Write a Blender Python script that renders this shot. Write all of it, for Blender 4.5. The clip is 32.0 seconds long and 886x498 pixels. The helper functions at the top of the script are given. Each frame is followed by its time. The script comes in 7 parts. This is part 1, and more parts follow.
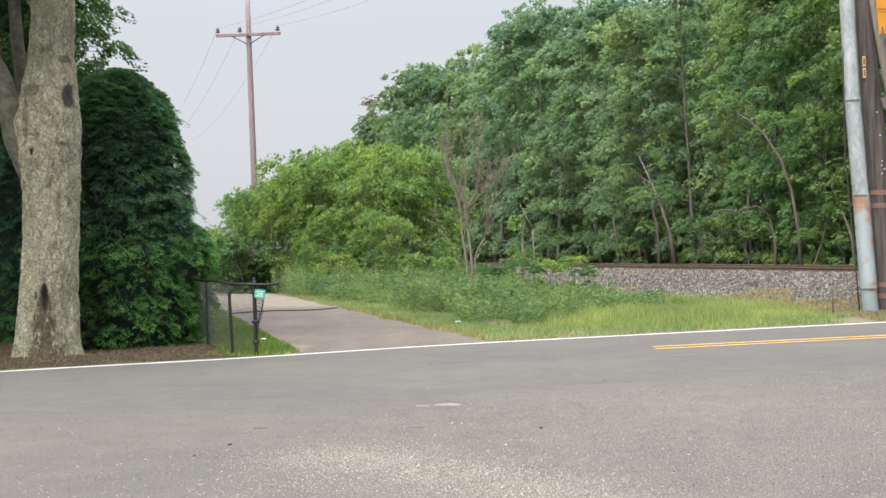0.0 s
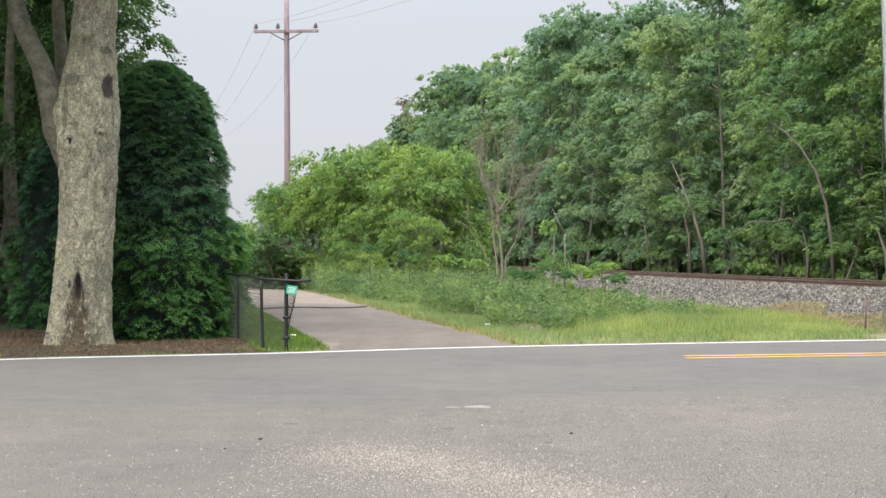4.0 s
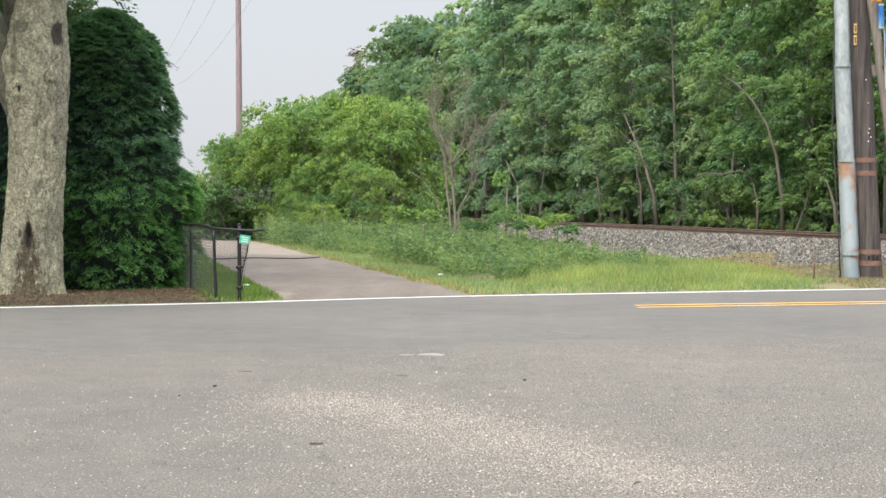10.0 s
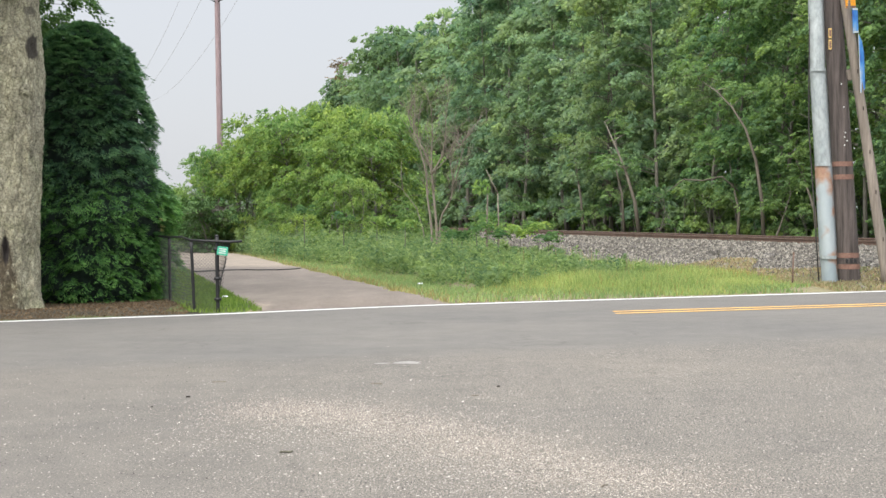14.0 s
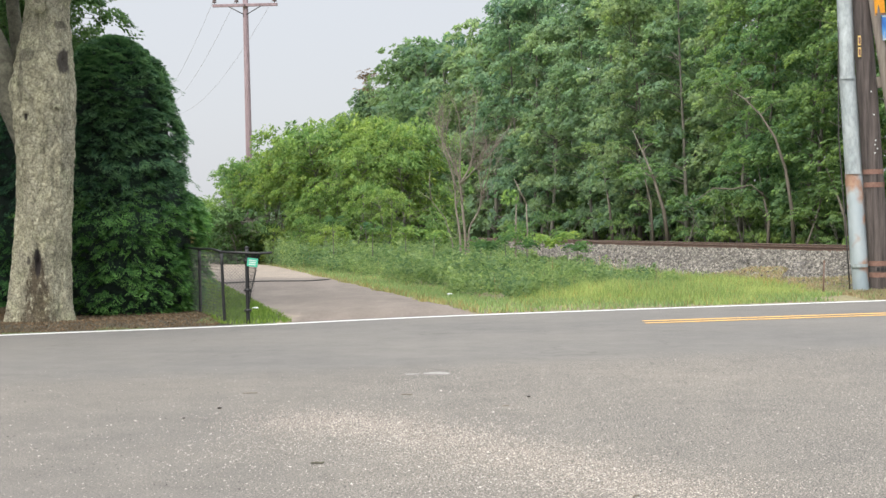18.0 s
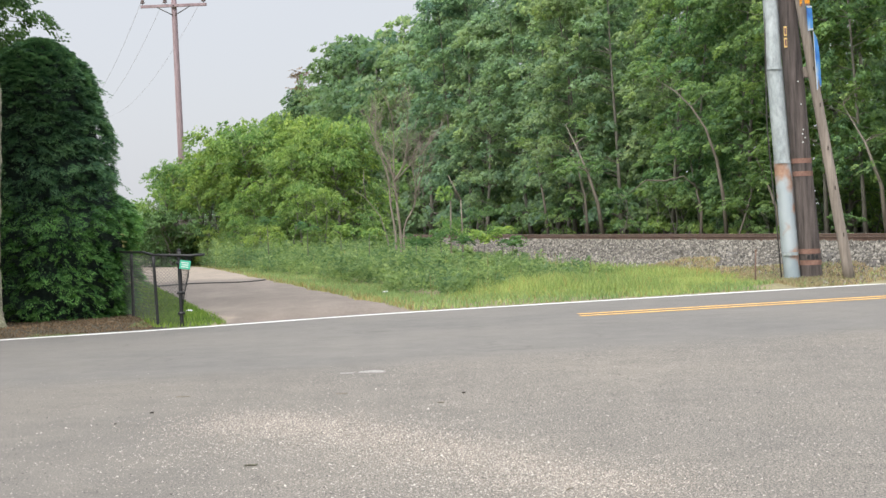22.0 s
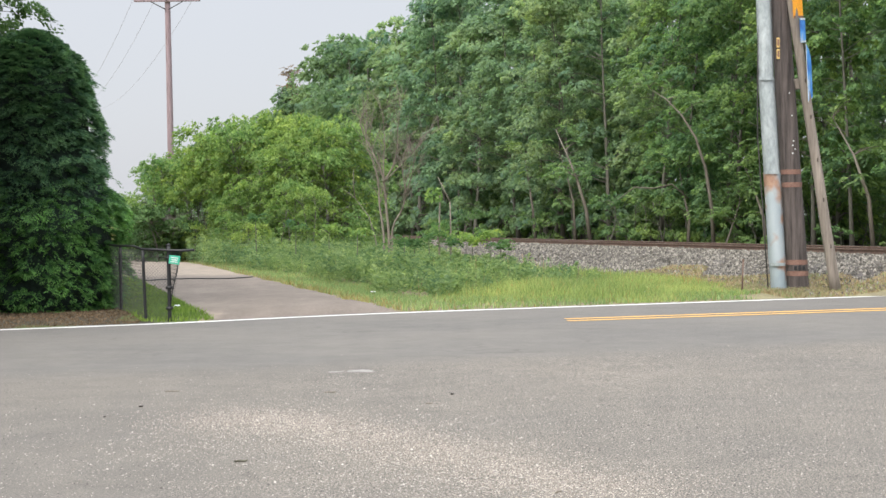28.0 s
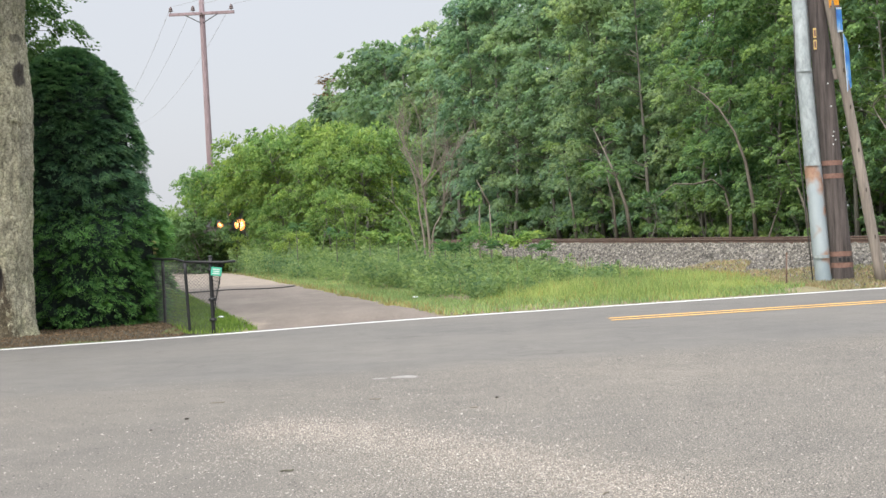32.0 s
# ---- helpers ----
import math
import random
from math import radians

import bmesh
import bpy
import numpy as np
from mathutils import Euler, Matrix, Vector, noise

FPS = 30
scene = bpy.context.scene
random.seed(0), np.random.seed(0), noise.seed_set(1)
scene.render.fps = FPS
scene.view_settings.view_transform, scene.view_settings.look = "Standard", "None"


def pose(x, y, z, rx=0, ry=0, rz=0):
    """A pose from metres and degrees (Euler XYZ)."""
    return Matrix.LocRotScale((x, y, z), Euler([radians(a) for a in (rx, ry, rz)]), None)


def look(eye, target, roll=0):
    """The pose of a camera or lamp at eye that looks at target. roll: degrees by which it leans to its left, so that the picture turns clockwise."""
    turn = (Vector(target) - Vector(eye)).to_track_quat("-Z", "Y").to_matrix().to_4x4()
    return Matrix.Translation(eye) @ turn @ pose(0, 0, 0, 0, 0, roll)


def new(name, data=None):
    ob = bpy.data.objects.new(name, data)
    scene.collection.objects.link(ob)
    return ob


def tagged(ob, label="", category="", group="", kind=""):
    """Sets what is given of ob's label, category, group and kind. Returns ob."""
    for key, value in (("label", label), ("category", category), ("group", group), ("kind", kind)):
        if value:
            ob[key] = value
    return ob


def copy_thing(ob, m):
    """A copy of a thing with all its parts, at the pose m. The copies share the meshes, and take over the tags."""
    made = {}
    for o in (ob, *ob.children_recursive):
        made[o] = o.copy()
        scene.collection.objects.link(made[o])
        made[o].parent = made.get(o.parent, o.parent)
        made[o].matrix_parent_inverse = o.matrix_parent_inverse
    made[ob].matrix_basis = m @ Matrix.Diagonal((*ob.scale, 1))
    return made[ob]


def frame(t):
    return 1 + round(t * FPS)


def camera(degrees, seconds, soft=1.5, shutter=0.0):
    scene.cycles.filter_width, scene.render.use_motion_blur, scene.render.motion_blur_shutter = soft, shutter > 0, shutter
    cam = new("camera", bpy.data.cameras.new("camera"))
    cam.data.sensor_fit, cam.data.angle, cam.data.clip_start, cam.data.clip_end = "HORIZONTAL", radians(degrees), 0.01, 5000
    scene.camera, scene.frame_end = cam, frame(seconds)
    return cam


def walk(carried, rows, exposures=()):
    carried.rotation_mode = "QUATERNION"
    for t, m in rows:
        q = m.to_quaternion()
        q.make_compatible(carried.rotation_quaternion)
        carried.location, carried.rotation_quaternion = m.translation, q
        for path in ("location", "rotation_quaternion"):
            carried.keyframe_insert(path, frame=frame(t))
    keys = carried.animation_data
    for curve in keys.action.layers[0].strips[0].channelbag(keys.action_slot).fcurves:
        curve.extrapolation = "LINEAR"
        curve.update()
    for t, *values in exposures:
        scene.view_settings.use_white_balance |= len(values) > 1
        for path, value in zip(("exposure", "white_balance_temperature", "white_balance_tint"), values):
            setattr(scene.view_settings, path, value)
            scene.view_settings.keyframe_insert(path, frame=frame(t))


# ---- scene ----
# ================= camera and its path =================
cam = camera(34.82, 32.0)
PATH = [
    (0, -0.023, 0.078, 1.456, 90.052, 1.814, 3.318),
    (0.5, -0.009, 0.034, 1.454, 90.468, 0.972, 3.32),
    (1, -0.018, 0.044, 1.458, 91.25, 0.783, 3.09),
    (1.5, -0.043, 0.065, 1.461, 91.7, 0.236, 2.82),
    (2, -0.06, 0.073, 1.465, 91.975, -0.118, 2.884),
    (2.5, -0.068, 0.081, 1.463, 92.011, 0.109, 3.554),
    (3, -0.069, 0.073, 1.459, 91.799, 0.231, 4.246),
    (3.5, -0.075, 0.08, 1.455, 91.282, 0.078, 4.543),
    (4, -0.079, 0.077, 1.453, 90.146, -0.052, 4.495),
    (4.5, -0.068, 0.064, 1.46, 89.23, -0.286, 3.573),
    (6.5, -0.056, 0.021, 1.431, 88.301, -0.387, 1.237),
    (7, -0.055, 0.013, 1.434, 88.524, -0.277, 1.433),
    (7.5, -0.063, 0.052, 1.42, 88.031, -0.063, 1.12),
    (8, -0.062, 0.059, 1.418, 87.436, 0.259, 0.58),
    (8.5, -0.065, 0.049, 1.416, 87.432, 0.119, 0.411),
    (9, -0.068, 0.031, 1.424, 87.788, 0.138, 0.676),
    (9.5, -0.078, 0.006, 1.425, 88.219, 0.276, 1.589),
    (10, -0.092, 0.048, 1.417, 88.215, -0.16, 2.569),
    (10.5, -0.074, 0.017, 1.409, 88.069, -0.528, 3.824),
    (11, -0.079, 0.038, 1.404, 88.685, 0.002, 4.839),
    (11.5, -0.069, 0.041, 1.396, 89.155, 1.318, 4.477),
    (12, -0.031, 0.036, 1.396, 88.905, 1.703, 3.443),
    (12.5, -0.012, 0.028, 1.393, 88.613, 1.344, 3.188),
    (13, 0.015, 0.032, 1.396, 88.667, 1.01, 2.783),
    (13.5, 0.018, 0.044, 1.396, 88.572, 0.663, 2.112),
    (14, 0.012, 0.039, 1.395, 88.625, 0.591, 1.941),
    (14.5, 0.013, 0.04, 1.396, 88.853, 0.638, 2.095),
    (15, 0.021, 0.037, 1.398, 88.746, 0.944, 2.315),
    (15.5, 0.024, 0.041, 1.392, 88.364, 0.953, 3.314),
    (17.5, 0.017, 0.022, 1.402, 88.696, 0.724, 3.293),
    (18, 0.005, 0.018, 1.4, 89.052, 0.92, 3.092),
    (18.5, 0.01, 0.017, 1.407, 89.491, 1.539, 2.585),
    (19, 0.017, 0.002, 1.41, 90.394, 2.225, 2.136),
    (19.5, 0.013, 0.011, 1.408, 90.771, 2.444, 2.068),
    (20, 0.022, 0.012, 1.406, 90.399, 2.663, 2.111),
    (20.5, 0.026, 0.009, 1.404, 89.724, 2.881, 1.955),
    (21, 0.035, 0.023, 1.401, 88.889, 2.758, 1.56),
    (21.5, 0.037, 0.027, 1.399, 88.687, 2.374, 1.1),
    (22, 0.049, 0.046, 1.398, 88.865, 2.187, 0.52),
    (22.5, 0.043, 0.036, 1.4, 88.985, 2.367, 0.19),
    (23, 0.012, 0.031, 1.407, 89.208, 2.664, 0.454),
    (23.5, 0.038, 0.036, 1.4, 89.194, 2.504, 0.676),
    (24, 0.029, 0.045, 1.397, 89.176, 2.269, 0.813),
    (24.5, 0.037, 0.025, 1.404, 89.372, 2.247, 0.776),
    (25, 0.032, 0.022, 1.405, 89.411, 2.056, 0.662),
    (25.5, 0.026, 0.017, 1.403, 89.334, 1.802, 0.657),
    (27.5, -0.006, 0.011, 1.402, 89.01, 0.715, 0.218),
    (28, 0, 0, 1.4, 88.923, 0.7, -0.013),
    (28.5, 0.004, 0.011, 1.403, 88.758, 1.046, 0.096),
    (29, -0.002, 0.03, 1.396, 88.554, 1.185, 0.438),
    (29.5, -0.001, 0.013, 1.4, 88.579, 1.314, 0.696),
    (30, -0.001, 0.006, 1.399, 88.71, 1.325, 1.069),
    (30.5, -0.001, 0.014, 1.404, 88.783, 1.281, 1.376),
    (31, 0.002, 0.015, 1.4, 88.862, 1.541, 1.655),
    (31.5, 0.007, 0.028, 1.407, 88.966, 2.205, 1.884),
    (32, 0.012, 0.027, 1.401, 89.115, 2.589, 1.631),
]

# the camera's exposure and white balance drift a little
TONE = [(0, 0.46, 6570, 9.4), (2, 0.47, 6500, 10), (4, 0.48, 6520, 9.8), (7, 0.5, 6550, 9.5), (9, 0.52, 6560, 9.2), (11, 0.53, 6590, 8.6), (13, 0.53, 6590, 9), (18, 0.53, 6580, 9), (20, 0.5, 6500, 10), (22, 0.5, 6540, 9.5), (25, 0.5, 6520, 9.8), (28, 0.5, 6540, 9.5), (32, 0.52, 6540, 9.5)]
walk(cam, [(t, pose(x, y, z, rx, ry, rz)) for t, x, y, z, rx, ry, rz in PATH], TONE)

# ================= light: a bright, hazy overcast afternoon =================
SUN_EL, SUN_AZ = 48.0, 205.0          # degrees; azimuth from north (+y) clockwise


def build_light():
    w = bpy.data.worlds.new("overcast_sky")
    scene.world = w
    w.use_nodes = True
    nt = w.node_tree
    nt.nodes.clear()
    sky = nt.nodes.new("ShaderNodeTexSky")
    sky.sky_type = "NISHITA"
    sky.sun_disc = False
    sky.sun_elevation = radians(SUN_EL)
    sky.sun_rotation = radians(SUN_AZ)
    sky.dust_density = 4.0
    bg1 = nt.nodes.new("ShaderNodeBackground")
    bg1.inputs["Strength"].default_value = 0.02
    nt.links.new(sky.outputs[0], bg1.inputs["Color"])
    # cloud deck: even pale grey, a little brighter overhead
    tc = nt.nodes.new("ShaderNodeTexCoord")
    sep = nt.nodes.new("ShaderNodeSeparateXYZ")
    nt.links.new(tc.outputs["Generated"], sep.inputs[0])
    ramp = nt.nodes.new("ShaderNodeValToRGB")
    # overcast luminance grows from the horizon to the zenith
    stops = ((0.0, 0.485), (0.16, 0.49), (0.34, 0.66), (0.62, 1.55), (1.0, 2.15))
    while len(ramp.color_ramp.elements) < len(stops):
        ramp.color_ramp.elements.new(0.5)
    for e, (p, v) in zip(ramp.color_ramp.elements, stops):
        e.position = p
        e.color = (v * 0.965, v * 0.99, v * 1.06, 1)
    nt.links.new(sep.outputs["Z"], ramp.inputs[0])
    noi = nt.nodes.new("ShaderNodeTexNoise")
    noi.inputs["Scale"].default_value = 2.2
    noi.inputs["Detail"].default_value = 3.0
    nt.links.new(tc.outputs["Generated"], noi.inputs["Vector"])
    mp = nt.nodes.new("ShaderNodeMapRange")
    mp.inputs["To Min"].default_value = 0.93
    mp.inputs["To Max"].default_value = 1.05
    nt.links.new(noi.outputs["Fac"], mp.inputs["Value"])
    bg2 = nt.nodes.new("ShaderNodeBackground")
    nt.links.new(ramp.outputs[0], bg2.inputs["Color"])
    nt.links.new(mp.outputs[0], bg2.inputs["Strength"])
    add = nt.nodes.new("ShaderNodeAddShader")
    out = nt.nodes.new("ShaderNodeOutputWorld")
    nt.links.new(bg1.outputs[0], add.inputs[0])
    nt.links.new(bg2.outputs[0], add.inputs[1])
    nt.links.new(add.outputs[0], out.inputs["Surface"])
    lamp = bpy.data.lights.new("sun", "SUN")
    lamp.energy = 2.2
    lamp.angle = radians(24)
    lamp.color = (1.0, 0.96, 0.9)
    sun = new("sun", lamp)
    az, el = radians(SUN_AZ), radians(SUN_EL)
    d = Vector((math.sin(az) * math.cos(el), math.cos(az) * math.cos(el), math.sin(el)))
    sun.matrix_world = look(d * 50, (0, 0, 0))


build_light()

# ================= materials =================
def nodes_of(name):
    m = bpy.data.materials.new(name)
    m.use_nodes = True
    nt = m.node_tree
    return m, nt, nt.nodes["Principled BSDF"]


def mk(nt, kind, **inputs):
    n = nt.nodes.new(kind)
    for k, v in inputs.items():
        n.inputs[k.replace("_", " ")].default_value = v
    return n


def ramp_node(nt, fac, stops):
    r = nt.nodes.new("ShaderNodeValToRGB")
    cr = r.color_ramp
    while len(cr.elements) < len(stops):
        cr.elements.new(0.5)
    for e, (p, c) in zip(cr.elements, stops):
        e.position = p
        e.color = (*c, 1)
    nt.links.new(fac, r.inputs[0])
    return r.outputs[0]


def mix_rgb(nt, fac, a, b, mode="MIX"):
    n = nt.nodes.new("ShaderNodeMix")
    n.data_type = "RGBA"
    n.blend_type = mode
    for sock, v in ((n.inputs[0], fac), (n.inputs[6], a), (n.inputs[7], b)):
        if isinstance(v, (int, float)):
            sock.default_value = v
        elif isinstance(v, tuple):
            sock.default_value = (*v, 1)
        else:
            nt.links.new(v, sock)
    return n.outputs[2]


def noise_node(nt, scale, detail=4.0, rough=0.6, stretch=None, coord="Object"):
    tc = nt.nodes.new("ShaderNodeTexCoord")
    src = tc.outputs[coord]
    if stretch:
        mp = nt.nodes.new("ShaderNodeMapping")
        mp.inputs["Scale"].default_value = stretch
        nt.links.new(src, mp.inputs[0])
        src = mp.outputs[0]
    n = mk(nt, "ShaderNodeTexNoise", Scale=scale, Detail=detail, Roughness=rough)
    nt.links.new(src, n.inputs["Vector"])
    return n.outputs["Fac"]


def bump(nt, bsdf, height, strength=0.3, dist=0.02):
    b = mk(nt, "ShaderNodeBump", Strength=strength, Distance=dist)
    nt.links.new(height, b.inputs["Height"])
    nt.links.new(b.outputs[0], bsdf.inputs["Normal"])


def simple(name, c1, c2, scale, rough=0.8, metal=0.0, fine=None, bump_s=0.3, bump_d=0.01, stretch=None, spec=0.5):
    """Two-tone noise at a coarse and a fine scale, with relief."""
    m, nt, b = nodes_of(name)
    n1 = noise_node(nt, scale, 5, 0.65, stretch)
    n2 = noise_node(nt, fine or scale * 9, 4, 0.7, stretch)
    col = ramp_node(nt, n1, [(0.3, c1), (0.7, c2)])
    dark = ramp_node(nt, n2, [(0.25, (0.6, 0.6, 0.6)), (0.75, (1.25, 1.25, 1.25))])
    nt.links.new(mix_rgb(nt, 1.0, col, dark, "MULTIPLY"), b.inputs["Base Color"])
    b.inputs["Roughness"].default_value = rough
    b.inputs["Metallic"].default_value = metal
    b.inputs["Specular IOR Level"].default_value = spec
    bump(nt, b, n2, bump_s, bump_d)
    return m


def leaf_material(name, dark, mid, light, glow=0.35, rough=0.5, clump=0.55, low=(0.72, 0.78, 0.7), high=(1.2, 1.12, 0.95)):
    """Leaf surface: each leaf its own tone, whole boughs drift in hue, light passes through."""
    m, nt, b = nodes_of(name)
    geo = nt.nodes.new("ShaderNodeNewGeometry")
    info = nt.nodes.new("ShaderNodeObjectInfo")
    col = ramp_node(nt, geo.outputs["Random Per Island"], [(0.0, dark), (0.5, mid), (1.0, light)])
    n1 = noise_node(nt, clump, 3, 0.6)
    tone = ramp_node(nt, n1, [(0.32, low), (0.68, high)])
    col = mix_rgb(nt, 1.0, col, tone, "MULTIPLY")
    tree = ramp_node(nt, info.outputs["Random"], [(0.0, (0.85, 0.93, 0.95)), (1.0, (1.15, 1.05, 0.85))])
    col = mix_rgb(nt, 1.0, col, tree, "MULTIPLY")
    nt.links.new(col, b.inputs["Base Color"])
    b.inputs["Roughness"].default_value = rough
    b.inputs["Specular IOR Level"].default_value = 0.14
    tr = nt.nodes.new("ShaderNodeBsdfTranslucent")
    warm = mix_rgb(nt, 1.0, col, (1.25, 1.3, 0.88), "MULTIPLY")
    nt.links.new(warm, tr.inputs["Color"])
    mx = nt.nodes.new("ShaderNodeMixShader")
    mx.inputs[0].default_value = glow
    nt.links.new(b.outputs[0], mx.inputs[1])
    nt.links.new(tr.outputs[0], mx.inputs[2])
    nt.links.new(mx.outputs[0], nt.nodes["Material Output"].inputs["Surface"])
    return m


def asphalt_material():
    """Smooth dark wheel lanes by the edge line; older, coarser and paler pavement nearer the yard."""
    m, nt, b = nodes_of("worn_asphalt")
    big = noise_node(nt, 0.22, 4, 0.6)
    mid = noise_node(nt, 1.6, 5, 0.65)
    fine = noise_node(nt, 74, 5, 0.85, (1, 0.8, 1))
    speck = noise_node(nt, 85, 2, 0.6)
    # hairline cracks that come and go
    wtc = nt.nodes.new("ShaderNodeTexCoord")
    warp = mk(nt, "ShaderNodeTexNoise", Scale=1.4, Detail=6.0)
    nt.links.new(wtc.outputs["Object"], warp.inputs["Vector"])
    off = nt.nodes.new("ShaderNodeVectorMath")
    off.operation = "MULTIPLY_ADD"
    off.inputs[1].default_value = (1.1, 1.1, 0)
    nt.links.new(warp.outputs["Color"], off.inputs[0])
    nt.links.new(wtc.outputs["Object"], off.inputs[2])
    vor = mk(nt, "ShaderNodeTexVoronoi", Scale=0.42)
    vor.feature = "DISTANCE_TO_EDGE"
    nt.links.new(off.outputs[0], vor.inputs["Vector"])
    crack = ramp_node(nt, vor.outputs["Distance"], [(0.0, (0.76, 0.75, 0.74)), (0.01, (1, 1, 1))])
    gone = ramp_node(nt, noise_node(nt, 0.5, 3, 0.6), [(0.5, (0, 0, 0)), (0.6, (1, 1, 1))])
    tc = nt.nodes.new("ShaderNodeTexCoord")
    sep = nt.nodes.new("ShaderNodeSeparateXYZ")
    nt.links.new(tc.outputs["Object"], sep.inputs[0])
    lin = nt.nodes.new("ShaderNodeMath")
    lin.operation = "MULTIPLY_ADD"
    lin.inputs[1].default_value = -0.3
    nt.links.new(sep.outputs["X"], lin.inputs[0])
    nt.links.new(sep.outputs["Y"], lin.inputs[2])
    wob = nt.nodes.new("ShaderNodeMath")
    wob.operation = "MULTIPLY_ADD"
    wob.inputs[1].default_value = 1.3
    nt.links.new(mid, wob.inputs[0])
    nt.links.new(lin.outputs[0], wob.inputs[2])
    lane = nt.nodes.new("ShaderNodeMapRange")
    lane.interpolation_type = "SMOOTHSTEP"
    lane.inputs["From Min"].default_value = 14.2
    lane.inputs["From Max"].default_value = 15.8
    nt.links.new(wob.outputs[0], lane.inputs["Value"])
    new_base = ramp_node(nt, mid, [(0.3, (0.11, 0.104, 0.095)), (0.7, (0.13, 0.123, 0.113))])
    old_base = ramp_node(nt, mid, [(0.3, (0.114, 0.105, 0.092)), (0.7, (0.139, 0.128, 0.112))])
    tone = ramp_node(nt, big, [(0.35, (0.88, 0.88, 0.89)), (0.65, (1.12, 1.1, 1.07))])
    agg = ramp_node(nt, fine, [(0.4, (0.3, 0.3, 0.3)), (0.5, (0.9, 0.9, 0.9)), (0.6, (2.2, 2.15, 2.06))])
    soft = ramp_node(nt, fine, [(0.36, (0.78, 0.78, 0.78)), (0.64, (1.22, 1.22, 1.2))])
    pale = ramp_node(nt, speck, [(0.66, (1, 1, 1)), (0.72, (2.2, 2.15, 2.06))])
    # the stones stand out less towards the driveway's side
    worn = nt.nodes.new("ShaderNodeMath")
    worn.operation = "MULTIPLY_ADD"
    worn.inputs[1].default_value = 5.0
    nt.links.new(noise_node(nt, 0.55, 5, 0.65), worn.inputs[0])
    nt.links.new(sep.outputs["X"], worn.inputs[2])
    bare = nt.nodes.new("ShaderNodeMapRange")
    bare.interpolation_type = "SMOOTHSTEP"
    bare.inputs["From Min"].default_value = 0.0
    bare.inputs["From Max"].default_value = 2.6
    nt.links.new(worn.outputs[0], bare.inputs["Value"])
    mild = ramp_node(nt, fine, [(0.4, (0.62, 0.62, 0.62)), (0.5, (0.95, 0.95, 0.95)), (0.6, (1.42, 1.4, 1.37))])
    agg = mix_rgb(nt, bare.outputs[0], mild, agg)
    old = mix_rgb(nt, 1.0, mix_rgb(nt, 1.0, old_base, agg, "MULTIPLY"), pale, "MULTIPLY")
    newer = mix_rgb(nt, 1.0, new_base, soft, "MULTIPLY")
    col = mix_rgb(nt, lane.outputs[0], old, newer)
    col = mix_rgb(nt, 1.0, col, tone, "MULTIPLY")
    blot = ramp_node(nt, noise_node(nt, 3.4, 6, 0.7), [(0.35, (0.92, 0.92, 0.92)), (0.65, (1.08, 1.07, 1.06))])
    col = mix_rgb(nt, 1.0, col, blot, "MULTIPLY")
    col = mix_rgb(nt, gone, col, mix_rgb(nt, 1.0, col, crack, "MULTIPLY"))
    nt.links.new(col, b.inputs["Base Color"])
    b.inputs["Roughness"].default_value = 0.9
    bump(nt, b, fine, 0.35, 0.003)
    return m


def drive_material():
    """Old asphalt worn to its stones: paler, sandier stretches and edges, thin cracks."""
    m, nt, b = nodes_of("drive_gravelly_asphalt")
    big = noise_node(nt, 0.35, 4, 0.6)
    mid = noise_node(nt, 1.7, 6, 0.7, (1, 0.5, 1))
    fine = noise_node(nt, 22, 4, 0.75)
    base = ramp_node(nt, mid, [(0.3, (0.13, 0.106, 0.088)), (0.7, (0.192, 0.159, 0.133))])
    sandy = ramp_node(nt, mid, [(0.3, (0.155, 0.13, 0.107)), (0.7, (0.228, 0.193, 0.16))])
    mask = ramp_node(nt, big, [(0.5, (0, 0, 0)), (0.64, (0.85, 0.85, 0.85))])
    col = mix_rgb(nt, mask, base, sandy)
    # washed-out sand: the stretch past the hose and the lawn's corner by the road
    tc = nt.nodes.new("ShaderNodeTexCoord")
    for centre, reach, soft, grain in (((-9.0, 46.0, 0.0), 20.6, 0.12, 0.8), ((-3.78, 21.3, 0.0), 1.0, 0.6, 2.6)):
        drift = noise_node(nt, grain, 5, 0.7)
        gap = mk(nt, "ShaderNodeVectorMath")
        gap.operation = "DISTANCE"
        gap.inputs[1].default_value = centre
        nt.links.new(tc.outputs["Object"], gap.inputs[0])
        rel = mk(nt, "ShaderNodeMath")
        rel.operation = "DIVIDE"
        rel.inputs[1].default_value = reach
        nt.links.new(gap.outputs["Value"], rel.inputs[0])
        wob = mk(nt, "ShaderNodeMath")
        wob.operation = "MULTIPLY_ADD"
        wob.inputs[1].default_value = soft
        nt.links.new(drift, wob.inputs[0])
        nt.links.new(rel.outputs[0], wob.inputs[2])
        here = ramp_node(nt, wob.outputs[0], [(0.44 + soft * 0.4, (1, 1, 1)), (0.5 + soft * 0.6, (0, 0, 0))])
        col = mix_rgb(nt, here, col, ramp_node(nt, mid, [(0.3, (0.195, 0.16, 0.128)), (0.7, (0.285, 0.236, 0.188))]))
    col = mix_rgb(nt, 1.0, col, ramp_node(nt, fine, [(0.3, (0.74, 0.74, 0.74)), (0.7, (1.2, 1.2, 1.18))]), "MULTIPLY")
    nt.links.new(col, b.inputs["Base Color"])
    b.inputs["Roughness"].default_value = 0.92
    bump(nt, b, fine, 0.4, 0.008)
    return m


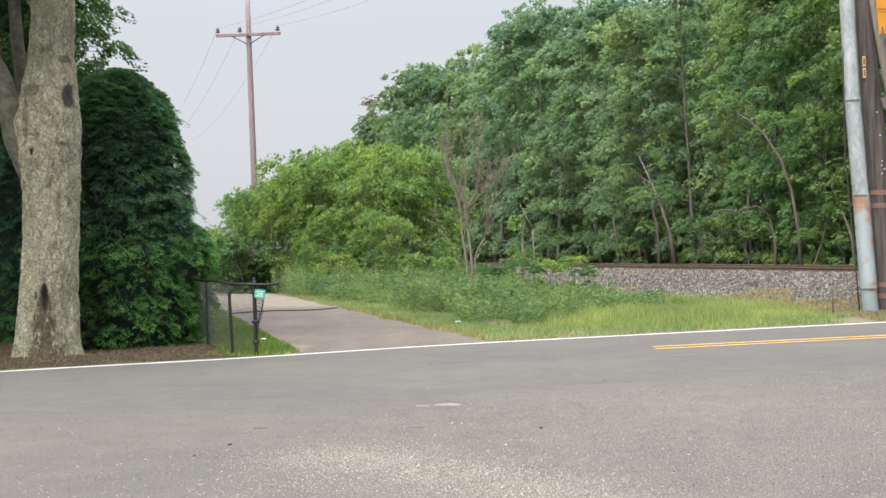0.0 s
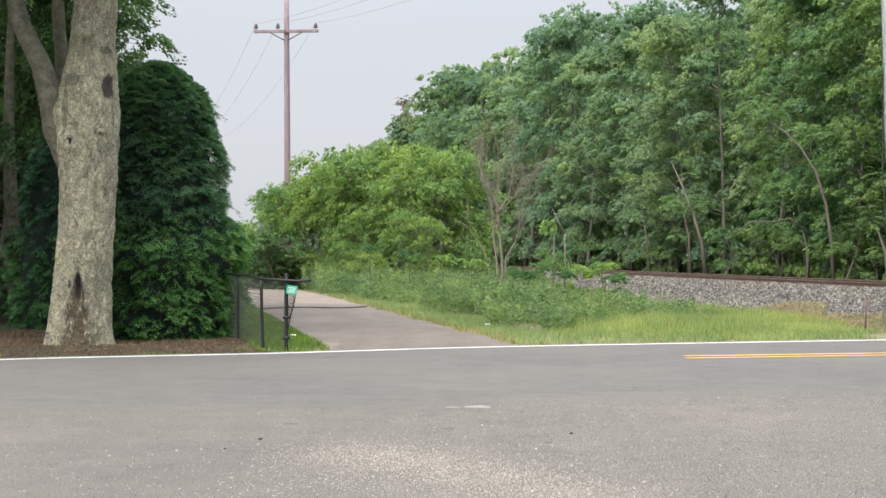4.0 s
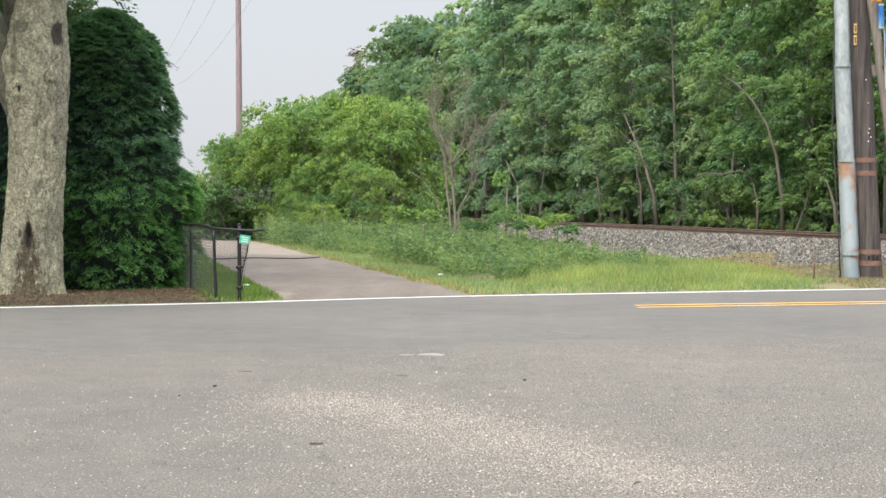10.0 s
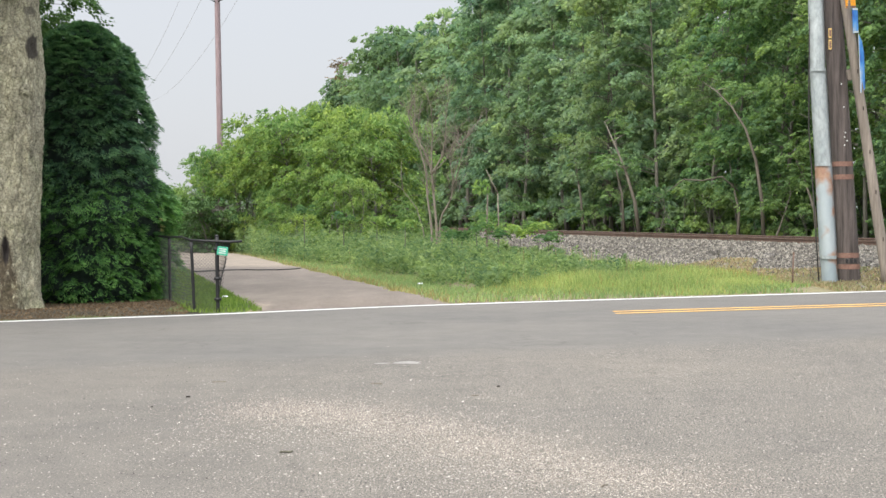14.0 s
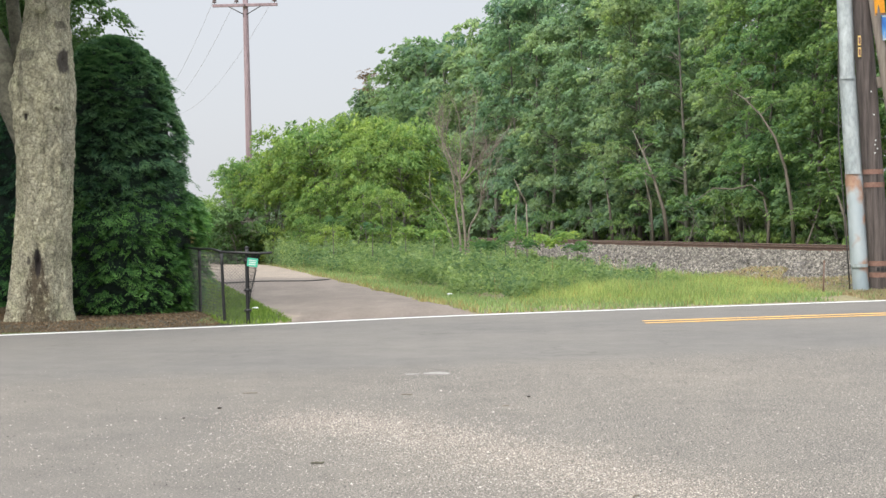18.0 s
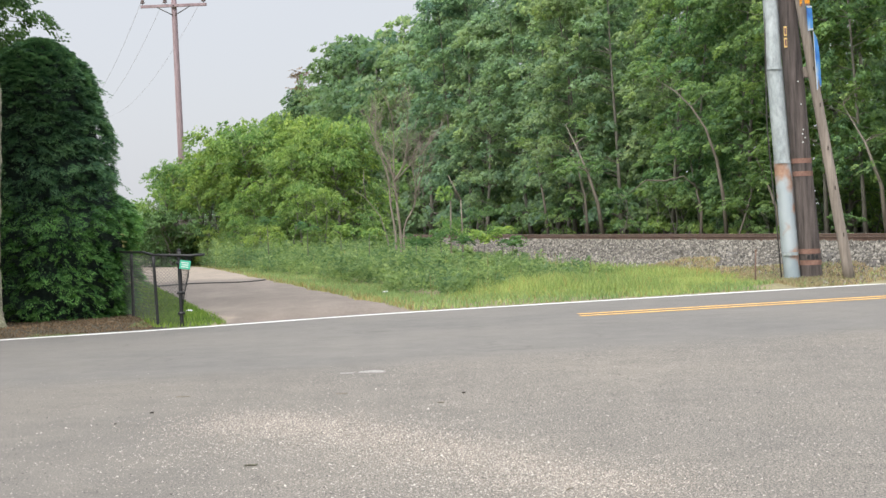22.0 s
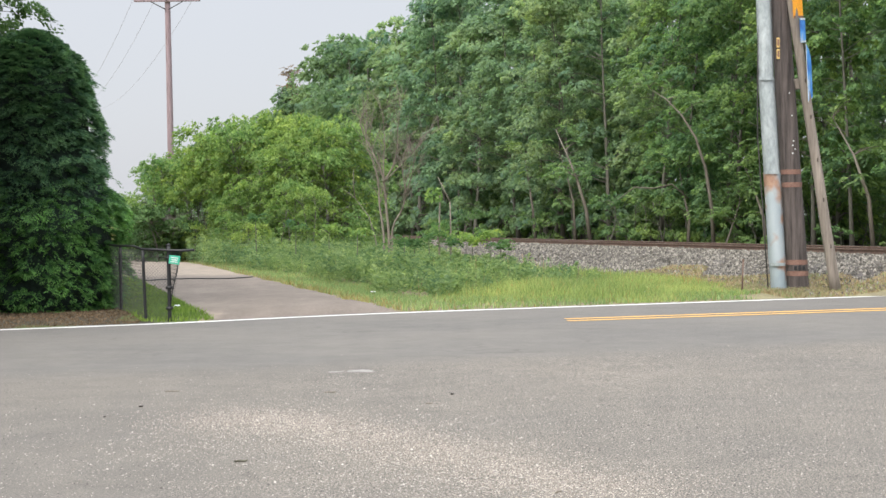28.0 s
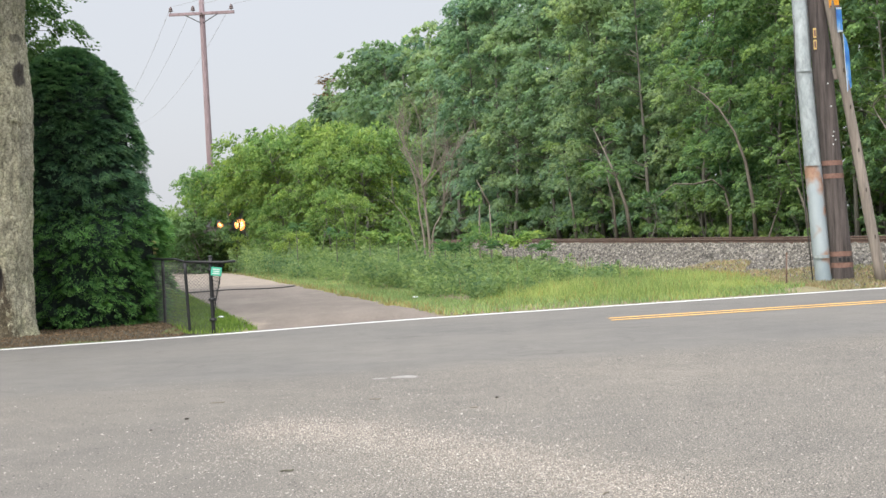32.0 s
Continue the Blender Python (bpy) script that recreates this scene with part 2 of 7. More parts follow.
M = {}
M["asphalt"] = asphalt_material()
M["drive"] = drive_material()
M["soil"] = simple("verge_soil_and_thatch", (0.15, 0.125, 0.075), (0.23, 0.21, 0.105), 0.8, 0.95, fine=9, bump_d=0.03)
M["lawn"] = simple("lawn_ground", (0.055, 0.085, 0.02), (0.10, 0.13, 0.035), 1.3, 0.95, fine=18, bump_d=0.03)
M["field"] = simple("field_straw", (0.22, 0.19, 0.08), (0.30, 0.26, 0.12), 0.1, 0.95, fine=2, bump_d=0.05)
M["forest_floor"] = simple("forest_floor", (0.03, 0.028, 0.016), (0.06, 0.05, 0.03), 0.8, 0.95, fine=8, bump_d=0.05)
M["ballast"] = simple("ballast_bed", (0.06, 0.053, 0.047), (0.12, 0.108, 0.098), 5, 0.95, fine=25, bump_s=0.8, bump_d=0.04)
M["white_line"] = simple("worn_white_road_paint", (0.62, 0.62, 0.6), (0.8, 0.8, 0.78), 3, 0.7, fine=40, bump_d=0.002)
M["yellow_line"] = simple("worn_yellow_road_paint", (0.66, 0.36, 0.075), (0.8, 0.48, 0.13), 3, 0.7, fine=40, bump_d=0.002)
M["rail"] = simple("rusty_rail_steel", (0.12, 0.073, 0.054), (0.205, 0.132, 0.098), 3, 0.7, 0.15, fine=30, bump_d=0.004)
M["rail_top"] = simple("worn_rail_head", (0.24, 0.2, 0.16), (0.36, 0.31, 0.26), 4, 0.55, 0.2, fine=40, bump_d=0.002)
M["tie"] = simple("weathered_creosote_wood", (0.06, 0.048, 0.04), (0.13, 0.11, 0.095), 4, 0.9, fine=30, bump_d=0.01)


def bark_material(name, stained):
    """Flaky grey-tan bark: plates split by dark cracks; the trunk has a dark run-off stain under its hollow."""
    m, nt, b = nodes_of(name)
    tc = nt.nodes.new("ShaderNodeTexCoord")
    mp = nt.nodes.new("ShaderNodeMapping")
    mp.inputs["Scale"].default_value = (1, 1, 0.5)
    nt.links.new(tc.outputs["Object"], mp.inputs[0])
    warp = mk(nt, "ShaderNodeTexNoise", Scale=7.0, Detail=5.0)
    nt.links.new(mp.outputs[0], warp.inputs["Vector"])
    off = nt.nodes.new("ShaderNodeVectorMath")
    off.operation = "MULTIPLY_ADD"
    off.inputs[1].default_value = (0.16, 0.16, 0.16)
    nt.links.new(warp.outputs["Color"], off.inputs[0])
    nt.links.new(mp.outputs[0], off.inputs[2])
    vor = mk(nt, "ShaderNodeTexVoronoi", Scale=19.0)
    vor.feature = "DISTANCE_TO_EDGE"
    nt.links.new(off.outputs[0], vor.inputs["Vector"])
    crack = ramp_node(nt, vor.outputs["Distance"], [(0.0, (0.3, 0.28, 0.25)), (0.06, (0.86, 0.85, 0.84)), (0.22, (1.08, 1.08, 1.07))])
    cell = mk(nt, "ShaderNodeTexVoronoi", Scale=13.0)
    nt.links.new(off.outputs[0], cell.inputs["Vector"])
    flake = nt.nodes.new("ShaderNodeSeparateColor")
    nt.links.new(cell.outputs["Color"], flake.inputs[0])
    plate = ramp_node(nt, flake.outputs[0], [(0.0, (0.84, 0.83, 0.81)), (0.6, (1.0, 1.0, 0.99)), (1.0, (1.14, 1.13, 1.09))])
    big = noise_node(nt, 1.5, 4, 0.6)
    fine = noise_node(nt, 30, 6, 0.75, (1, 1, 1.1))
    mid = noise_node(nt, 9, 8, 0.75, (1, 1, 0.55))
    col = ramp_node(nt, mid, [(0.3, (0.25, 0.238, 0.186)), (0.44, (0.352, 0.34, 0.266)), (0.56, (0.435, 0.422, 0.332)), (0.7, (0.56, 0.55, 0.44))])
    tone = ramp_node(nt, big, [(0.35, (0.88, 0.87, 0.86)), (0.65, (1.08, 1.07, 1.0))])
    col = mix_rgb(nt, 1.0, col, tone, "MULTIPLY")
    col = mix_rgb(nt, 0.6, col, crack, "MULTIPLY")
    col = mix_rgb(nt, 0.9, col, plate, "MULTIPLY")
    grain = ramp_node(nt, fine, [(0.36, (0.36, 0.34, 0.31)), (0.45, (0.9, 0.89, 0.87)), (0.55, (1.12, 1.12, 1.1)), (0.64, (1.5, 1.5, 1.45))])
    col = mix_rgb(nt, 1.0, col, grain, "MULTIPLY")
    # dull moss and damp in soft blotches
    moss = ramp_node(nt, noise_node(nt, 2.6, 5, 0.65), [(0.52, (0, 0, 0)), (0.66, (0.5, 0.5, 0.5))])
    col = mix_rgb(nt, moss, col, mix_rgb(nt, 1.0, col, (0.66, 0.72, 0.58), "MULTIPLY"))
    if stained:
        sep = nt.nodes.new("ShaderNodeSeparateXYZ")
        nt.links.new(tc.outputs["Object"], sep.inputs[0])

        def math_node(op, *vals):
            n = nt.nodes.new("ShaderNodeMath")
            n.operation = op
            for i, v in enumerate(vals):
                if isinstance(v, (int, float)):
                    n.inputs[i].default_value = v
                else:
                    nt.links.new(v, n.inputs[i])
            return n.outputs[0]
        wander = math_node("MULTIPLY_ADD", noise_node(nt, 5.0, 6, 0.75, (1, 1, 0.5)), 0.3, -0.2)
        side = math_node("ABSOLUTE", math_node("ADD", sep.outputs["X"], wander))
        width = math_node("MULTIPLY_ADD", sep.outputs["Z"], -0.24, 0.34)
        inside = math_node("SUBTRACT", 1.0, math_node("DIVIDE", side, width))
        low = math_node("SUBTRACT", 1.1, sep.outputs["Z"])
        front = math_node("MULTIPLY", sep.outputs["Y"], -6.0)
        torn = math_node("MULTIPLY_ADD", noise_node(nt, 13, 6, 0.8, (1, 1, 0.45)), 6.0, -2.3)
        mask = math_node("MINIMUM", math_node("MULTIPLY", math_node("MULTIPLY", inside, 3.0), torn), math_node("MINIMUM", math_node("MULTIPLY", low, 5.0), front))
        clamp = nt.nodes.new("ShaderNodeClamp")
        clamp.inputs["Max"].default_value = 0.92
        nt.links.new(mask, clamp.inputs["Value"])
        dark = mix_rgb(nt, 1.0, col, (0.22, 0.175, 0.15), "MULTIPLY")
        col = mix_rgb(nt, clamp.outputs[0], col, dark)
        # dark insides of hollows painted on, and branch scars: x, z, half width, half height, depth of tone
        rag = math_node("MULTIPLY_ADD", noise_node(nt, 14, 4, 0.7), 0.9, -0.45)
        for x0, z0, rx, rz, tone in ((0.06, 0.9, 0.05, 0.22, 0.95), (-0.07, 0.94, 0.03, 0.07, 0.8), (0.465, 3.9, 0.075, 0.19, 0.9), (-0.04, 3.06, 0.034, 0.055, 0.95), (0.41, 4.44, 0.055, 0.065, 0.55), (-0.04, 3.98, 0.13, 0.1, 0.5), (-0.12, 3.55, 0.05, 0.3, 0.45)):
            ex = math_node("DIVIDE", math_node("SUBTRACT", sep.outputs["X"], x0), rx)
            ez = math_node("DIVIDE", math_node("SUBTRACT", sep.outputs["Z"], z0), rz)
            d = math_node("SQRT", math_node("ADD", math_node("MULTIPLY", ex, ex), math_node("MULTIPLY", ez, ez)))
            m1 = math_node("MINIMUM", math_node("MULTIPLY", math_node("SUBTRACT", math_node("ADD", 1.1, rag), d), 3.0), front)
            cl = nt.nodes.new("ShaderNodeClamp")
            cl.inputs["Max"].default_value = tone
            nt.links.new(m1, cl.inputs["Value"])
            col = mix_rgb(nt, cl.outputs[0], col, (0.03, 0.024, 0.023))
    nt.links.new(col, b.inputs["Base Color"])
    b.inputs["Roughness"].default_value = 0.95
    add = nt.nodes.new("ShaderNodeMath")
    add.operation = "MULTIPLY_ADD"
    add.inputs[1].default_value = 0.4
    nt.links.new(flake.outputs[0], add.inputs[0])
    nt.links.new(mid, add.inputs[2])
    add2 = nt.nodes.new("ShaderNodeMath")
    add2.operation = "MULTIPLY_ADD"
    add2.inputs[1].default_value = 0.4
    nt.links.new(fine, add2.inputs[0])
    nt.links.new(add.outputs[0], add2.inputs[2])
    bump(nt, b, add2.outputs[0], 1.0, 0.065)
    return m


M["bark"] = bark_material("grey_flaky_bark", False)
# darker than the trunk's bark: the shade on the limb is in the colour
M["limb_bark"] = simple("dark_limb_bark", (0.07, 0.067, 0.049), (0.215, 0.206, 0.152), 7, 0.95, fine=30, bump_s=1.0, bump_d=0.03)
M["trunk_bark"] = bark_material("stained_flaky_bark", True)

M["bark_dark"] = simple("near_black_bark", (0.02, 0.015, 0.013), (0.05, 0.038, 0.03), 8, 0.9, fine=40, bump_d=0.01)
M["wood_bark"] = simple("woodland_bark", (0.1, 0.095, 0.078), (0.215, 0.203, 0.17), 3, 0.95, fine=22, bump_d=0.02, stretch=(1, 1, 0.3))
M["dead_wood"] = simple("bare_dead_wood", (0.145, 0.125, 0.098), (0.275, 0.242, 0.192), 4, 0.9, fine=26, bump_d=0.01, stretch=(1, 1, 0.3))
M["pole_wood"] = simple("dark_creosoted_pole", (0.028, 0.023, 0.022), (0.15, 0.124, 0.114), 11, 0.9, fine=34, bump_s=1.0, bump_d=0.02, stretch=(1, 1, 0.06))
M["pole_pink"] = simple("weathered_mauve_pole", (0.235, 0.172, 0.185), (0.32, 0.245, 0.262), 3, 0.9, fine=18, bump_d=0.01, stretch=(1, 1, 0.1))
M["brace_wood"] = simple("grey_weathered_post", (0.14, 0.119, 0.099), (0.272, 0.233, 0.197), 5, 0.9, fine=24, bump_s=0.7, bump_d=0.012, stretch=(1, 1, 0.08))
M["galv"] = simple("galvanised_steel", (0.3, 0.345, 0.355), (0.44, 0.48, 0.485), 2.5, 0.6, 0.1, fine=14, bump_d=0.003, stretch=(1, 1, 0.4))
M["rust"] = simple("red_rust", (0.17, 0.09, 0.068), (0.26, 0.15, 0.115), 8, 0.85, fine=40, bump_d=0.004)
M["black"] = simple("black_vinyl_coating", (0.006, 0.0065, 0.007), (0.018, 0.0185, 0.02), 6, 0.5, fine=30, bump_d=0.002)
M["wire_black"] = simple("dusty_black_wire", (0.035, 0.036, 0.036), (0.085, 0.086, 0.084), 6, 0.6, fine=30, bump_d=0.001)
M["green_sign"] = simple("faded_green_sign", (0.05, 0.42, 0.27), (0.10, 0.55, 0.36), 8, 0.5, fine=40, bump_d=0.001)
M["sign_white"] = simple("sign_white", (0.62, 0.66, 0.64), (0.75, 0.78, 0.76), 8, 0.5, fine=40, bump_d=0.001)
M["orange"] = simple("orange_yellow_sign", (0.85, 0.33, 0.01), (0.95, 0.42, 0.02), 6, 0.5, fine=30, bump_d=0.001)
M["yew"] = leaf_material("conifer_sprays", (0.04, 0.102, 0.077), (0.057, 0.132, 0.093), (0.076, 0.162, 0.106), 0.3, 0.8, 3.5, (0.55, 0.62, 0.68), (1.4, 1.35, 1.18))
# lower sprays get lighter greens, with the front light on them painted in
M["yew_low"] = leaf_material("lower_conifer_sprays", (0.047, 0.13, 0.058), (0.067, 0.168, 0.069), (0.091, 0.208, 0.082), 0.3, 0.8, 3.5, (0.55, 0.62, 0.66), (1.4, 1.35, 1.1))
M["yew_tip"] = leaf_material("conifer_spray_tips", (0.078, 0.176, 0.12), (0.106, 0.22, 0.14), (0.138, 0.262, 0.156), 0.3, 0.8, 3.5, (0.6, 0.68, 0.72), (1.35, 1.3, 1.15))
M["yew_low_tip"] = leaf_material("lower_conifer_tips", (0.085, 0.215, 0.085), (0.115, 0.265, 0.1), (0.15, 0.315, 0.115), 0.3, 0.8, 3.5, (0.6, 0.68, 0.7), (1.35, 1.3, 1.1))
# haze is put into these two leaf colours: bluer, and paler far off
M["wood_leaf"] = leaf_material("woodland_leaves", (0.108, 0.192, 0.112), (0.171, 0.277, 0.146), (0.255, 0.385, 0.182), 0.57, 0.7, 0.6, (0.68, 0.75, 0.83), (1.34, 1.24, 0.98))
M["wood_leaf_far"] = leaf_material("haze_tinted_leaves", (0.16, 0.25, 0.19), (0.215, 0.328, 0.231), (0.28, 0.4, 0.262), 0.57, 0.7, 0.5, (0.74, 0.8, 0.88), (1.26, 1.17, 0.97))
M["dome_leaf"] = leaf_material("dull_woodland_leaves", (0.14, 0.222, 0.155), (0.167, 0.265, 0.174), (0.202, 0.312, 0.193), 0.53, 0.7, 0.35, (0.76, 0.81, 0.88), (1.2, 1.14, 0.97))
M["thicket_leaf"] = leaf_material("thicket_leaves", (0.122, 0.212, 0.084), (0.196, 0.303, 0.116), (0.31, 0.42, 0.165), 0.57, 0.65, 1.0, (0.72, 0.8, 0.83), (1.27, 1.17, 0.95))
# the shade these shrubs stand in is put into their leaf colour
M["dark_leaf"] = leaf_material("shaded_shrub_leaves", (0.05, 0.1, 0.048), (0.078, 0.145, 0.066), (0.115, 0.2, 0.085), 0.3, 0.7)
M["weed"] = leaf_material("weed_leaves", (0.128, 0.206, 0.112), (0.196, 0.285, 0.15), (0.31, 0.4, 0.215), 0.5, 0.6, 0.9, (0.62, 0.71, 0.78), (1.3, 1.2, 0.98))
M["yard_leaf"] = leaf_material("yard_tree_leaves", (0.06, 0.125, 0.062), (0.09, 0.17, 0.08), (0.13, 0.225, 0.098), 0.45, 0.7, 0.9, (0.7, 0.78, 0.82), (1.25, 1.18, 0.98))
M["grass"] = leaf_material("grass_blades", (0.19, 0.272, 0.14), (0.275, 0.372, 0.19), (0.395, 0.472, 0.268), 0.5)
M["brown_leaf"] = leaf_material("brown_dying_leaves", (0.11, 0.08, 0.064), (0.17, 0.125, 0.10), (0.24, 0.185, 0.145), 0.3)
M["dry_grass"] = leaf_material("dry_grass_blades", (0.26, 0.22, 0.11), (0.36, 0.31, 0.16), (0.47, 0.41, 0.23), 0.3)
M["dry_tan"] = leaf_material("tan_dead_grass", (0.27, 0.2, 0.14), (0.385, 0.295, 0.205), (0.5, 0.4, 0.29), 0.25)
# near-black green stands for the shade inside the conifers
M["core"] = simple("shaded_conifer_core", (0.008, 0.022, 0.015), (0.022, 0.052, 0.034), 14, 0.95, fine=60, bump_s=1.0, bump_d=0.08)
M["tag_yellow"] = simple("pale_yellow_plate", (0.62, 0.42, 0.12), (0.75, 0.55, 0.2), 9, 0.6, fine=40, bump_d=0.001)
M["insulator"] = simple("dull_brown_glaze", (0.1, 0.07, 0.072), (0.16, 0.115, 0.115), 5, 0.45, fine=30, bump_d=0.001)


def galv_rust_material():
    m, nt, b = nodes_of("galvanised_steel_with_rust")
    n1 = noise_node(nt, 2.2, 5, 0.6, (1, 1, 0.5))
    n2 = noise_node(nt, 14, 4, 0.7)
    n3 = noise_node(nt, 1.7, 3, 0.55, (1.0, 1.0, 0.8))
    steel = ramp_node(nt, n1, [(0.3, (0.28, 0.34, 0.37)), (0.7, (0.43, 0.48, 0.50))])
    rust = ramp_node(nt, n2, [(0.3, (0.30, 0.15, 0.09)), (0.7, (0.45, 0.27, 0.17))])
    mask = ramp_node(nt, n3, [(0.53, (0, 0, 0)), (0.62, (0.9, 0.9, 0.9))])
    nt.links.new(mix_rgb(nt, mask, steel, rust), b.inputs["Base Color"])
    b.inputs["Roughness"].default_value = 0.6
    b.inputs["Metallic"].default_value = 0.25
    bump(nt, b, n2, 0.3, 0.003)
    return m


def faded_sign_material():
    """Blue sign film, bleached and scratched in patches."""
    m, nt, b = nodes_of("faded_blue_film")
    n1 = noise_node(nt, 3.2, 4, 0.6, (1, 1, 0.7))
    n2 = noise_node(nt, 30, 3, 0.6)
    col = ramp_node(nt, n1, [(0.38, (0.03, 0.12, 0.52)), (0.5, (0.07, 0.3, 0.75)), (0.58, (0.16, 0.42, 0.8)), (0.7, (0.6, 0.63, 0.72))])
    nt.links.new(col, b.inputs["Base Color"])
    b.inputs["Roughness"].default_value = 0.4
    bump(nt, b, n2, 0.2, 0.001)
    return m


M["faded_blue"] = faded_sign_material()
M["galv_rust"] = galv_rust_material()
M["lawn_blade"] = leaf_material("lawn_blades", (0.12, 0.19, 0.045), (0.18, 0.275, 0.07), (0.25, 0.34, 0.10), 0.4)
M["chip"] = leaf_material("bark_chips", (0.075, 0.055, 0.045), (0.125, 0.095, 0.08), (0.21, 0.168, 0.145), 0.02, 0.9)
M["pale_bark"] = simple("slim_grey_bark", (0.09, 0.078, 0.062), (0.19, 0.168, 0.135), 3, 0.95, fine=22, bump_d=0.02, stretch=(1, 1, 0.3))
M["train"] = simple("dark_blue_grey_paint", (0.03, 0.035, 0.045), (0.06, 0.065, 0.08), 1, 0.5, fine=8, bump_d=0.003)
M["train_glass"] = simple("dark_cab_glass", (0.01, 0.012, 0.014), (0.02, 0.022, 0.025), 1, 0.15, fine=8, bump_d=0.0005)
M["steel"] = simple("dark_steel", (0.05, 0.048, 0.045), (0.09, 0.085, 0.08), 3, 0.6, 0.6, fine=20, bump_d=0.003)
M["wire"] = simple("aluminium_cable", (0.3, 0.3, 0.32), (0.36, 0.36, 0.38), 2, 0.7, 0.0, fine=9, bump_d=0.0005)


def stone_material(name, dark, mid, light):
    """Loose stones, each with its own tone."""
    m, nt, b = nodes_of(name)
    geo = nt.nodes.new("ShaderNodeNewGeometry")
    n = noise_node(nt, 45, 3, 0.7)
    col = ramp_node(nt, geo.outputs["Random Per Island"], [(0.0, dark), (0.55, mid), (1.0, light)])
    g = ramp_node(nt, n, [(0.3, (0.75, 0.74, 0.72)), (0.7, (1.2, 1.2, 1.18))])
    nt.links.new(mix_rgb(nt, 1.0, col, g, "MULTIPLY"), b.inputs["Base Color"])
    b.inputs["Roughness"].default_value = 0.9
    bump(nt, b, n, 0.3, 0.004)
    return m


M["stone"] = stone_material("grey_ballast_stone", (0.028, 0.025, 0.02), (0.108, 0.098, 0.081), (0.285, 0.263, 0.226))
M["pale_stone"] = stone_material("pale_chips", (0.13, 0.118, 0.104), (0.24, 0.22, 0.195), (0.46, 0.43, 0.39))
M["aggregate"] = stone_material("mixed_aggregate", (0.028, 0.026, 0.024), (0.128, 0.119, 0.105), (0.43, 0.4, 0.355))
M["sand"] = stone_material("warm_grit", (0.16, 0.135, 0.113), (0.30, 0.262, 0.225), (0.52, 0.47, 0.41))
M["mortar"] = simple("dried_mortar", (0.2, 0.19, 0.175), (0.31, 0.295, 0.275), 14, 0.9, fine=60, bump_d=0.002)


def lamp_glass(name, colour, strength):
    m, nt, b = nodes_of(name)
    b.inputs["Base Color"].default_value = (*colour, 1)
    b.inputs["Emission Color"].default_value = (*colour, 1)
    b.inputs["Emission Strength"].default_value = strength
    return m


M["lamp"] = lamp_glass("lit_lamp_glass", (1.0, 0.55, 0.2), 4.5)
# orange glow that stands for the glare round a lamp
M["lamp_bowl"] = lamp_glass("orange_lamp_glare", (1.0, 0.36, 0.09), 1.6)

# ================= mesh helpers =================
def mesh_of(name, verts, faces, mats, smooth=False, mat_index=None):
    me = bpy.data.meshes.new(name)
    me.from_pydata([tuple(v) for v in verts], [], [tuple(f) for f in faces])
    for m in (mats if isinstance(mats, (list, tuple)) else [mats]):
        me.materials.append(m)
    if mat_index is not None:
        me.polygons.foreach_set("material_index", np.asarray(mat_index, dtype=np.int32))
    if smooth:
        me.polygons.foreach_set("use_smooth", np.ones(len(me.polygons), dtype=bool))
    me.update()
    return me


def part(name, bm, material, parent=None, label="", smooth=False):
    """Links a bmesh or a mesh as one object, under a thing or a part."""
    if isinstance(bm, bmesh.types.BMesh):
        me = bpy.data.meshes.new(name)
        bm.to_mesh(me)
        bm.free()
        me.materials.append(material)
        if smooth:
            me.polygons.foreach_set("use_smooth", np.ones(len(me.polygons), dtype=bool))
    else:
        me = bm
    ob = new(name, me)
    if parent is not None:
        ob.parent = parent
    if label:
        tagged(ob, label)
    return ob


def empty(name, m, label, category, group="", kind=""):
    ob = new(name)
    ob.matrix_basis = m
    return tagged(ob, label, category, group, kind)


def bm_box(w, d, h, at=(0, 0, 0), bevel=0.0, m=None):
    bm = bmesh.new()
    bmesh.ops.create_cube(bm, size=1.0)
    bmesh.ops.scale(bm, vec=(w, d, h), verts=bm.verts)
    if bevel:
        bmesh.ops.bevel(bm, geom=bm.edges[:], offset=bevel, segments=2, affect="EDGES", profile=0.6)
    if m is not None:
        bmesh.ops.transform(bm, matrix=m, verts=bm.verts)
    bmesh.ops.translate(bm, vec=at, verts=bm.verts)
    return bm


def smooth_line(points, steps=5):
    """A rounded line through the points."""
    p = [Vector(q) for q in points]
    p = [p[0] * 2 - p[1]] + p + [p[-1] * 2 - p[-2]]
    line = []
    for i in range(1, len(p) - 2):
        for k in range(steps):
            t = k / steps
            line.append(0.5 * (2 * p[i] + (p[i + 1] - p[i - 1]) * t + (2 * p[i - 1] - 5 * p[i] + 4 * p[i + 1] - p[i + 2]) * t ** 2 + (3 * p[i] - p[i - 1] - 3 * p[i + 1] + p[i + 2]) * t ** 3))
    return line + [p[-2]]


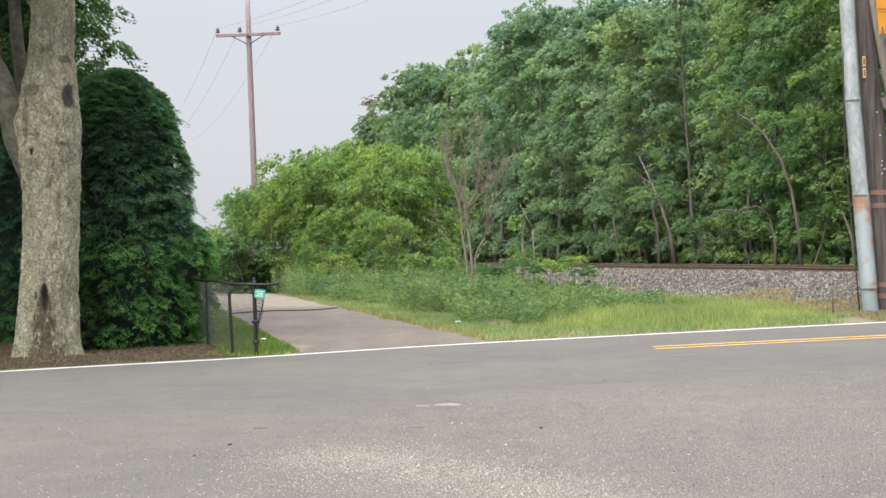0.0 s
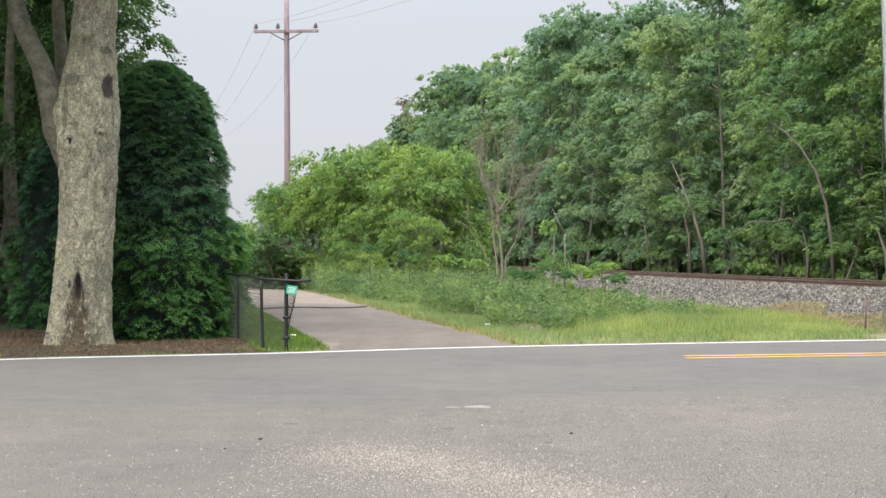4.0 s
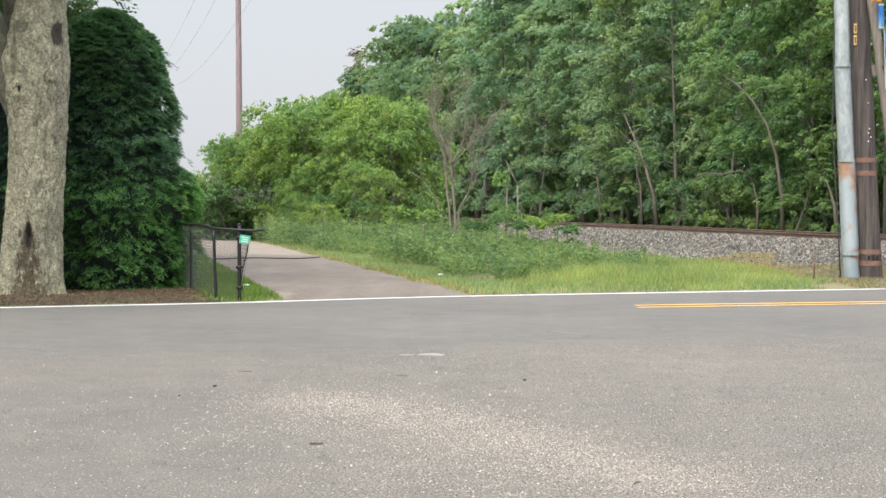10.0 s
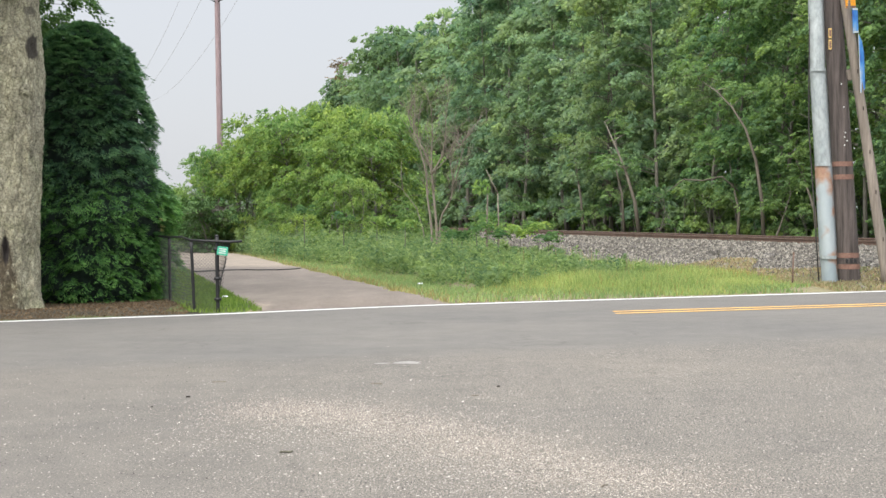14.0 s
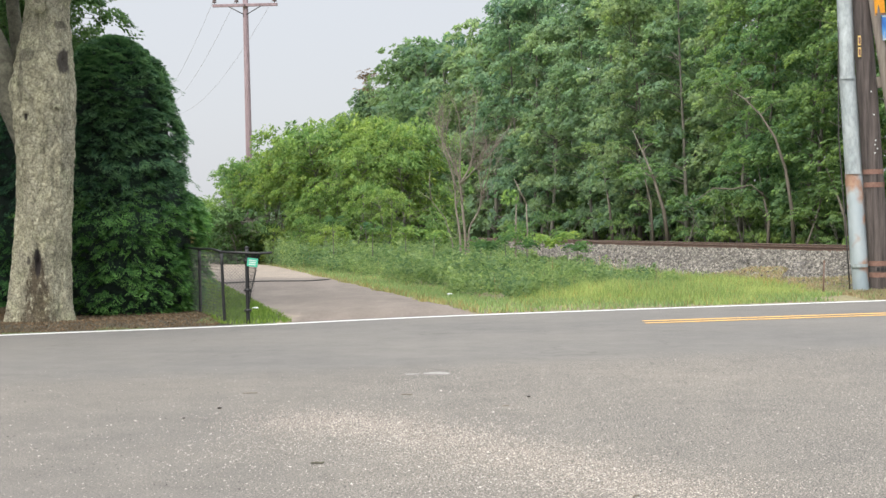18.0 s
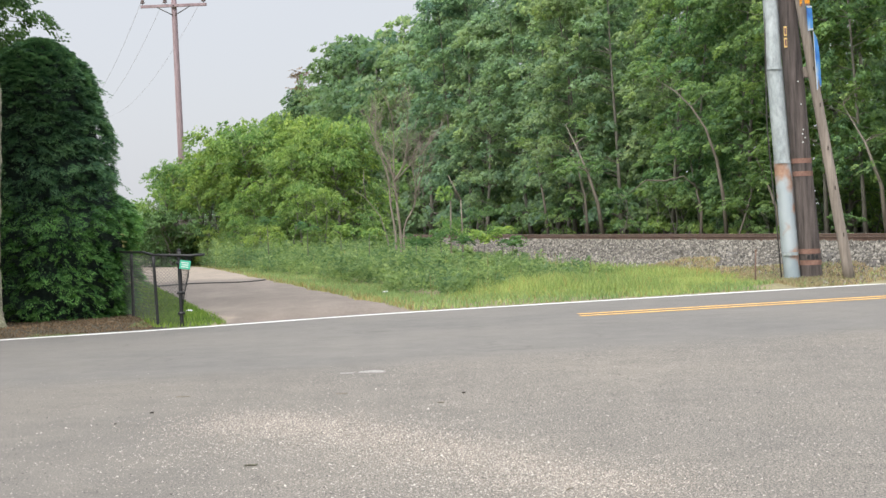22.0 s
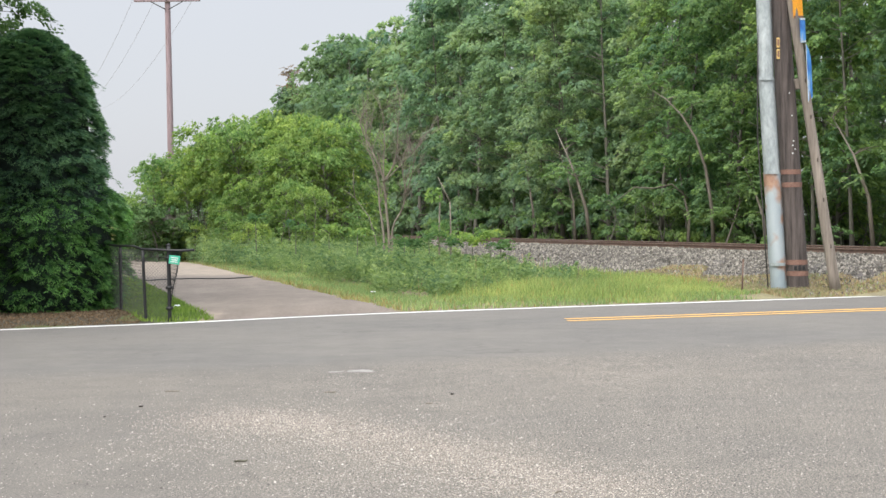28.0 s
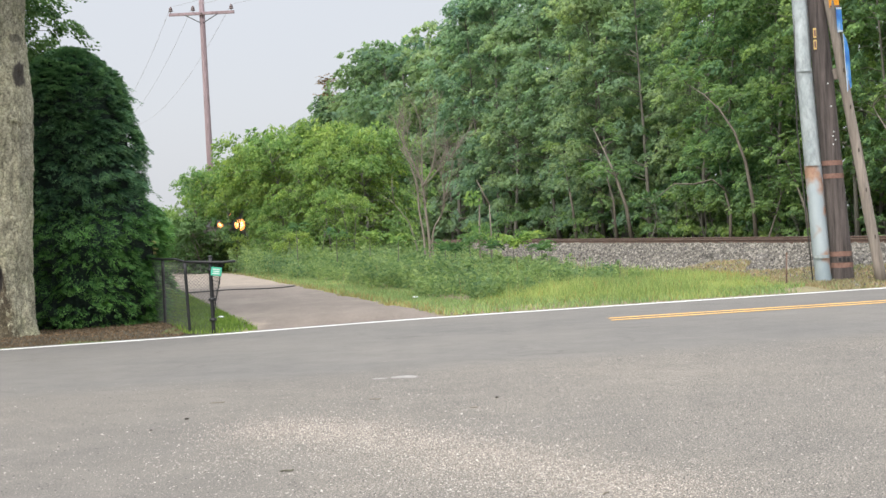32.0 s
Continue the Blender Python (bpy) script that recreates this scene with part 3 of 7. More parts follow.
def tube(points, radii, sides=8, caps=True):
    """Verts and faces of a tapered tube along points."""
    pts = [Vector(p) for p in points]
    verts, faces = [], []
    n = len(pts)
    ref = Vector((0.31, 0.95, 0.08))
    for i, p in enumerate(pts):
        d = (pts[min(i + 1, n - 1)] - pts[max(i - 1, 0)]).normalized()
        a = d.cross(ref)
        if a.length < 0.05:
            a = d.cross(Vector((1, 0, 0)))
        a.normalize()
        b = d.cross(a)
        for k in range(sides):
            t = 2 * math.pi * k / sides
            verts.append(p + (a * math.cos(t) + b * math.sin(t)) * radii[i])
    for i in range(n - 1):
        for k in range(sides):
            k2 = (k + 1) % sides
            faces.append((i * sides + k, i * sides + k2, (i + 1) * sides + k2, (i + 1) * sides + k))
    if caps:
        faces.append(tuple(range(sides - 1, -1, -1)))
        faces.append(tuple((n - 1) * sides + k for k in range(sides)))
    return verts, faces


class Bag:
    """Collects verts and faces of several pieces for one mesh."""

    def __init__(self):
        self.v, self.f, self.m = [], [], []

    def put(self, vf, mat=0):
        o = len(self.v)
        self.v.extend(vf[0])
        self.f.extend(tuple(i + o for i in f) for f in vf[1])
        self.m.extend([mat] * len(vf[1]))

    def mesh(self, name, mats, smooth=True):
        return mesh_of(name, self.v, self.f, mats, smooth, self.m)


def leaf_mesh(name, centres, lengths, widths, rng, mat, axis=None, spread=1.0, fold=0.25, mat_index=None, lie=None, shade=None):
    """Many small folded leaves at the centres. axis: main direction of each leaf; lie: its face's direction;
    shade: the direction of the spray's surface, which rounds the shading over many leaves."""
    n = len(centres)
    C = np.asarray(centres, float)
    d = rng.normal(size=(n, 3)) * spread
    if axis is not None:
        d = d + np.asarray(axis, float)
    d /= np.linalg.norm(d, axis=1, keepdims=True) + 1e-9
    s = rng.normal(size=(n, 3))
    if lie is not None:
        s = s * 0.4 + np.cross(d, np.asarray(lie, float)) * 1.3
    s -= (s * d).sum(1, keepdims=True) * d
    s /= np.linalg.norm(s, axis=1, keepdims=True) + 1e-9
    u = np.cross(d, s)
    if shade is not None:
        turn = np.where((u * shade).sum(1, keepdims=True) > 0, -1.0, 1.0)
        s, u = s * turn, u * turn
    L = np.asarray(lengths)[:, None]
    W = np.asarray(widths)[:, None]
    v = np.empty((n, 4, 3))
    v[:, 0] = C - d * L * 0.5
    v[:, 1] = C + s * W * 0.5 + u * W * fold
    v[:, 2] = C + d * L * 0.5
    v[:, 3] = C - s * W * 0.5 + u * W * fold
    me = bpy.data.meshes.new(name)
    me.vertices.add(4 * n)
    me.vertices.foreach_set("co", v.ravel())
    b = np.arange(n)[:, None] * 4
    idx = np.concatenate([b + 0, b + 1, b + 2, b + 0, b + 2, b + 3], 1).ravel()
    me.loops.add(6 * n)
    me.loops.foreach_set("vertex_index", idx.astype(np.int32))
    me.polygons.add(2 * n)
    me.polygons.foreach_set("loop_start", np.arange(0, 6 * n, 3, dtype=np.int32))
    for m in (mat if isinstance(mat, (list, tuple)) else [mat]):
        me.materials.append(m)
    if mat_index is not None:
        me.polygons.foreach_set("material_index", np.repeat(np.asarray(mat_index, dtype=np.int32), 2))
    me.update(calc_edges=True)
    me.validate()
    if shade is not None:
        N = np.asarray(shade, float) * 0.8 - u * 0.45 + rng.normal(size=(n, 3)) * 0.12
        N /= np.linalg.norm(N, axis=1, keepdims=True) + 1e-9
        me.polygons.foreach_set("use_smooth", np.ones(len(me.polygons), dtype=bool))
        me.normals_split_custom_set_from_vertices(np.repeat(N, 4, 0).tolist())
    return me


def blade_mesh(name, roots, heights, widths, rng, mat, lean=0.35, mat_index=None):
    """Upright blades in two bent pieces, each from its root on the ground."""
    n = len(roots)
    R = np.asarray(roots, float)
    a = rng.uniform(0, 2 * np.pi, n)
    side = np.stack([np.cos(a), np.sin(a), np.zeros(n)], 1) * np.asarray(widths)[:, None] * 0.5
    b = rng.uniform(0, 2 * np.pi, n)
    bend = np.stack([np.cos(b), np.sin(b), np.zeros(n)], 1) * (rng.uniform(0.1, 1, n) * lean * heights)[:, None]
    up = np.stack([np.zeros(n), np.zeros(n), heights], 1)
    v = np.empty((n, 5, 3))
    v[:, 0] = R - side
    v[:, 1] = R + side
    v[:, 2] = R + up * 0.55 + bend * 0.3 + side * 0.8
    v[:, 3] = R + up * 0.55 + bend * 0.3 - side * 0.8
    v[:, 4] = R + up * 0.97 + bend
    me = bpy.data.meshes.new(name)
    me.vertices.add(5 * n)
    me.vertices.foreach_set("co", v.ravel())
    k = np.arange(n)[:, None] * 5
    idx = np.concatenate([k + 0, k + 1, k + 2, k + 0, k + 2, k + 3, k + 3, k + 2, k + 4], 1).ravel()
    me.loops.add(9 * n)
    me.loops.foreach_set("vertex_index", idx.astype(np.int32))
    me.polygons.add(3 * n)
    me.polygons.foreach_set("loop_start", np.arange(0, 9 * n, 3, dtype=np.int32))
    for m in (mat if isinstance(mat, (list, tuple)) else [mat]):
        me.materials.append(m)
    if mat_index is not None:
        me.polygons.foreach_set("material_index", np.repeat(np.asarray(mat_index, dtype=np.int32), 3))
    me.update(calc_edges=True)
    me.validate()
    return me

# ================= plan of the place =================
def edge_y(x):
    """Far edge line of the road: y for each x."""
    dx = np.asarray(x, float) + 0.75
    low = np.clip(-dx, 0, 9.25)
    return 21.95 + 0.355 * dx - 0.019 * low ** 2 - 0.35 * np.clip(-dx - 9.25, 0, None) - 0.42 * np.exp(-((dx + 3.45) / 2.2) ** 2)


def rail_x(y):
    """Near rail of the single track: x for each y; beyond 80 m it bends gently away."""
    y = np.asarray(y, float)
    far = np.clip(y - 80, 0, None)
    return 18.4 - 0.285 * y - np.where(far < 40, 0.0008 * far ** 2, 1.28 + 0.064 * (far - 40))


TRACK_COS = 1 / math.sqrt(1 + 0.285 ** 2)


def drive_right(y):
    return -1.15 - 0.014 * np.clip(np.asarray(y, float) - 47, 0, 30) ** 2 - 0.283 * (np.asarray(y, float) - 22.88) + 0.3 * np.exp(-np.clip(np.asarray(y, float) - 22.0, -2, 50))


def drive_left(y):
    return -4.75 - 0.014 * np.clip(np.asarray(y, float) - 47, 0, 30) ** 2 - 0.285 * (np.asarray(y, float) - 25.0) + 0.12 * np.exp(-np.clip(np.asarray(y, float) - 20.9, -2, 50) / 1.2)


def smooth(a, b, v):
    t = np.clip((np.asarray(v, float) - a) / (b - a), 0, 1)
    return t * t * (3 - 2 * t)


def ground_z(x, y):
    """Height of the ground: road level 0, a slightly raised verge, the track's embankment."""
    x, y = np.asarray(x, float), np.asarray(y, float)
    past = y - edge_y(x)
    pd = (rail_x(y) - x) * TRACK_COS            # metres from the near rail, on the road's side
    bank = 0.44 * smooth(4.0, 1.0, pd)
    far_side = smooth(-3.2, -5.5, pd)
    bank = bank * (1 - 0.55 * far_side)
    verge = 0.06 * smooth(0.2, 1.5, past)
    roll = 0.05 * np.sin(x * 0.7 + y * 0.31) * np.sin(y * 0.53 - x * 0.2) * smooth(1.0, 4.0, past) * smooth(0.2, 2.0, x - drive_right(y))
    z = np.where(past > 0.2, bank + verge + roll * (1 - smooth(5, 3, pd)), np.where(past > -0.9, -0.012, -0.06))
    return z


def grid_mesh(name, xs, ys, zf, mats, chooser=None, dz=0.0):
    X, Y = np.meshgrid(xs, ys)
    Z = zf(X, Y) + dz
    nx, ny = len(xs), len(ys)
    verts = np.stack([X.ravel(), Y.ravel(), Z.ravel()], 1)
    j, i = np.meshgrid(np.arange(ny - 1), np.arange(nx - 1), indexing="ij")
    a = (j * nx + i).ravel()
    faces = np.stack([a, a + 1, a + nx + 1, a + nx], 1)
    mi = None
    if chooser is not None:
        cen = verts[faces].mean(1)
        mi = chooser(cen[:, 0], cen[:, 1])
    return mesh_of(name, verts.tolist(), faces.tolist(), mats, True, mi)


def spaced(lo, hi, fine_lo, fine_hi, step, n_out):
    mid = np.arange(fine_lo, fine_hi + 1e-6, step)
    g = np.linspace(0, 1, n_out + 1)[1:] ** 3
    return np.concatenate([(fine_lo - (fine_lo - lo) * g)[::-1], mid, fine_hi + (hi - fine_hi) * g])


def build_ground():
    xs = spaced(-3000, 3000, -45, 45, 0.6, 16)
    ys = spaced(-2500, 4000, 14, 130, 0.6, 16)

    def choose(x, y):
        pd = (rail_x(y) - x) * TRACK_COS
        past = y - edge_y(x)
        out = np.zeros(len(x), int)                       # soil
        out[(x < drive_left(y)) & (y > 34)] = 2            # field
        out[(x < drive_left(y)) & (y <= 34)] = 1           # lawn
        out[(x < drive_left(y) - 1.15) & (y < 34) & (past > 0.3)] = 3
        out[(pd < -4.5)] = 3                               # forest floor
        out[(y > 140) & (pd > 3)] = 2
        return out
    me = grid_mesh("ground", xs, ys, ground_z, [M["soil"], M["lawn"], M["field"], M["forest_floor"]], choose)
    tagged(part("ground", me, None), "grassy verge and straw-coloured field beside the road", "ground", kind="structure")
    # road: one worn sheet from the far edge line to behind the viewer
    us = spaced(-160, 160, -30, 30, 0.5, 10)
    vs = np.linspace(0, 1, 40)
    X = np.repeat(us[None, :], len(vs), 0)
    top = edge_y(us) + 0.28 + 0.05 * np.sin(us * 2.3) + 0.04 * np.sin(us * 5.1 + 1)
    Y = top[None, :] + (-30.0 - top[None, :]) * vs[:, None]
    Z = np.zeros_like(X)
    nx, ny = len(us), len(vs)
    verts = np.stack([X.ravel(), Y.ravel(), Z.ravel()], 1)
    j, i = np.meshgrid(np.arange(ny - 1), np.arange(nx - 1), indexing="ij")
    a = (j * nx + i).ravel()
    faces = np.stack([a, a + nx, a + nx + 1, a + 1], 1)
    me = mesh_of("road", verts.tolist(), faces.tolist(), M["asphalt"], True)
    tagged(part("road", me, None), "worn grey asphalt road with pale stony patches", "road", kind="structure")
    # driveway: rows set back from the road's edge line
    ss = np.concatenate([[0.0, 0.15], np.arange(0.4, 40, 0.4), np.arange(40, 100, 2.0)])
    ws = np.linspace(0, 1, 11)
    verts, faces = [], []
    n = len(ws)
    front = []
    for w in ws:
        y = 21.5
        for _ in range(12):
            x = float(drive_left(y) * (1 - w) + drive_right(y) * w)
            y = float(edge_y(x)) + 0.2
        front.append(y)
    for s in ss:
        for w, y0 in zip(ws, front):
            y = y0 + s
            x = float(drive_left(y) * (1 - w) + drive_right(y) * w)
            g = max(float(ground_z(x, y)), 0.0)
            verts.append((x, y, (g + 0.02 + 0.03 * math.sin(math.pi * w)) * min(1, s / 0.5 + 0.1)))
    for r in range(len(ss) - 1):
        for c in range(n - 1):
            faces.append((r * n + c, r * n + c + 1, (r + 1) * n + c + 1, (r + 1) * n + c))
    me = mesh_of("driveway", verts, faces, M["drive"], True)
    tagged(part("driveway", me, None), "pale worn gravelly asphalt driveway along the railway", "driveway", kind="structure")


def strip(name, fn, x0, x1, width, z, mat, label, step=0.5, wob=0.006):
    verts, faces = [], []
    xs = np.arange(x0, x1 + 1e-6, step)
    for i, x in enumerate(xs):
        s = (float(fn(x + 0.05)) - float(fn(x - 0.05))) / 0.1
        nrm = Vector((-s, 1, 0)).normalized()
        c = Vector((x, float(fn(x)), z))
        h = width / 2 + wob * math.sin(x * 7.3) + wob * 0.6 * math.sin(x * 17.1)
        verts += [c - nrm * h, c + nrm * h]
        if i:
            faces.append((2 * i - 2, 2 * i, 2 * i + 1, 2 * i - 1))
    me = mesh_of(name, verts, faces, mat)
    return tagged(part(name, me, None), label, "road marking", kind="structure")


def yellow_y(x):
    return edge_y(x) - 2.9 - 0.06 * (np.clip(x, -20, 30) - 1.68)


def build_lines():
    strip("edge_line", edge_y, -60, 80, 0.175, 0.005, M["white_line"], "worn white edge line painted on the road")
    strip("centre_line_near", lambda x: yellow_y(x) - 0.2, 1.73, 80, 0.135, 0.005, M["yellow_line"], "yellow centre line of a double pair")
    strip("centre_line_far", lambda x: yellow_y(x) + 0.2, 1.73, 80, 0.135, 0.005, M["yellow_line"], "yellow centre line of a double pair")


def bed_fade(x, y, z):
    """The ballast bank runs out towards the road."""
    return -0.03 + (np.asarray(z) + 0.03) * smooth(0.7, 2.0, np.asarray(y) - edge_y(x))


def build_track():
    """Single track: two rails on wooden ties over a ballast bed."""
    ys = np.concatenate([np.arange(22.4, 90, 0.7), np.arange(90, 330, 4.0), np.arange(340, 720, 20.0)])
    # ballast bed
    prof = [(-4.3, 0.04), (-3.7, 0.14), (-3.0, 0.27), (-2.3, 0.41), (-1.5, 0.50), (-0.8, 0.54), (0.7, 0.54), (2.2, 0.54), (3.0, 0.46), (4.6, 0.16), (5.6, 0.1)]
    rng = np.random.default_rng(5)
    verts, faces = [], []
    n = len(prof)
    for i, y in enumerate(ys):
        for k, (o, z) in enumerate(prof):
            jit = rng.normal() * (0.25 if k in (0, n - 1) else 0.03)
            bx = float(rail_x(y)) + (o + jit) / TRACK_COS
            verts.append((bx, float(y), bed_fade(bx, float(y), z + 0.02)))
        if i:
            for k in range(n - 1):
                if min(verts[q][1] - float(edge_y(verts[q][0])) for q in ((i - 1) * n + k, (i - 1) * n + k + 1, i * n + k)) < 0.55:
                    continue
                faces.append(((i - 1) * n + k, (i - 1) * n + k + 1, i * n + k + 1, i * n + k))
    bed = tagged(part("ballast_bed", mesh_of("ballast_bed", verts, faces, M["ballast"], True), None),
                 "grey crushed-stone ballast bank under the railway track", "ballast", kind="structure")
    track = empty("railway_track", Matrix(), "single railway track with rusty rails on old wooden ties", "railway track", kind="structure")
    sect = [(-0.07, 0.0), (0.07, 0.0), (0.07, 0.02), (0.012, 0.04), (0.012, 0.135), (0.036, 0.15), (0.036, 0.18), (-0.036, 0.18), (-0.036, 0.15), (-0.012, 0.135), (-0.012, 0.04), (-0.07, 0.02)]
    for off in (0.0, 1.5):
        verts, faces, mi = [], [], []
        k = len(sect)
        for i, y in enumerate(ys[6:]):
            for sx, sz in sect:
                verts.append((float(rail_x(y)) + (off + sx) / TRACK_COS, float(y), 0.52 + sz))
            if i:
                for j in range(k):
                    j2 = (j + 1) % k
                    faces.append(((i - 1) * k + j, (i - 1) * k + j2, i * k + j2, i * k + j))
                    mi.append(1 if j == 6 else 0)
        part("rail", mesh_of("rail", verts, faces, [M["rail"], M["rail_top"]], False, mi), None, track)
    tie = bm_box(2.6, 0.23, 0.16, bevel=0.012)
    tm = bpy.data.meshes.new("tie")
    tie.to_mesh(tm)
    tie.free()
    tm.materials.append(M["tie"])
    y = 26.8
    rng = random.Random(4)
    while y < 110:
        ob = new("tie", tm)
        ob.parent = track
        s = -0.285
        ob.matrix_basis = Matrix.Translation((float(rail_x(y)) + 0.75 / TRACK_COS + rng.uniform(-0.04, 0.04), y, 0.435 + rng.uniform(-0.01, 0.012))) @ pose(0, 0, 0, 0, 0, 15.9 + rng.uniform(-1, 1))
        y += 0.56
    return track


build_ground()
build_lines()
build_track()

# ================= trees and shrubs =================
def clump_points(rng, centre, radius, n, flat=0.75):
    """Points in a leaf clump, denser towards its skin, with its outward direction."""
    d = rng.normal(size=(n, 3))
    d /= np.linalg.norm(d, axis=1, keepdims=True)
    r = radius * rng.uniform(0.35, 1.0, n) ** 0.6
    p = d * r[:, None]
    p[:, 2] *= flat
    return p + np.asarray(centre), d


def frond_clump(rng, centre, radius, flat, fronds, leaflets, leaf, C, A, U):
    """Feathered leaves that spread from a bough's tip and droop at their ends, in loose layers."""
    d = rng.normal(size=(fronds, 3))
    d[:, 2] += 0.25
    d /= np.linalg.norm(d, axis=1, keepdims=True)
    root = d * (radius * rng.uniform(0.25, 0.95, fronds) ** 0.7)[:, None]
    root[:, 2] *= flat
    out = d * np.array([1, 1, 0.35]) + rng.normal(size=(fronds, 3)) * np.array([0.35, 0.35, 0.18])
    out /= np.linalg.norm(out, axis=1, keepdims=True)
    side = np.cross(out, np.array([0, 0, 1.0]))
    side /= np.linalg.norm(side, axis=1, keepdims=True) + 1e-9
    u = np.arange(leaflets) / (leaflets - 1.0)
    sg = np.where(np.arange(leaflets) % 2 == 0, 1.0, -1.0)
    sg[-1] = 0.0
    length = leaf * rng.uniform(1.3, 2.5, fronds)
    droop = rng.uniform(0.15, 0.75, fronds)
    P = centre + root[:, None, :] + out[:, None, :] * (length[:, None] * u)[:, :, None] + side[:, None, :] * (sg * leaf * 0.42)[None, :, None]
    P[:, :, 2] -= (droop * length)[:, None] * u[None] ** 2 * 0.8
    ax = side[:, None, :] * sg[None, :, None] + out[:, None, :] * 0.7 + np.array([0, 0, -0.35])
    up = np.array([0, 0, 0.8]) + out * (0.9 * droop)[:, None] + d * 0.55
    up /= np.linalg.norm(up, axis=1, keepdims=True)
    C.append(P.reshape(-1, 3))
    A.append(ax.reshape(-1, 3))
    U.append(np.repeat(up, leaflets, 0))


def bough_clump(rng, centre, way, size, n, C, A, U):
    """A bough's end: bunches of broad leaves over a drooping, flattened mass, thickest on its upper and outer side."""
    way = np.array([way[0], way[1], 0.0])
    way /= np.linalg.norm(way) + 1e-9
    side = np.array([-way[1], way[0], 0.0])
    k = max(5, int(9 * size + 3))
    d = rng.normal(size=(k, 3))
    d[:, 2] = np.abs(d[:, 2]) * 0.9 - 0.25
    d /= np.linalg.norm(d, axis=1, keepdims=True)
    q = d * rng.uniform(0.55, 1.0, (k, 1))
    pick = rng.integers(0, k, n)
    e = rng.normal(size=(n, 3))
    e /= np.linalg.norm(e, axis=1, keepdims=True)
    bunch = rng.uniform(0.16, 0.36, k)[pick]
    p = q[pick] + e * (bunch * rng.uniform(0.45, 1.0, n) ** 0.5)[:, None]
    P = (way[None] * p[:, :1] * 1.0 + side[None] * p[:, 1:2] * 0.85) * size
    P[:, 2] = size * (0.62 * p[:, 2] - 0.3 * p[:, 0] * np.abs(p[:, 0]) - 0.1 * p[:, 1] ** 2)
    o = d[pick] * 0.55 + e * 0.6
    N = way[None] * o[:, :1] + side[None] * o[:, 1:2] + np.array([0, 0, 1.0]) * (o[:, 2:] + 0.3)
    N /= np.linalg.norm(N, axis=1, keepdims=True) + 1e-9
    C.append(P + centre)
    U.append(N)
    A.append(N * np.array([0.6, 0.6, 0]) + way * 0.3 + np.array([0, 0, -0.45]))


def make_tree(name, seed, height, crown_r, low, clumps, per, leaf, mat, bark, trunk_r=0.12, stems=1, lean=0.5, aspect=0.6, keep=None, lump=0, broad=0.0):
    """Trunk with limbs and a crown of leaf clumps carried on them; gaps stay between the clumps."""
    rng = np.random.default_rng(seed)
    rnd = random.Random(seed)
    wood = Bag()
    tips = []
    for s in range(stems):
        lx, ly = rnd.uniform(-lean, lean), rnd.uniform(-lean, lean)
        bx, by = (rnd.uniform(-0.4, 0.4), rnd.uniform(-0.4, 0.4)) if stems > 1 else (0, 0)
        pts, rad = [], []
        for i in range(8):
            t = i / 7
            pts.append((bx + lx * t + 0.12 * math.sin(t * 5 + s + seed), by + ly * t + 0.1 * math.sin(t * 4 + seed), -0.15 + height * 0.9 * t))
            rad.append(trunk_r * (1 - 0.93 * t ** 0.75) * (1.35 if i == 0 else 1) / (1 + 0.3 * (stems - 1)) + 0.012)
        wood.put(tube(pts, rad, 8))
        for b in range(clumps // stems):
            t = rnd.uniform(low, 1.0) if b % 5 else rnd.uniform(0.86, 1.0)
            i = min(6, int(t * 7))
            f = t * 7 - i
            p0 = Vector(pts[i]).lerp(Vector(pts[i + 1]), f)
            a = rnd.uniform(0, 2 * math.pi)
            prof = math.sin(math.pi * min(1, (t - low * 0.6) / (1.05 - low * 0.6))) ** 0.6
            reach = crown_r * prof * rnd.uniform(0.35, 1.0) + 0.15
            p1 = p0 + Vector((math.cos(a) * reach, math.sin(a) * reach, rnd.uniform(-0.05, 0.35) * reach + (height * 0.1 * rnd.random() if t > 0.85 else 0)))
            if lump and b % lump:
                # further sprays round the same bough
                q0, q1 = home
                p0 = q0.lerp(q1, 0.6)
                p1 = q1 + Vector((rnd.gauss(0, 0.5), rnd.gauss(0, 0.5), rnd.gauss(0, 0.42)))
                reach = (p1 - p0).length
            else:
                home = (p0, p1)
            mid = p0.lerp(p1, 0.5) + Vector((0, 0, 0.12 * reach))
            r0 = max(0.012, rad[i] * 0.35)
            wood.put(tube([p0, mid, p1], [r0, r0 * 0.65, 0.006], 5, False))
            tips.append((p1, reach, p0))
    C, A, U = [], [], []
    for p1, reach, p0 in tips:
        if broad:
            size = broad * rnd.uniform(0.6, 1.25)
            bough_clump(rng, np.asarray(p1), np.asarray(p1 - p0) + rng.normal(size=3) * 0.05, size, int(per * size * size / broad ** 2), C, A, U)
            continue
        rr = rnd.uniform(0.35, 0.95) * (0.5 + crown_r * 0.2)
        frond_clump(rng, np.asarray(p1), rr, rnd.uniform(0.38, 0.7), max(4, per // 8), 9, leaf, C, A, U)
        k = max(2, per // 50)
        for w in rng.uniform(0.45, 1, k):
            frond_clump(rng, np.asarray(p0.lerp(p1, float(w))), 0.3, 0.6, 2, 9, leaf, C, A, U)
    C, A, U = np.concatenate(C), np.concatenate(A), np.concatenate(U)
    if keep is not None:
        ok = keep(C)
        C, A, U = C[ok], A[ok], U[ok]
    L = leaf * rng.uniform(0.6, 1.2, len(C))
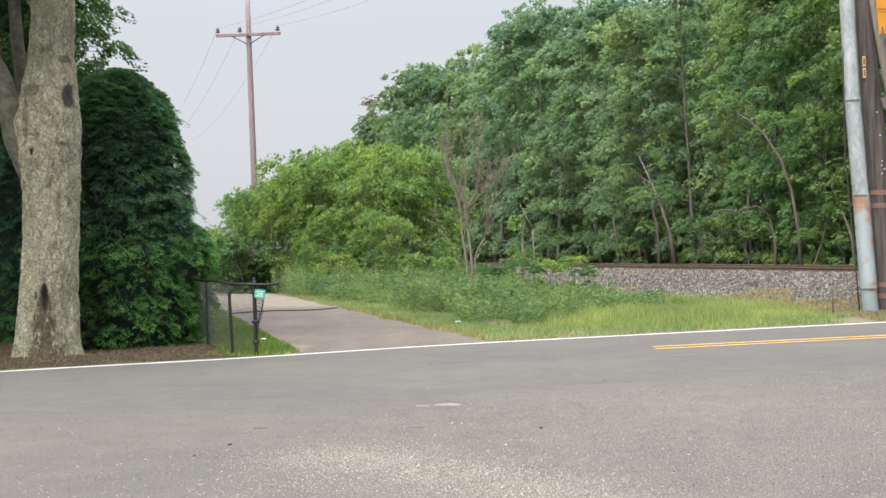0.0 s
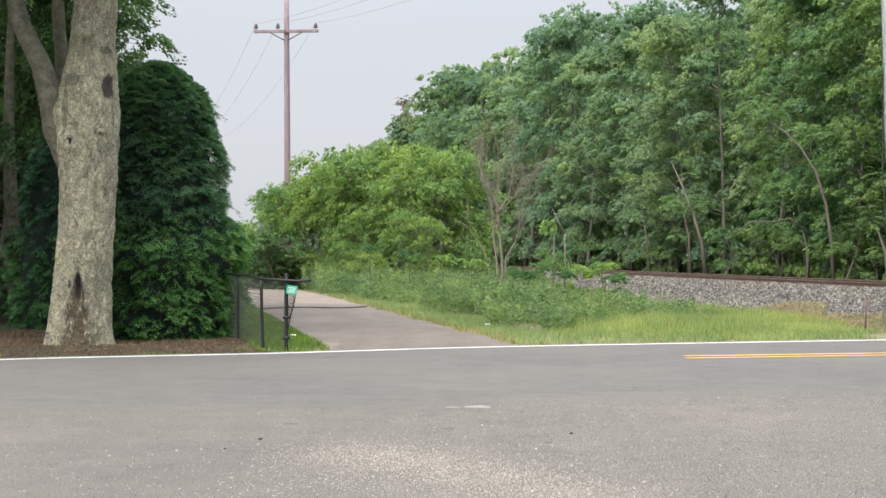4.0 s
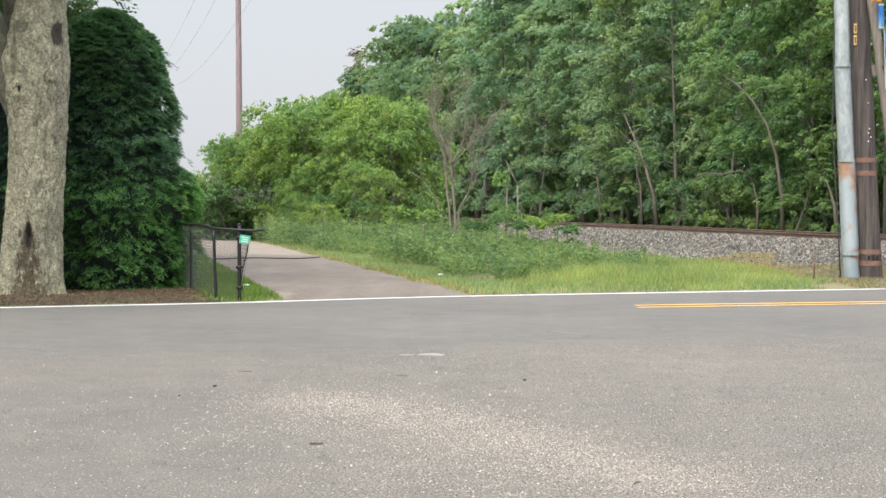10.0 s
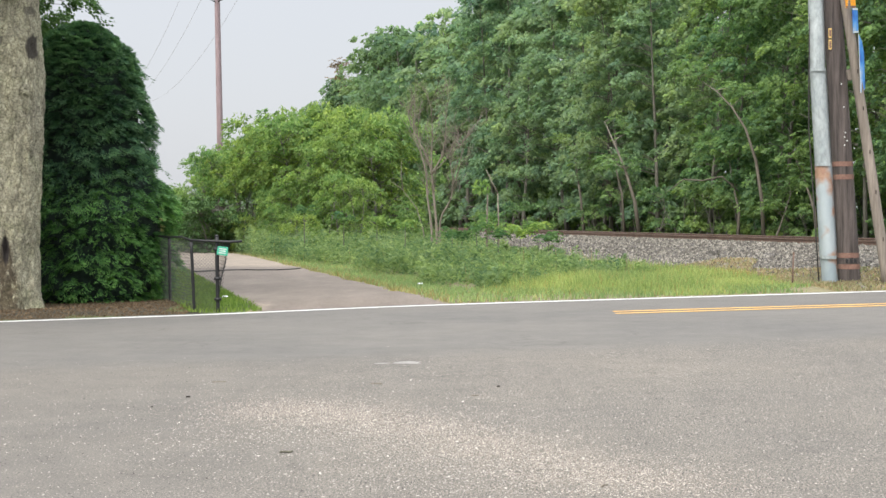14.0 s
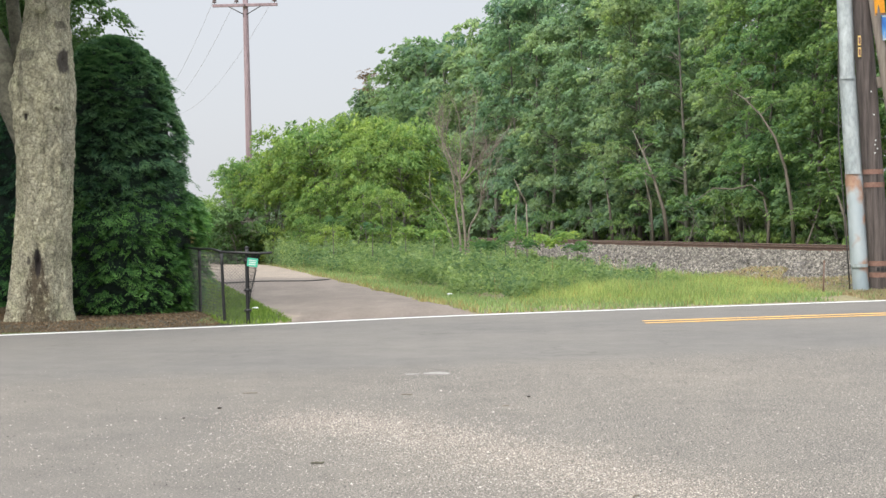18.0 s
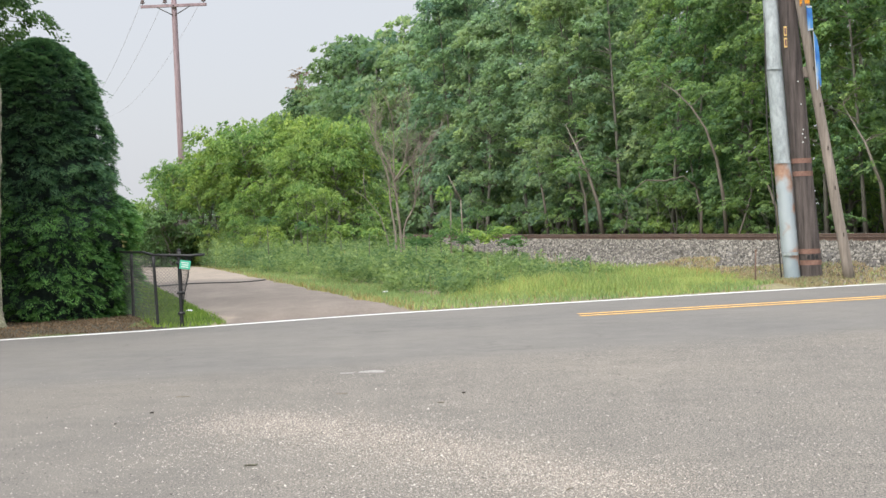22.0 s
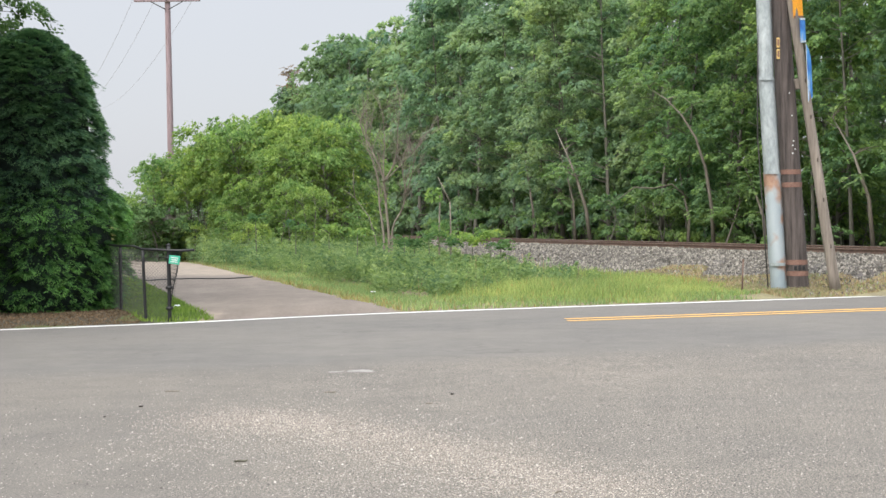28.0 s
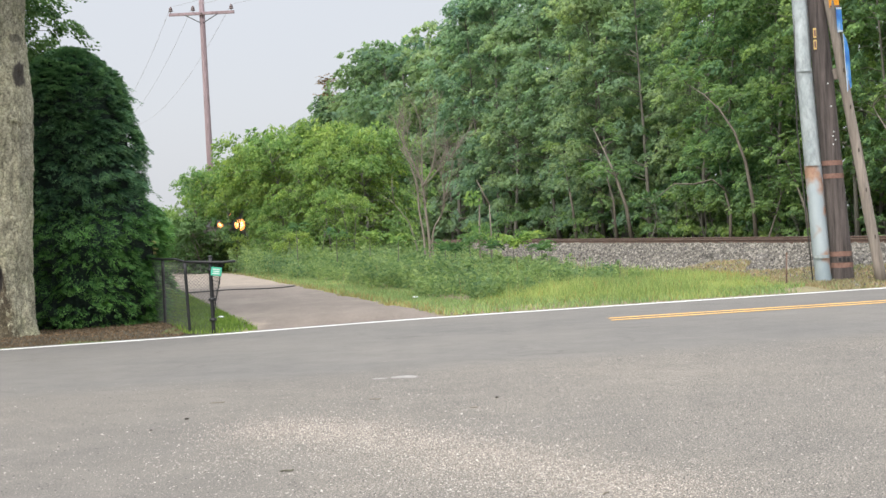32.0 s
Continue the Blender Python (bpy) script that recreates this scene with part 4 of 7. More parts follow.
    leaves = leaf_mesh(name + "_leaves", C, L, L * aspect * rng.uniform(0.75, 1.2, len(C)), rng, mat, A * 1.6, 0.45, 0.2, None, U, U)
    return wood.mesh(name + "_wood", bark), leaves


def place_tree(name, meshes, m, label, category="tree", group=""):
    ob = empty(name, m, label, category, group)
    part("trunk", meshes[0], None, ob)
    part("crown", meshes[1], None, ob)
    return ob


def wood_point(y, back):
    """A place behind the track: back metres beyond the near rail."""
    return float(rail_x(y)) + back / TRACK_COS, y


def build_woods():
    rnd = random.Random(11)
    # each mesh reaches about 13.4 m
    near = [make_tree("woodland_tree", 100 + i, h, 2.35, lo, 66, 250, 0.165, M["wood_leaf"], M["wood_bark"], 0.068 + 0.014 * (i % 3), 1, 1.3, 0.66, None, 0, 0.86)
            for i, (h, lo) in enumerate(((13.4, 0.17), (13.0, 0.1), (13.8, 0.24), (13.2, 0.06), (12.9, 0.14)))]
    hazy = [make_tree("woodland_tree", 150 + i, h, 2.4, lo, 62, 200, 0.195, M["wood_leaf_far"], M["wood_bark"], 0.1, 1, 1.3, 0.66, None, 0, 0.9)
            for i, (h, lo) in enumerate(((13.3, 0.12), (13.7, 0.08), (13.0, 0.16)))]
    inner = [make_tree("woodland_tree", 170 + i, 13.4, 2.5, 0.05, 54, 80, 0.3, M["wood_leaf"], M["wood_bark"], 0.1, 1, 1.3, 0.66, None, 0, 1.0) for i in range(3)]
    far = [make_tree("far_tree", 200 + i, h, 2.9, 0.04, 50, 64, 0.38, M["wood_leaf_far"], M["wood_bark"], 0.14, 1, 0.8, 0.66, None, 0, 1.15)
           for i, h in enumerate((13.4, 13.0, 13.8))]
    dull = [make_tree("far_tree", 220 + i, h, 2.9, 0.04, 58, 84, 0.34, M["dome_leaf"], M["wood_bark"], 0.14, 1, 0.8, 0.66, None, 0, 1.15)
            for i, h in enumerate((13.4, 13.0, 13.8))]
    shrub = [make_tree("edge_shrub", 300 + i, h, 1.3, 0.02, 18, 95, 0.19, M["wood_leaf"], M["wood_bark"], 0.025, 3, 0.9, 0.62, None, 0, 0.55)
             for i, h in enumerate((2.4, 1.8, 3.1))]
    proto = {}

    def put(kind, i, meshes, x, y, sc, label, group):
        if y - float(edge_y(x)) < 3.0:
            return None
        if "tree" in kind:
            # the canopy's height above the ground along the line, fitted to the skyline from the camera
            sc *= float(np.interp(y, [40, 50, 60, 72, 80, 90, 96, 100, 103, 110, 115, 120, 126, 130, 133, 137, 143, 180, 240], [12.5, 13.4, 14.0, 14.0, 14.6, 15.9, 16.7, 17.0, 15.0, 15.6, 16.5, 16.9, 16.6, 15.7, 14.2, 13.0, 12.5, 11.9, 9.8])) / 13.4
        key = (kind, i)
        m = Matrix.Translation((x, y, float(ground_z(x, y)) - 0.02)) @ pose(0, 0, 0, 0, 0, rnd.uniform(0, 360))
        if key not in proto:
            proto[key] = place_tree(kind, meshes, Matrix(), label, "tree" if "tree" in kind else "shrub", group)
            ob = proto[key]
            ob.matrix_basis = m @ Matrix.Diagonal((sc, sc, sc, 1))
        else:
            ob = copy_thing(proto[key], m)
            ob.scale = (sc, sc, sc)
        return ob
    lab = "green broadleaf tree at the edge of the woods"
    y = 20.0
    while y < 92:
        x, yy = wood_point(y, 7.2 + rnd.uniform(-0.8, 1.2))
        i = rnd.randrange(5)
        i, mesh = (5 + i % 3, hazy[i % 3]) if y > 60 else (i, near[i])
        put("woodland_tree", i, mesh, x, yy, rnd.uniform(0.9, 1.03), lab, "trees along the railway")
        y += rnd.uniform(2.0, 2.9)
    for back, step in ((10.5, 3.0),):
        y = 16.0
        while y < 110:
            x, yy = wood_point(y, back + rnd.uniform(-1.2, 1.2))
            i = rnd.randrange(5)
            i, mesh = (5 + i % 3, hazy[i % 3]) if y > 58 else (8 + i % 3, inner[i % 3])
            put("woodland_tree", i, mesh, x, yy, rnd.uniform(0.9, 1.03), lab, "trees along the railway")
            y += step + rnd.uniform(-0.6, 0.8)
    for back, y0, y1, step in ((14.5, 16, 110, 3.8), (20, 12, 120, 4.6), (8.0, 93, 232, 3.4), (13, 112, 160, 5.0)):
        y = y0
        while y < y1:
            x, yy = wood_point(y, back + rnd.uniform(-1.5, 1.5))
            i = rnd.randrange(3)
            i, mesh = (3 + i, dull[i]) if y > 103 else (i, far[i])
            put("far_tree", i, mesh, x, yy, rnd.uniform(0.9, 1.03), "tall broadleaf tree deeper in the woods", "trees of the woods")
            y += step + rnd.uniform(-1, 1)
    y = 22.0
    while y < 90:
        x, yy = wood_point(y, 5.4 + rnd.uniform(-0.4, 0.9))
        i = rnd.randrange(3)
        put("edge_shrub", i, shrub[i], x, yy, rnd.choice((0.3, 0.4, 0.55, 0.95, 0.7)), "low green shrub at the foot of the woods", "shrubs along the railway")
        y += rnd.uniform(1.4, 3.2)
    # understory deeper in the woods
    for back, step in ((9.5, 2.8), (13, 3.2), (18, 3.8), (24, 4.6)):
        y = 20.0
        while y < 112:
            x, yy = wood_point(y, back + rnd.uniform(-1.2, 1.2))
            i = rnd.randrange(3)
            put("edge_shrub", i, shrub[i], x, yy, rnd.uniform(0.7, 1.5), "low green shrub at the foot of the woods", "shrubs along the railway")
            y += step + rnd.uniform(-0.5, 0.8)
    # the deepest row
    y = 24.0
    while y < 120:
        x, yy = wood_point(y, 26 + rnd.uniform(-1.5, 1.5))
        i = rnd.randrange(3)
        put("far_tree", i, far[i], x, yy, rnd.uniform(0.76, 0.86), "tall broadleaf tree deeper in the woods", "trees of the woods")
        y += 4.4 + rnd.uniform(-1, 1)


def build_thicket():
    """Young trees and shrubs between the driveway and the track."""
    rnd = random.Random(21)
    kinds = [make_tree("thicket_tree", 400 + i, h, 1.7, 0.1, 58, 120, 0.14, M["thicket_leaf"], M["wood_bark"], 0.045, 2, 0.8, 0.5, None, 0, 0.62)
             for i, h in enumerate((4.6, 4.2, 4.9))]
    # x, y, height in metres, kind
    spots = [(-11.5, 55.5, 3.3, 1), (-11.2, 56.5, 4.1, 0), (-10.6, 57.2, 4.5, 1), (-10.1, 56.2, 4.4, 0), (-9.6, 57.6, 5.0, 2), (-9.0, 56.2, 4.8, 1), (-9.3, 54.4, 3.5, 2), (-8.3, 55.0, 5.0, 0),
             (-7.7, 53.6, 4.7, 2), (-7.3, 55.6, 5.6, 1), (-6.8, 53.2, 5.4, 0), (-6.5, 51.2, 4.2, 2), (-6.0, 54.8, 5.75, 1), (-5.6, 52.0, 5.3, 2), (-5.0, 50.2, 4.3, 0), (-4.7, 53.4, 5.6, 1),
             (-4.4, 51.6, 5.2, 0), (-4.3, 49.4, 4.1, 1), (-4.1, 53.4, 5.4, 2), (-3.8, 51.2, 4.5, 0),
             (-5.4, 47.8, 2.9, 1), (-4.2, 46.8, 2.7, 2), (-7.2, 51.0, 2.8, 0), (-8.2, 52.6, 2.4, 1),
             (-6.9, 48.4, 1.6, 1), (-7.8, 51.0, 1.9, 2), (-8.7, 53.2, 1.9, 0), (-6.0, 45.8, 1.5, 1), (-7.2, 49.6, 1.8, 0), (-9.3, 52.4, 1.5, 1), (-9.9, 54.0, 1.7, 2)]
    # leaves are cut away along the camera's sight lines to the train's lamps
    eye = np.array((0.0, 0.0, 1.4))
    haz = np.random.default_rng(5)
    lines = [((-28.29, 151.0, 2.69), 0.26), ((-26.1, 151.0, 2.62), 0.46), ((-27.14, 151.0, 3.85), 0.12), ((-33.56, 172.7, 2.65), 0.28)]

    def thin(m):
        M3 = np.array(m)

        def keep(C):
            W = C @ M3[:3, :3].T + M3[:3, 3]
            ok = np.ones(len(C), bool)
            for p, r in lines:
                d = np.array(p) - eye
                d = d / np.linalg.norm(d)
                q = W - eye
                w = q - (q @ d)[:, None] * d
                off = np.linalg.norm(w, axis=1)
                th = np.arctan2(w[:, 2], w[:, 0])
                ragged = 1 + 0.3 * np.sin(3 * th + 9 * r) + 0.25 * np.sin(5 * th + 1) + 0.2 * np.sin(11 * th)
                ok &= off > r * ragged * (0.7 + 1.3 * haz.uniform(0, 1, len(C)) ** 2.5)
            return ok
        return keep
    proto = {}
    for j, (x, y, sc, i) in enumerate(spots):
        sc /= (4.75, 4.4, 5.05)[i]
        m = Matrix.Translation((x, y, float(ground_z(x, y)) - 0.02)) @ pose(0, 0, 0, 0, 0, rnd.uniform(0, 360))
        # trees that these sight lines cross get their own thinned crown
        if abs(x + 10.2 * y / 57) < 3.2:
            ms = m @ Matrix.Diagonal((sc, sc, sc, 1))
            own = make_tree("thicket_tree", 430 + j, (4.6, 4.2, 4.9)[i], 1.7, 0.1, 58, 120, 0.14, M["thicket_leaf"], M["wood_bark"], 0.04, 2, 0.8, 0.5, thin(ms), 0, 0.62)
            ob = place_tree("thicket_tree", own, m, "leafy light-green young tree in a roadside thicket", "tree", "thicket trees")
        elif i not in proto:
            ob = proto[i] = place_tree("thicket_tree", kinds[i], m, "leafy light-green young tree in a roadside thicket", "tree", "thicket trees")
        else:
            ob = copy_thing(proto[i], m)
        ob.scale = (sc, sc, sc)
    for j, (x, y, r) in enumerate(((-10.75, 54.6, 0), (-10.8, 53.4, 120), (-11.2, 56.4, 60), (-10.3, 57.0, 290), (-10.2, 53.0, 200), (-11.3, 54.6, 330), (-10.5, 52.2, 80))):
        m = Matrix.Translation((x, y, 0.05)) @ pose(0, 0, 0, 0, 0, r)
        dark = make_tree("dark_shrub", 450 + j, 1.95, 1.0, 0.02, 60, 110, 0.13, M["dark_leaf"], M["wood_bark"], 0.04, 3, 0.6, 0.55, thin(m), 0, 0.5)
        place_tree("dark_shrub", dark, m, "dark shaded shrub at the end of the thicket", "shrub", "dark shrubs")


def build_hedge(name, at, radius, height, seed, label, n=42000):
    """Tall clipped conifer: a tapering dome of drooping sprays over an added core, dark for the shade within."""
    rng = np.random.default_rng(seed)
    ob = empty(name, Matrix.Translation(at), label, "conifer")

    def prof(t):
        t = np.clip(np.asarray(t, float), 0, 1)
        return radius * (0.93 + 0.07 * smooth(0, 0.08, t)) * (1.02 - 0.02 * smooth(0.35, 0.55, t)) * (1 - smooth(0.3, 0.6, t) * 0.225) * np.clip(1 - np.clip((t - 0.55) / 0.45, 0, 1) ** 2.4, 0, 1) ** 0.55

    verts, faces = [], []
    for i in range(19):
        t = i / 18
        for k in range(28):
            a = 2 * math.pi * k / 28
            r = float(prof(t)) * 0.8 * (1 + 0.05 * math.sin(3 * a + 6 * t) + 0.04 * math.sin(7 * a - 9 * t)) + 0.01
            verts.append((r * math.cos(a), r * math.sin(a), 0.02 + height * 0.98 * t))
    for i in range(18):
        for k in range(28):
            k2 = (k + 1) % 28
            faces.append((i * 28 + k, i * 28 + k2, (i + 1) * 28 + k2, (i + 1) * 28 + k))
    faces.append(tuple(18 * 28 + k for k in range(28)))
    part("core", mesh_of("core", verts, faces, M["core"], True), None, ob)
    # flat drooping fans of foliage in loose layers, on boughs that swell and recede
    per = 64
    k = n // per
    tt = rng.uniform(0.0, 1, k) ** 0.9
    ta = rng.uniform(0, 2 * np.pi, k)
    base = np.stack([prof(tt) * np.cos(ta), prof(tt) * np.sin(ta), height * tt], 1)
    swell = np.zeros(k)
    for wave, amp in ((1.1, 0.045), (0.8, 0.045), (0.55, 0.05), (0.45, 0.05), (0.36, 0.045), (0.3, 0.04)):
        w = rng.normal(size=3)
        w[2] *= 1.6
        w *= 2 * np.pi / wave / np.linalg.norm(w)
        swell += amp * np.sin(base @ w + rng.uniform(0, 6.3))
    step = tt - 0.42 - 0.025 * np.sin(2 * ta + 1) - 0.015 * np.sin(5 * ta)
    notch = 1 - 0.15 * np.exp(-((step - 0.01) / 0.028) ** 2) + 0.035 * smooth(0.0, -0.03, step) * smooth(-0.25, -0.1, step)
    tr = prof(tt) * 0.885 * notch + swell * (0.75 - 0.4 * smooth(0.5, 0.75, tt)) - 0.02
    tr = np.maximum(tr, 0.02)
    lift = 0.12 + 1.2 * np.clip(tt - 0.62, 0, 1) * 2
    out = np.stack([np.cos(ta), np.sin(ta), lift], 1) + rng.normal(size=(k, 3)) * np.array([0.38, 0.38, 0.16])
    out /= np.linalg.norm(out, axis=1, keepdims=True)
    side = np.cross(out, np.array([0, 0, 1.0]))
    side /= np.linalg.norm(side, axis=1, keepdims=True)
    roll = rng.normal(size=k)[:, None] * 0.35
    up = np.cross(side, out)
    side, up = side * np.cos(roll) + up * np.sin(roll), up * np.cos(roll) - side * np.sin(roll)
    reach = rng.uniform(0.14, 0.25, k) * np.where(rng.uniform(0, 1, k) < 0.04, 1.7, 1.0) * np.clip(0.6 + prof(tt) / radius * 0.6, 0.6, 1)
    fan = np.repeat(np.arange(k), per)
    u = rng.uniform(0.05, 1.0, k * per) ** 0.8
    th = rng.normal(size=k * per) * 0.32
    D = out[fan] * np.cos(th)[:, None] + side[fan] * np.sin(th)[:, None]
    C = np.stack([tr * np.cos(ta), tr * np.sin(ta), 0.05 + height * 0.965 * tt], 1)[fan] + D * (reach[fan] * u)[:, None]
    C += up[fan] * (rng.normal(size=k * per) * 0.012)[:, None]
    C[:, 2] -= 0.55 * reach[fan] * u * u
    D[:, 2] -= 0.5 * u
    L = rng.uniform(0.045, 0.085, len(C)) * (1.15 - 0.35 * u)
    face = up * 0.75 + out * 0.65 + rng.normal(size=(k, 3)) * 0.18
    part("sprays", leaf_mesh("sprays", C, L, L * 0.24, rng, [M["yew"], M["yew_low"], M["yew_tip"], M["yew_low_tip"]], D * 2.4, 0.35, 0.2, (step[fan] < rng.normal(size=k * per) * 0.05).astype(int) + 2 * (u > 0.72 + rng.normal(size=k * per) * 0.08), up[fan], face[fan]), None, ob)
    return ob


def build_big_tree():
    """Old trunk beside the road with a side limb and a crown overhead."""
    rnd = random.Random(8)
    ob = empty("roadside_tree", Matrix.Translation((-7.2, 21.0, 0.04)), "old grey-barked tree with knots and a dark hollow, in bark mulch", "tree")
    H, rings, sides = 8.6, 380, 150
    verts, faces = [], []
    burls = ((-0.62, 3.9, 0.06, 0.3, 0.3), (-1.82, 4.0, 0.07, 0.32, 0.22), (-0.75, 4.47, 0.06, 0.26, 0.16), (-1.8, 3.06, 0.045, 0.25, 0.16), (-1.85, 3.4, 0.03, 0.16, 0.1),
             (-0.7, 3.25, 0.025, 0.14, 0.09), (-0.25, 2.72, 0.05, 0.35, 0.22), (-2.5, 3.5, 0.06, 0.35, 0.3), (-1.2, 4.75, 0.05, 0.3, 0.15), (-2.6, 0.35, 0.05, 0.3, 0.35), (-0.45, 0.3, 0.05, 0.3, 0.35),
             (-1.43, 0.92, -0.1, 0.1, 0.2), (-0.6, 3.9, -0.07, 0.13, 0.15), (-1.83, 3.06, -0.08, 0.08, 0.06), (-0.72, 4.45, -0.05, 0.12, 0.07))
    for i in range(rings):
        t = i / (rings - 1)
        z = -0.1 + H * t
        flare = 0.10 * math.exp(-z / 0.25)
        r0 = 0.415 - 0.01 * max(0, z - 2.4) + 0.05 * math.exp(-((z - 3.4) / 0.6) ** 2) - 0.085 * float(smooth(3.7, 4.8, z)) + flare
        for k in range(sides):
            a = 2 * math.pi * k / sides
            lob = 0.05 * math.exp(-z / 0.4) * math.cos(5 * a + 0.7) + 0.012 * math.sin(4 * a + z * 1.3)
            ca, sa = math.cos(a), math.sin(a)
            nz = noise.noise(Vector((ca * 1.5, sa * 1.5, z * 0.8))) * 0.06 + noise.noise(Vector((ca * 4, sa * 4, z * 2.6))) * 0.025
            nz += noise.noise(Vector((ca * 9, sa * 9, z * 7))) * 0.014 + (0.5 - abs(noise.noise(Vector((ca * 11, sa * 11, z * 8.5))))) * 0.022 + noise.noise(Vector((ca * 24, sa * 24, z * 19))) * 0.01 - max(0.0, 0.22 - abs(noise.noise(Vector((ca * 7 + 3, sa * 7, z * 3.2))))) * 0.09
            for a0, z0, amp, wa, wz in burls:
                if abs(z - z0) < 2.5 * wz:
                    da = (a - a0 + math.pi) % (2 * math.pi) - math.pi
                    nz += amp * math.exp(-(da / wa) ** 2 - ((z - z0) / wz) ** 2)
            r = r0 + lob + nz
            verts.append((r * math.cos(a) + 0.035 * max(0, z - 1.0) + 0.02 * math.sin(z) + 0.04 * float(smooth(3.6, 4.8, z)), r * math.sin(a), z))
    for i in range(rings - 1):
        for k in range(sides):
            k2 = (k + 1) % sides
            faces.append((i * sides + k, i * sides + k2, (i + 1) * sides + k2, (i + 1) * sides + k))
    part("trunk", mesh_of("trunk", verts, faces, M["trunk_bark"], True), None, ob)
    part("limb", Bag_one(tube([(0.06, 0.0, 2.2), (-0.13, -0.03, 2.8), (-0.33, -0.1, 3.3), (-0.44, -0.12, 3.75), (-0.6, -0.15, 4.25), (-0.93, -0.15, 4.9), (-1.2, -0.1, 6.0), (-2.2, 0.2, 7.6)], [0.2, 0.27, 0.255, 0.2, 0.155, 0.138, 0.11, 0.06], 18), M["limb_bark"]), None, ob)
    part("limb", Bag_one(tube([(-0.2, 0.2, 3.3), (-0.4, 0.3, 4.1), (-0.5, 0.36, 4.8), (-0.56, 0.42, 5.6), (-0.8, 0.6, 7.4)], [0.16, 0.115, 0.1, 0.09, 0.05], 14), M["limb_bark"]), None, ob)
    # sawn stub high on the trunk, knots and a dark hollow
    part("stub", Bag_one(tube([(0.25, -0.1, 6.75), (0.85, -0.25, 6.35), (1.25, -0.33, 5.9), (1.47, -0.36, 5.58)], [0.2, 0.19, 0.17, 0.155], 14), M["limb_bark"]), None, ob)
    for kx, kz, kr in ((0.16, 4.72, 0.07), (-0.06, 3.4, 0.06), (0.4, 3.25, 0.045), (-0.24, 2.98, 0.06)):
        cx = 0.035 * max(0, kz - 1.0)
        ky = -math.sqrt(max(0.02, (0.425 + 0.05 * math.exp(-((kz - 3.4) / 0.6) ** 2)) ** 2 - (kx - cx) ** 2)) - 0.05
        part("knot", knot_mesh(kr, M["bark"], M["bark"], 1.1, kz), None, ob).matrix_basis = look((kx, ky + 0.005, kz), (kx * 2.2 - cx, ky * 2.2, kz)) @ pose(0, 0, 0, 0, 180, 0)
    # crown overhead
    rng = np.random.default_rng(12)
    C, A, U = [], [], []
    wood = Bag()
    for b in range(84):
        a = rnd.uniform(0, 2 * math.pi)
        reach = rnd.uniform(1.0, 4.4)
        z = rnd.uniform(6.4, 11)
        p1 = Vector((math.cos(a) * reach, math.sin(a) * reach, z))
        if p1.x > 0.2 and z < 10.4:
            continue
        wood.put(tube([(0, 0, min(8.6, z - 1.2)), p1 * 0.5 + Vector((0, 0, z * 0.52)), p1], [0.1, 0.06, 0.01], 6, False))
        frond_clump(rng, np.asarray(p1), 0.9, 0.6, 34, 9, 0.15, C, A, U)
    # boughs above the view, added to shade the upper trunk
    for b in range(46):
        p1 = Vector((rnd.uniform(-2.2, 1.6), rnd.uniform(-4.2, -0.6), rnd.uniform(6.9, 9.2)))
        wood.put(tube([(0, 0, 6.6 + rnd.uniform(0, 1.5)), p1 * 0.5 + Vector((0, 0, 3.8)), p1], [0.08, 0.05, 0.01], 6, False))
        bough_clump(rng, np.asarray(p1), np.asarray(p1), 0.9, 150, C, A, U)
    # further unseen boughs, added to shade the yard and the mulch
    for b in range(170):
        p1 = Vector((rnd.uniform(-7.5, -1.2), rnd.uniform(-4.6, 3.5), rnd.uniform(6.9, 10.5)))
        wood.put(tube([(0, 0, 6.8 + rnd.uniform(0, 1.5)), p1 * 0.5 + Vector((0, 0, 4.2)), p1], [0.09, 0.06, 0.01], 6, False))
        bough_clump(rng, np.asarray(p1), np.asarray(p1), 1.2, 200, C, A, U)
    C, A, U = np.concatenate(C), np.concatenate(A), np.concatenate(U)
    L = 0.14 * rng.uniform(0.6, 1.2, len(C))
    part("boughs", wood.mesh("boughs", M["bark"]), None, ob)
    part("crown", leaf_mesh("crown", C, L, L * 0.5, rng, M["wood_leaf"], A * 1.6, 0.45, 0.2, None, U), None, ob)
    return ob


def knot_mesh(r, bark, hole, tall, seed):
    """A healed branch scar: a swollen ring round a sunken face."""
    b = Bag()
    rnd = random.Random(int(seed * 100))
    ringr = [1.7, 1.25, 0.95, 0.75, 0.0]
    ringz = [-0.45, -0.1, 0.05, -0.12, -0.2]
    v, f, m = [], [], []
    for j, (q, z) in enumerate(zip(ringr, ringz)):
        for k in range(16):
            a = 2 * math.pi * k / 16
            w = r * q * (1 + 0.16 * math.sin(3 * a + seed) + 0.1 * math.sin(5 * a + 2 * seed) + rnd.uniform(-0.1, 0.1))
            v.append((w * math.cos(a), w * math.sin(a) * tall, r * (z + rnd.uniform(-0.06, 0.06))))
    for j in range(4):
        for k in range(16):
            k2 = (k + 1) % 16
            f.append((j * 16 + k, j * 16 + k2, (j + 1) * 16 + k2, (j + 1) * 16 + k))
            m.append(1 if j >= 2 else 0)
    return mesh_of("knot", v, f, [bark, hole], True, m)


def Bag_one(vf, mat):
    b = Bag()
    b.put(vf)
    return b.mesh("piece", mat)


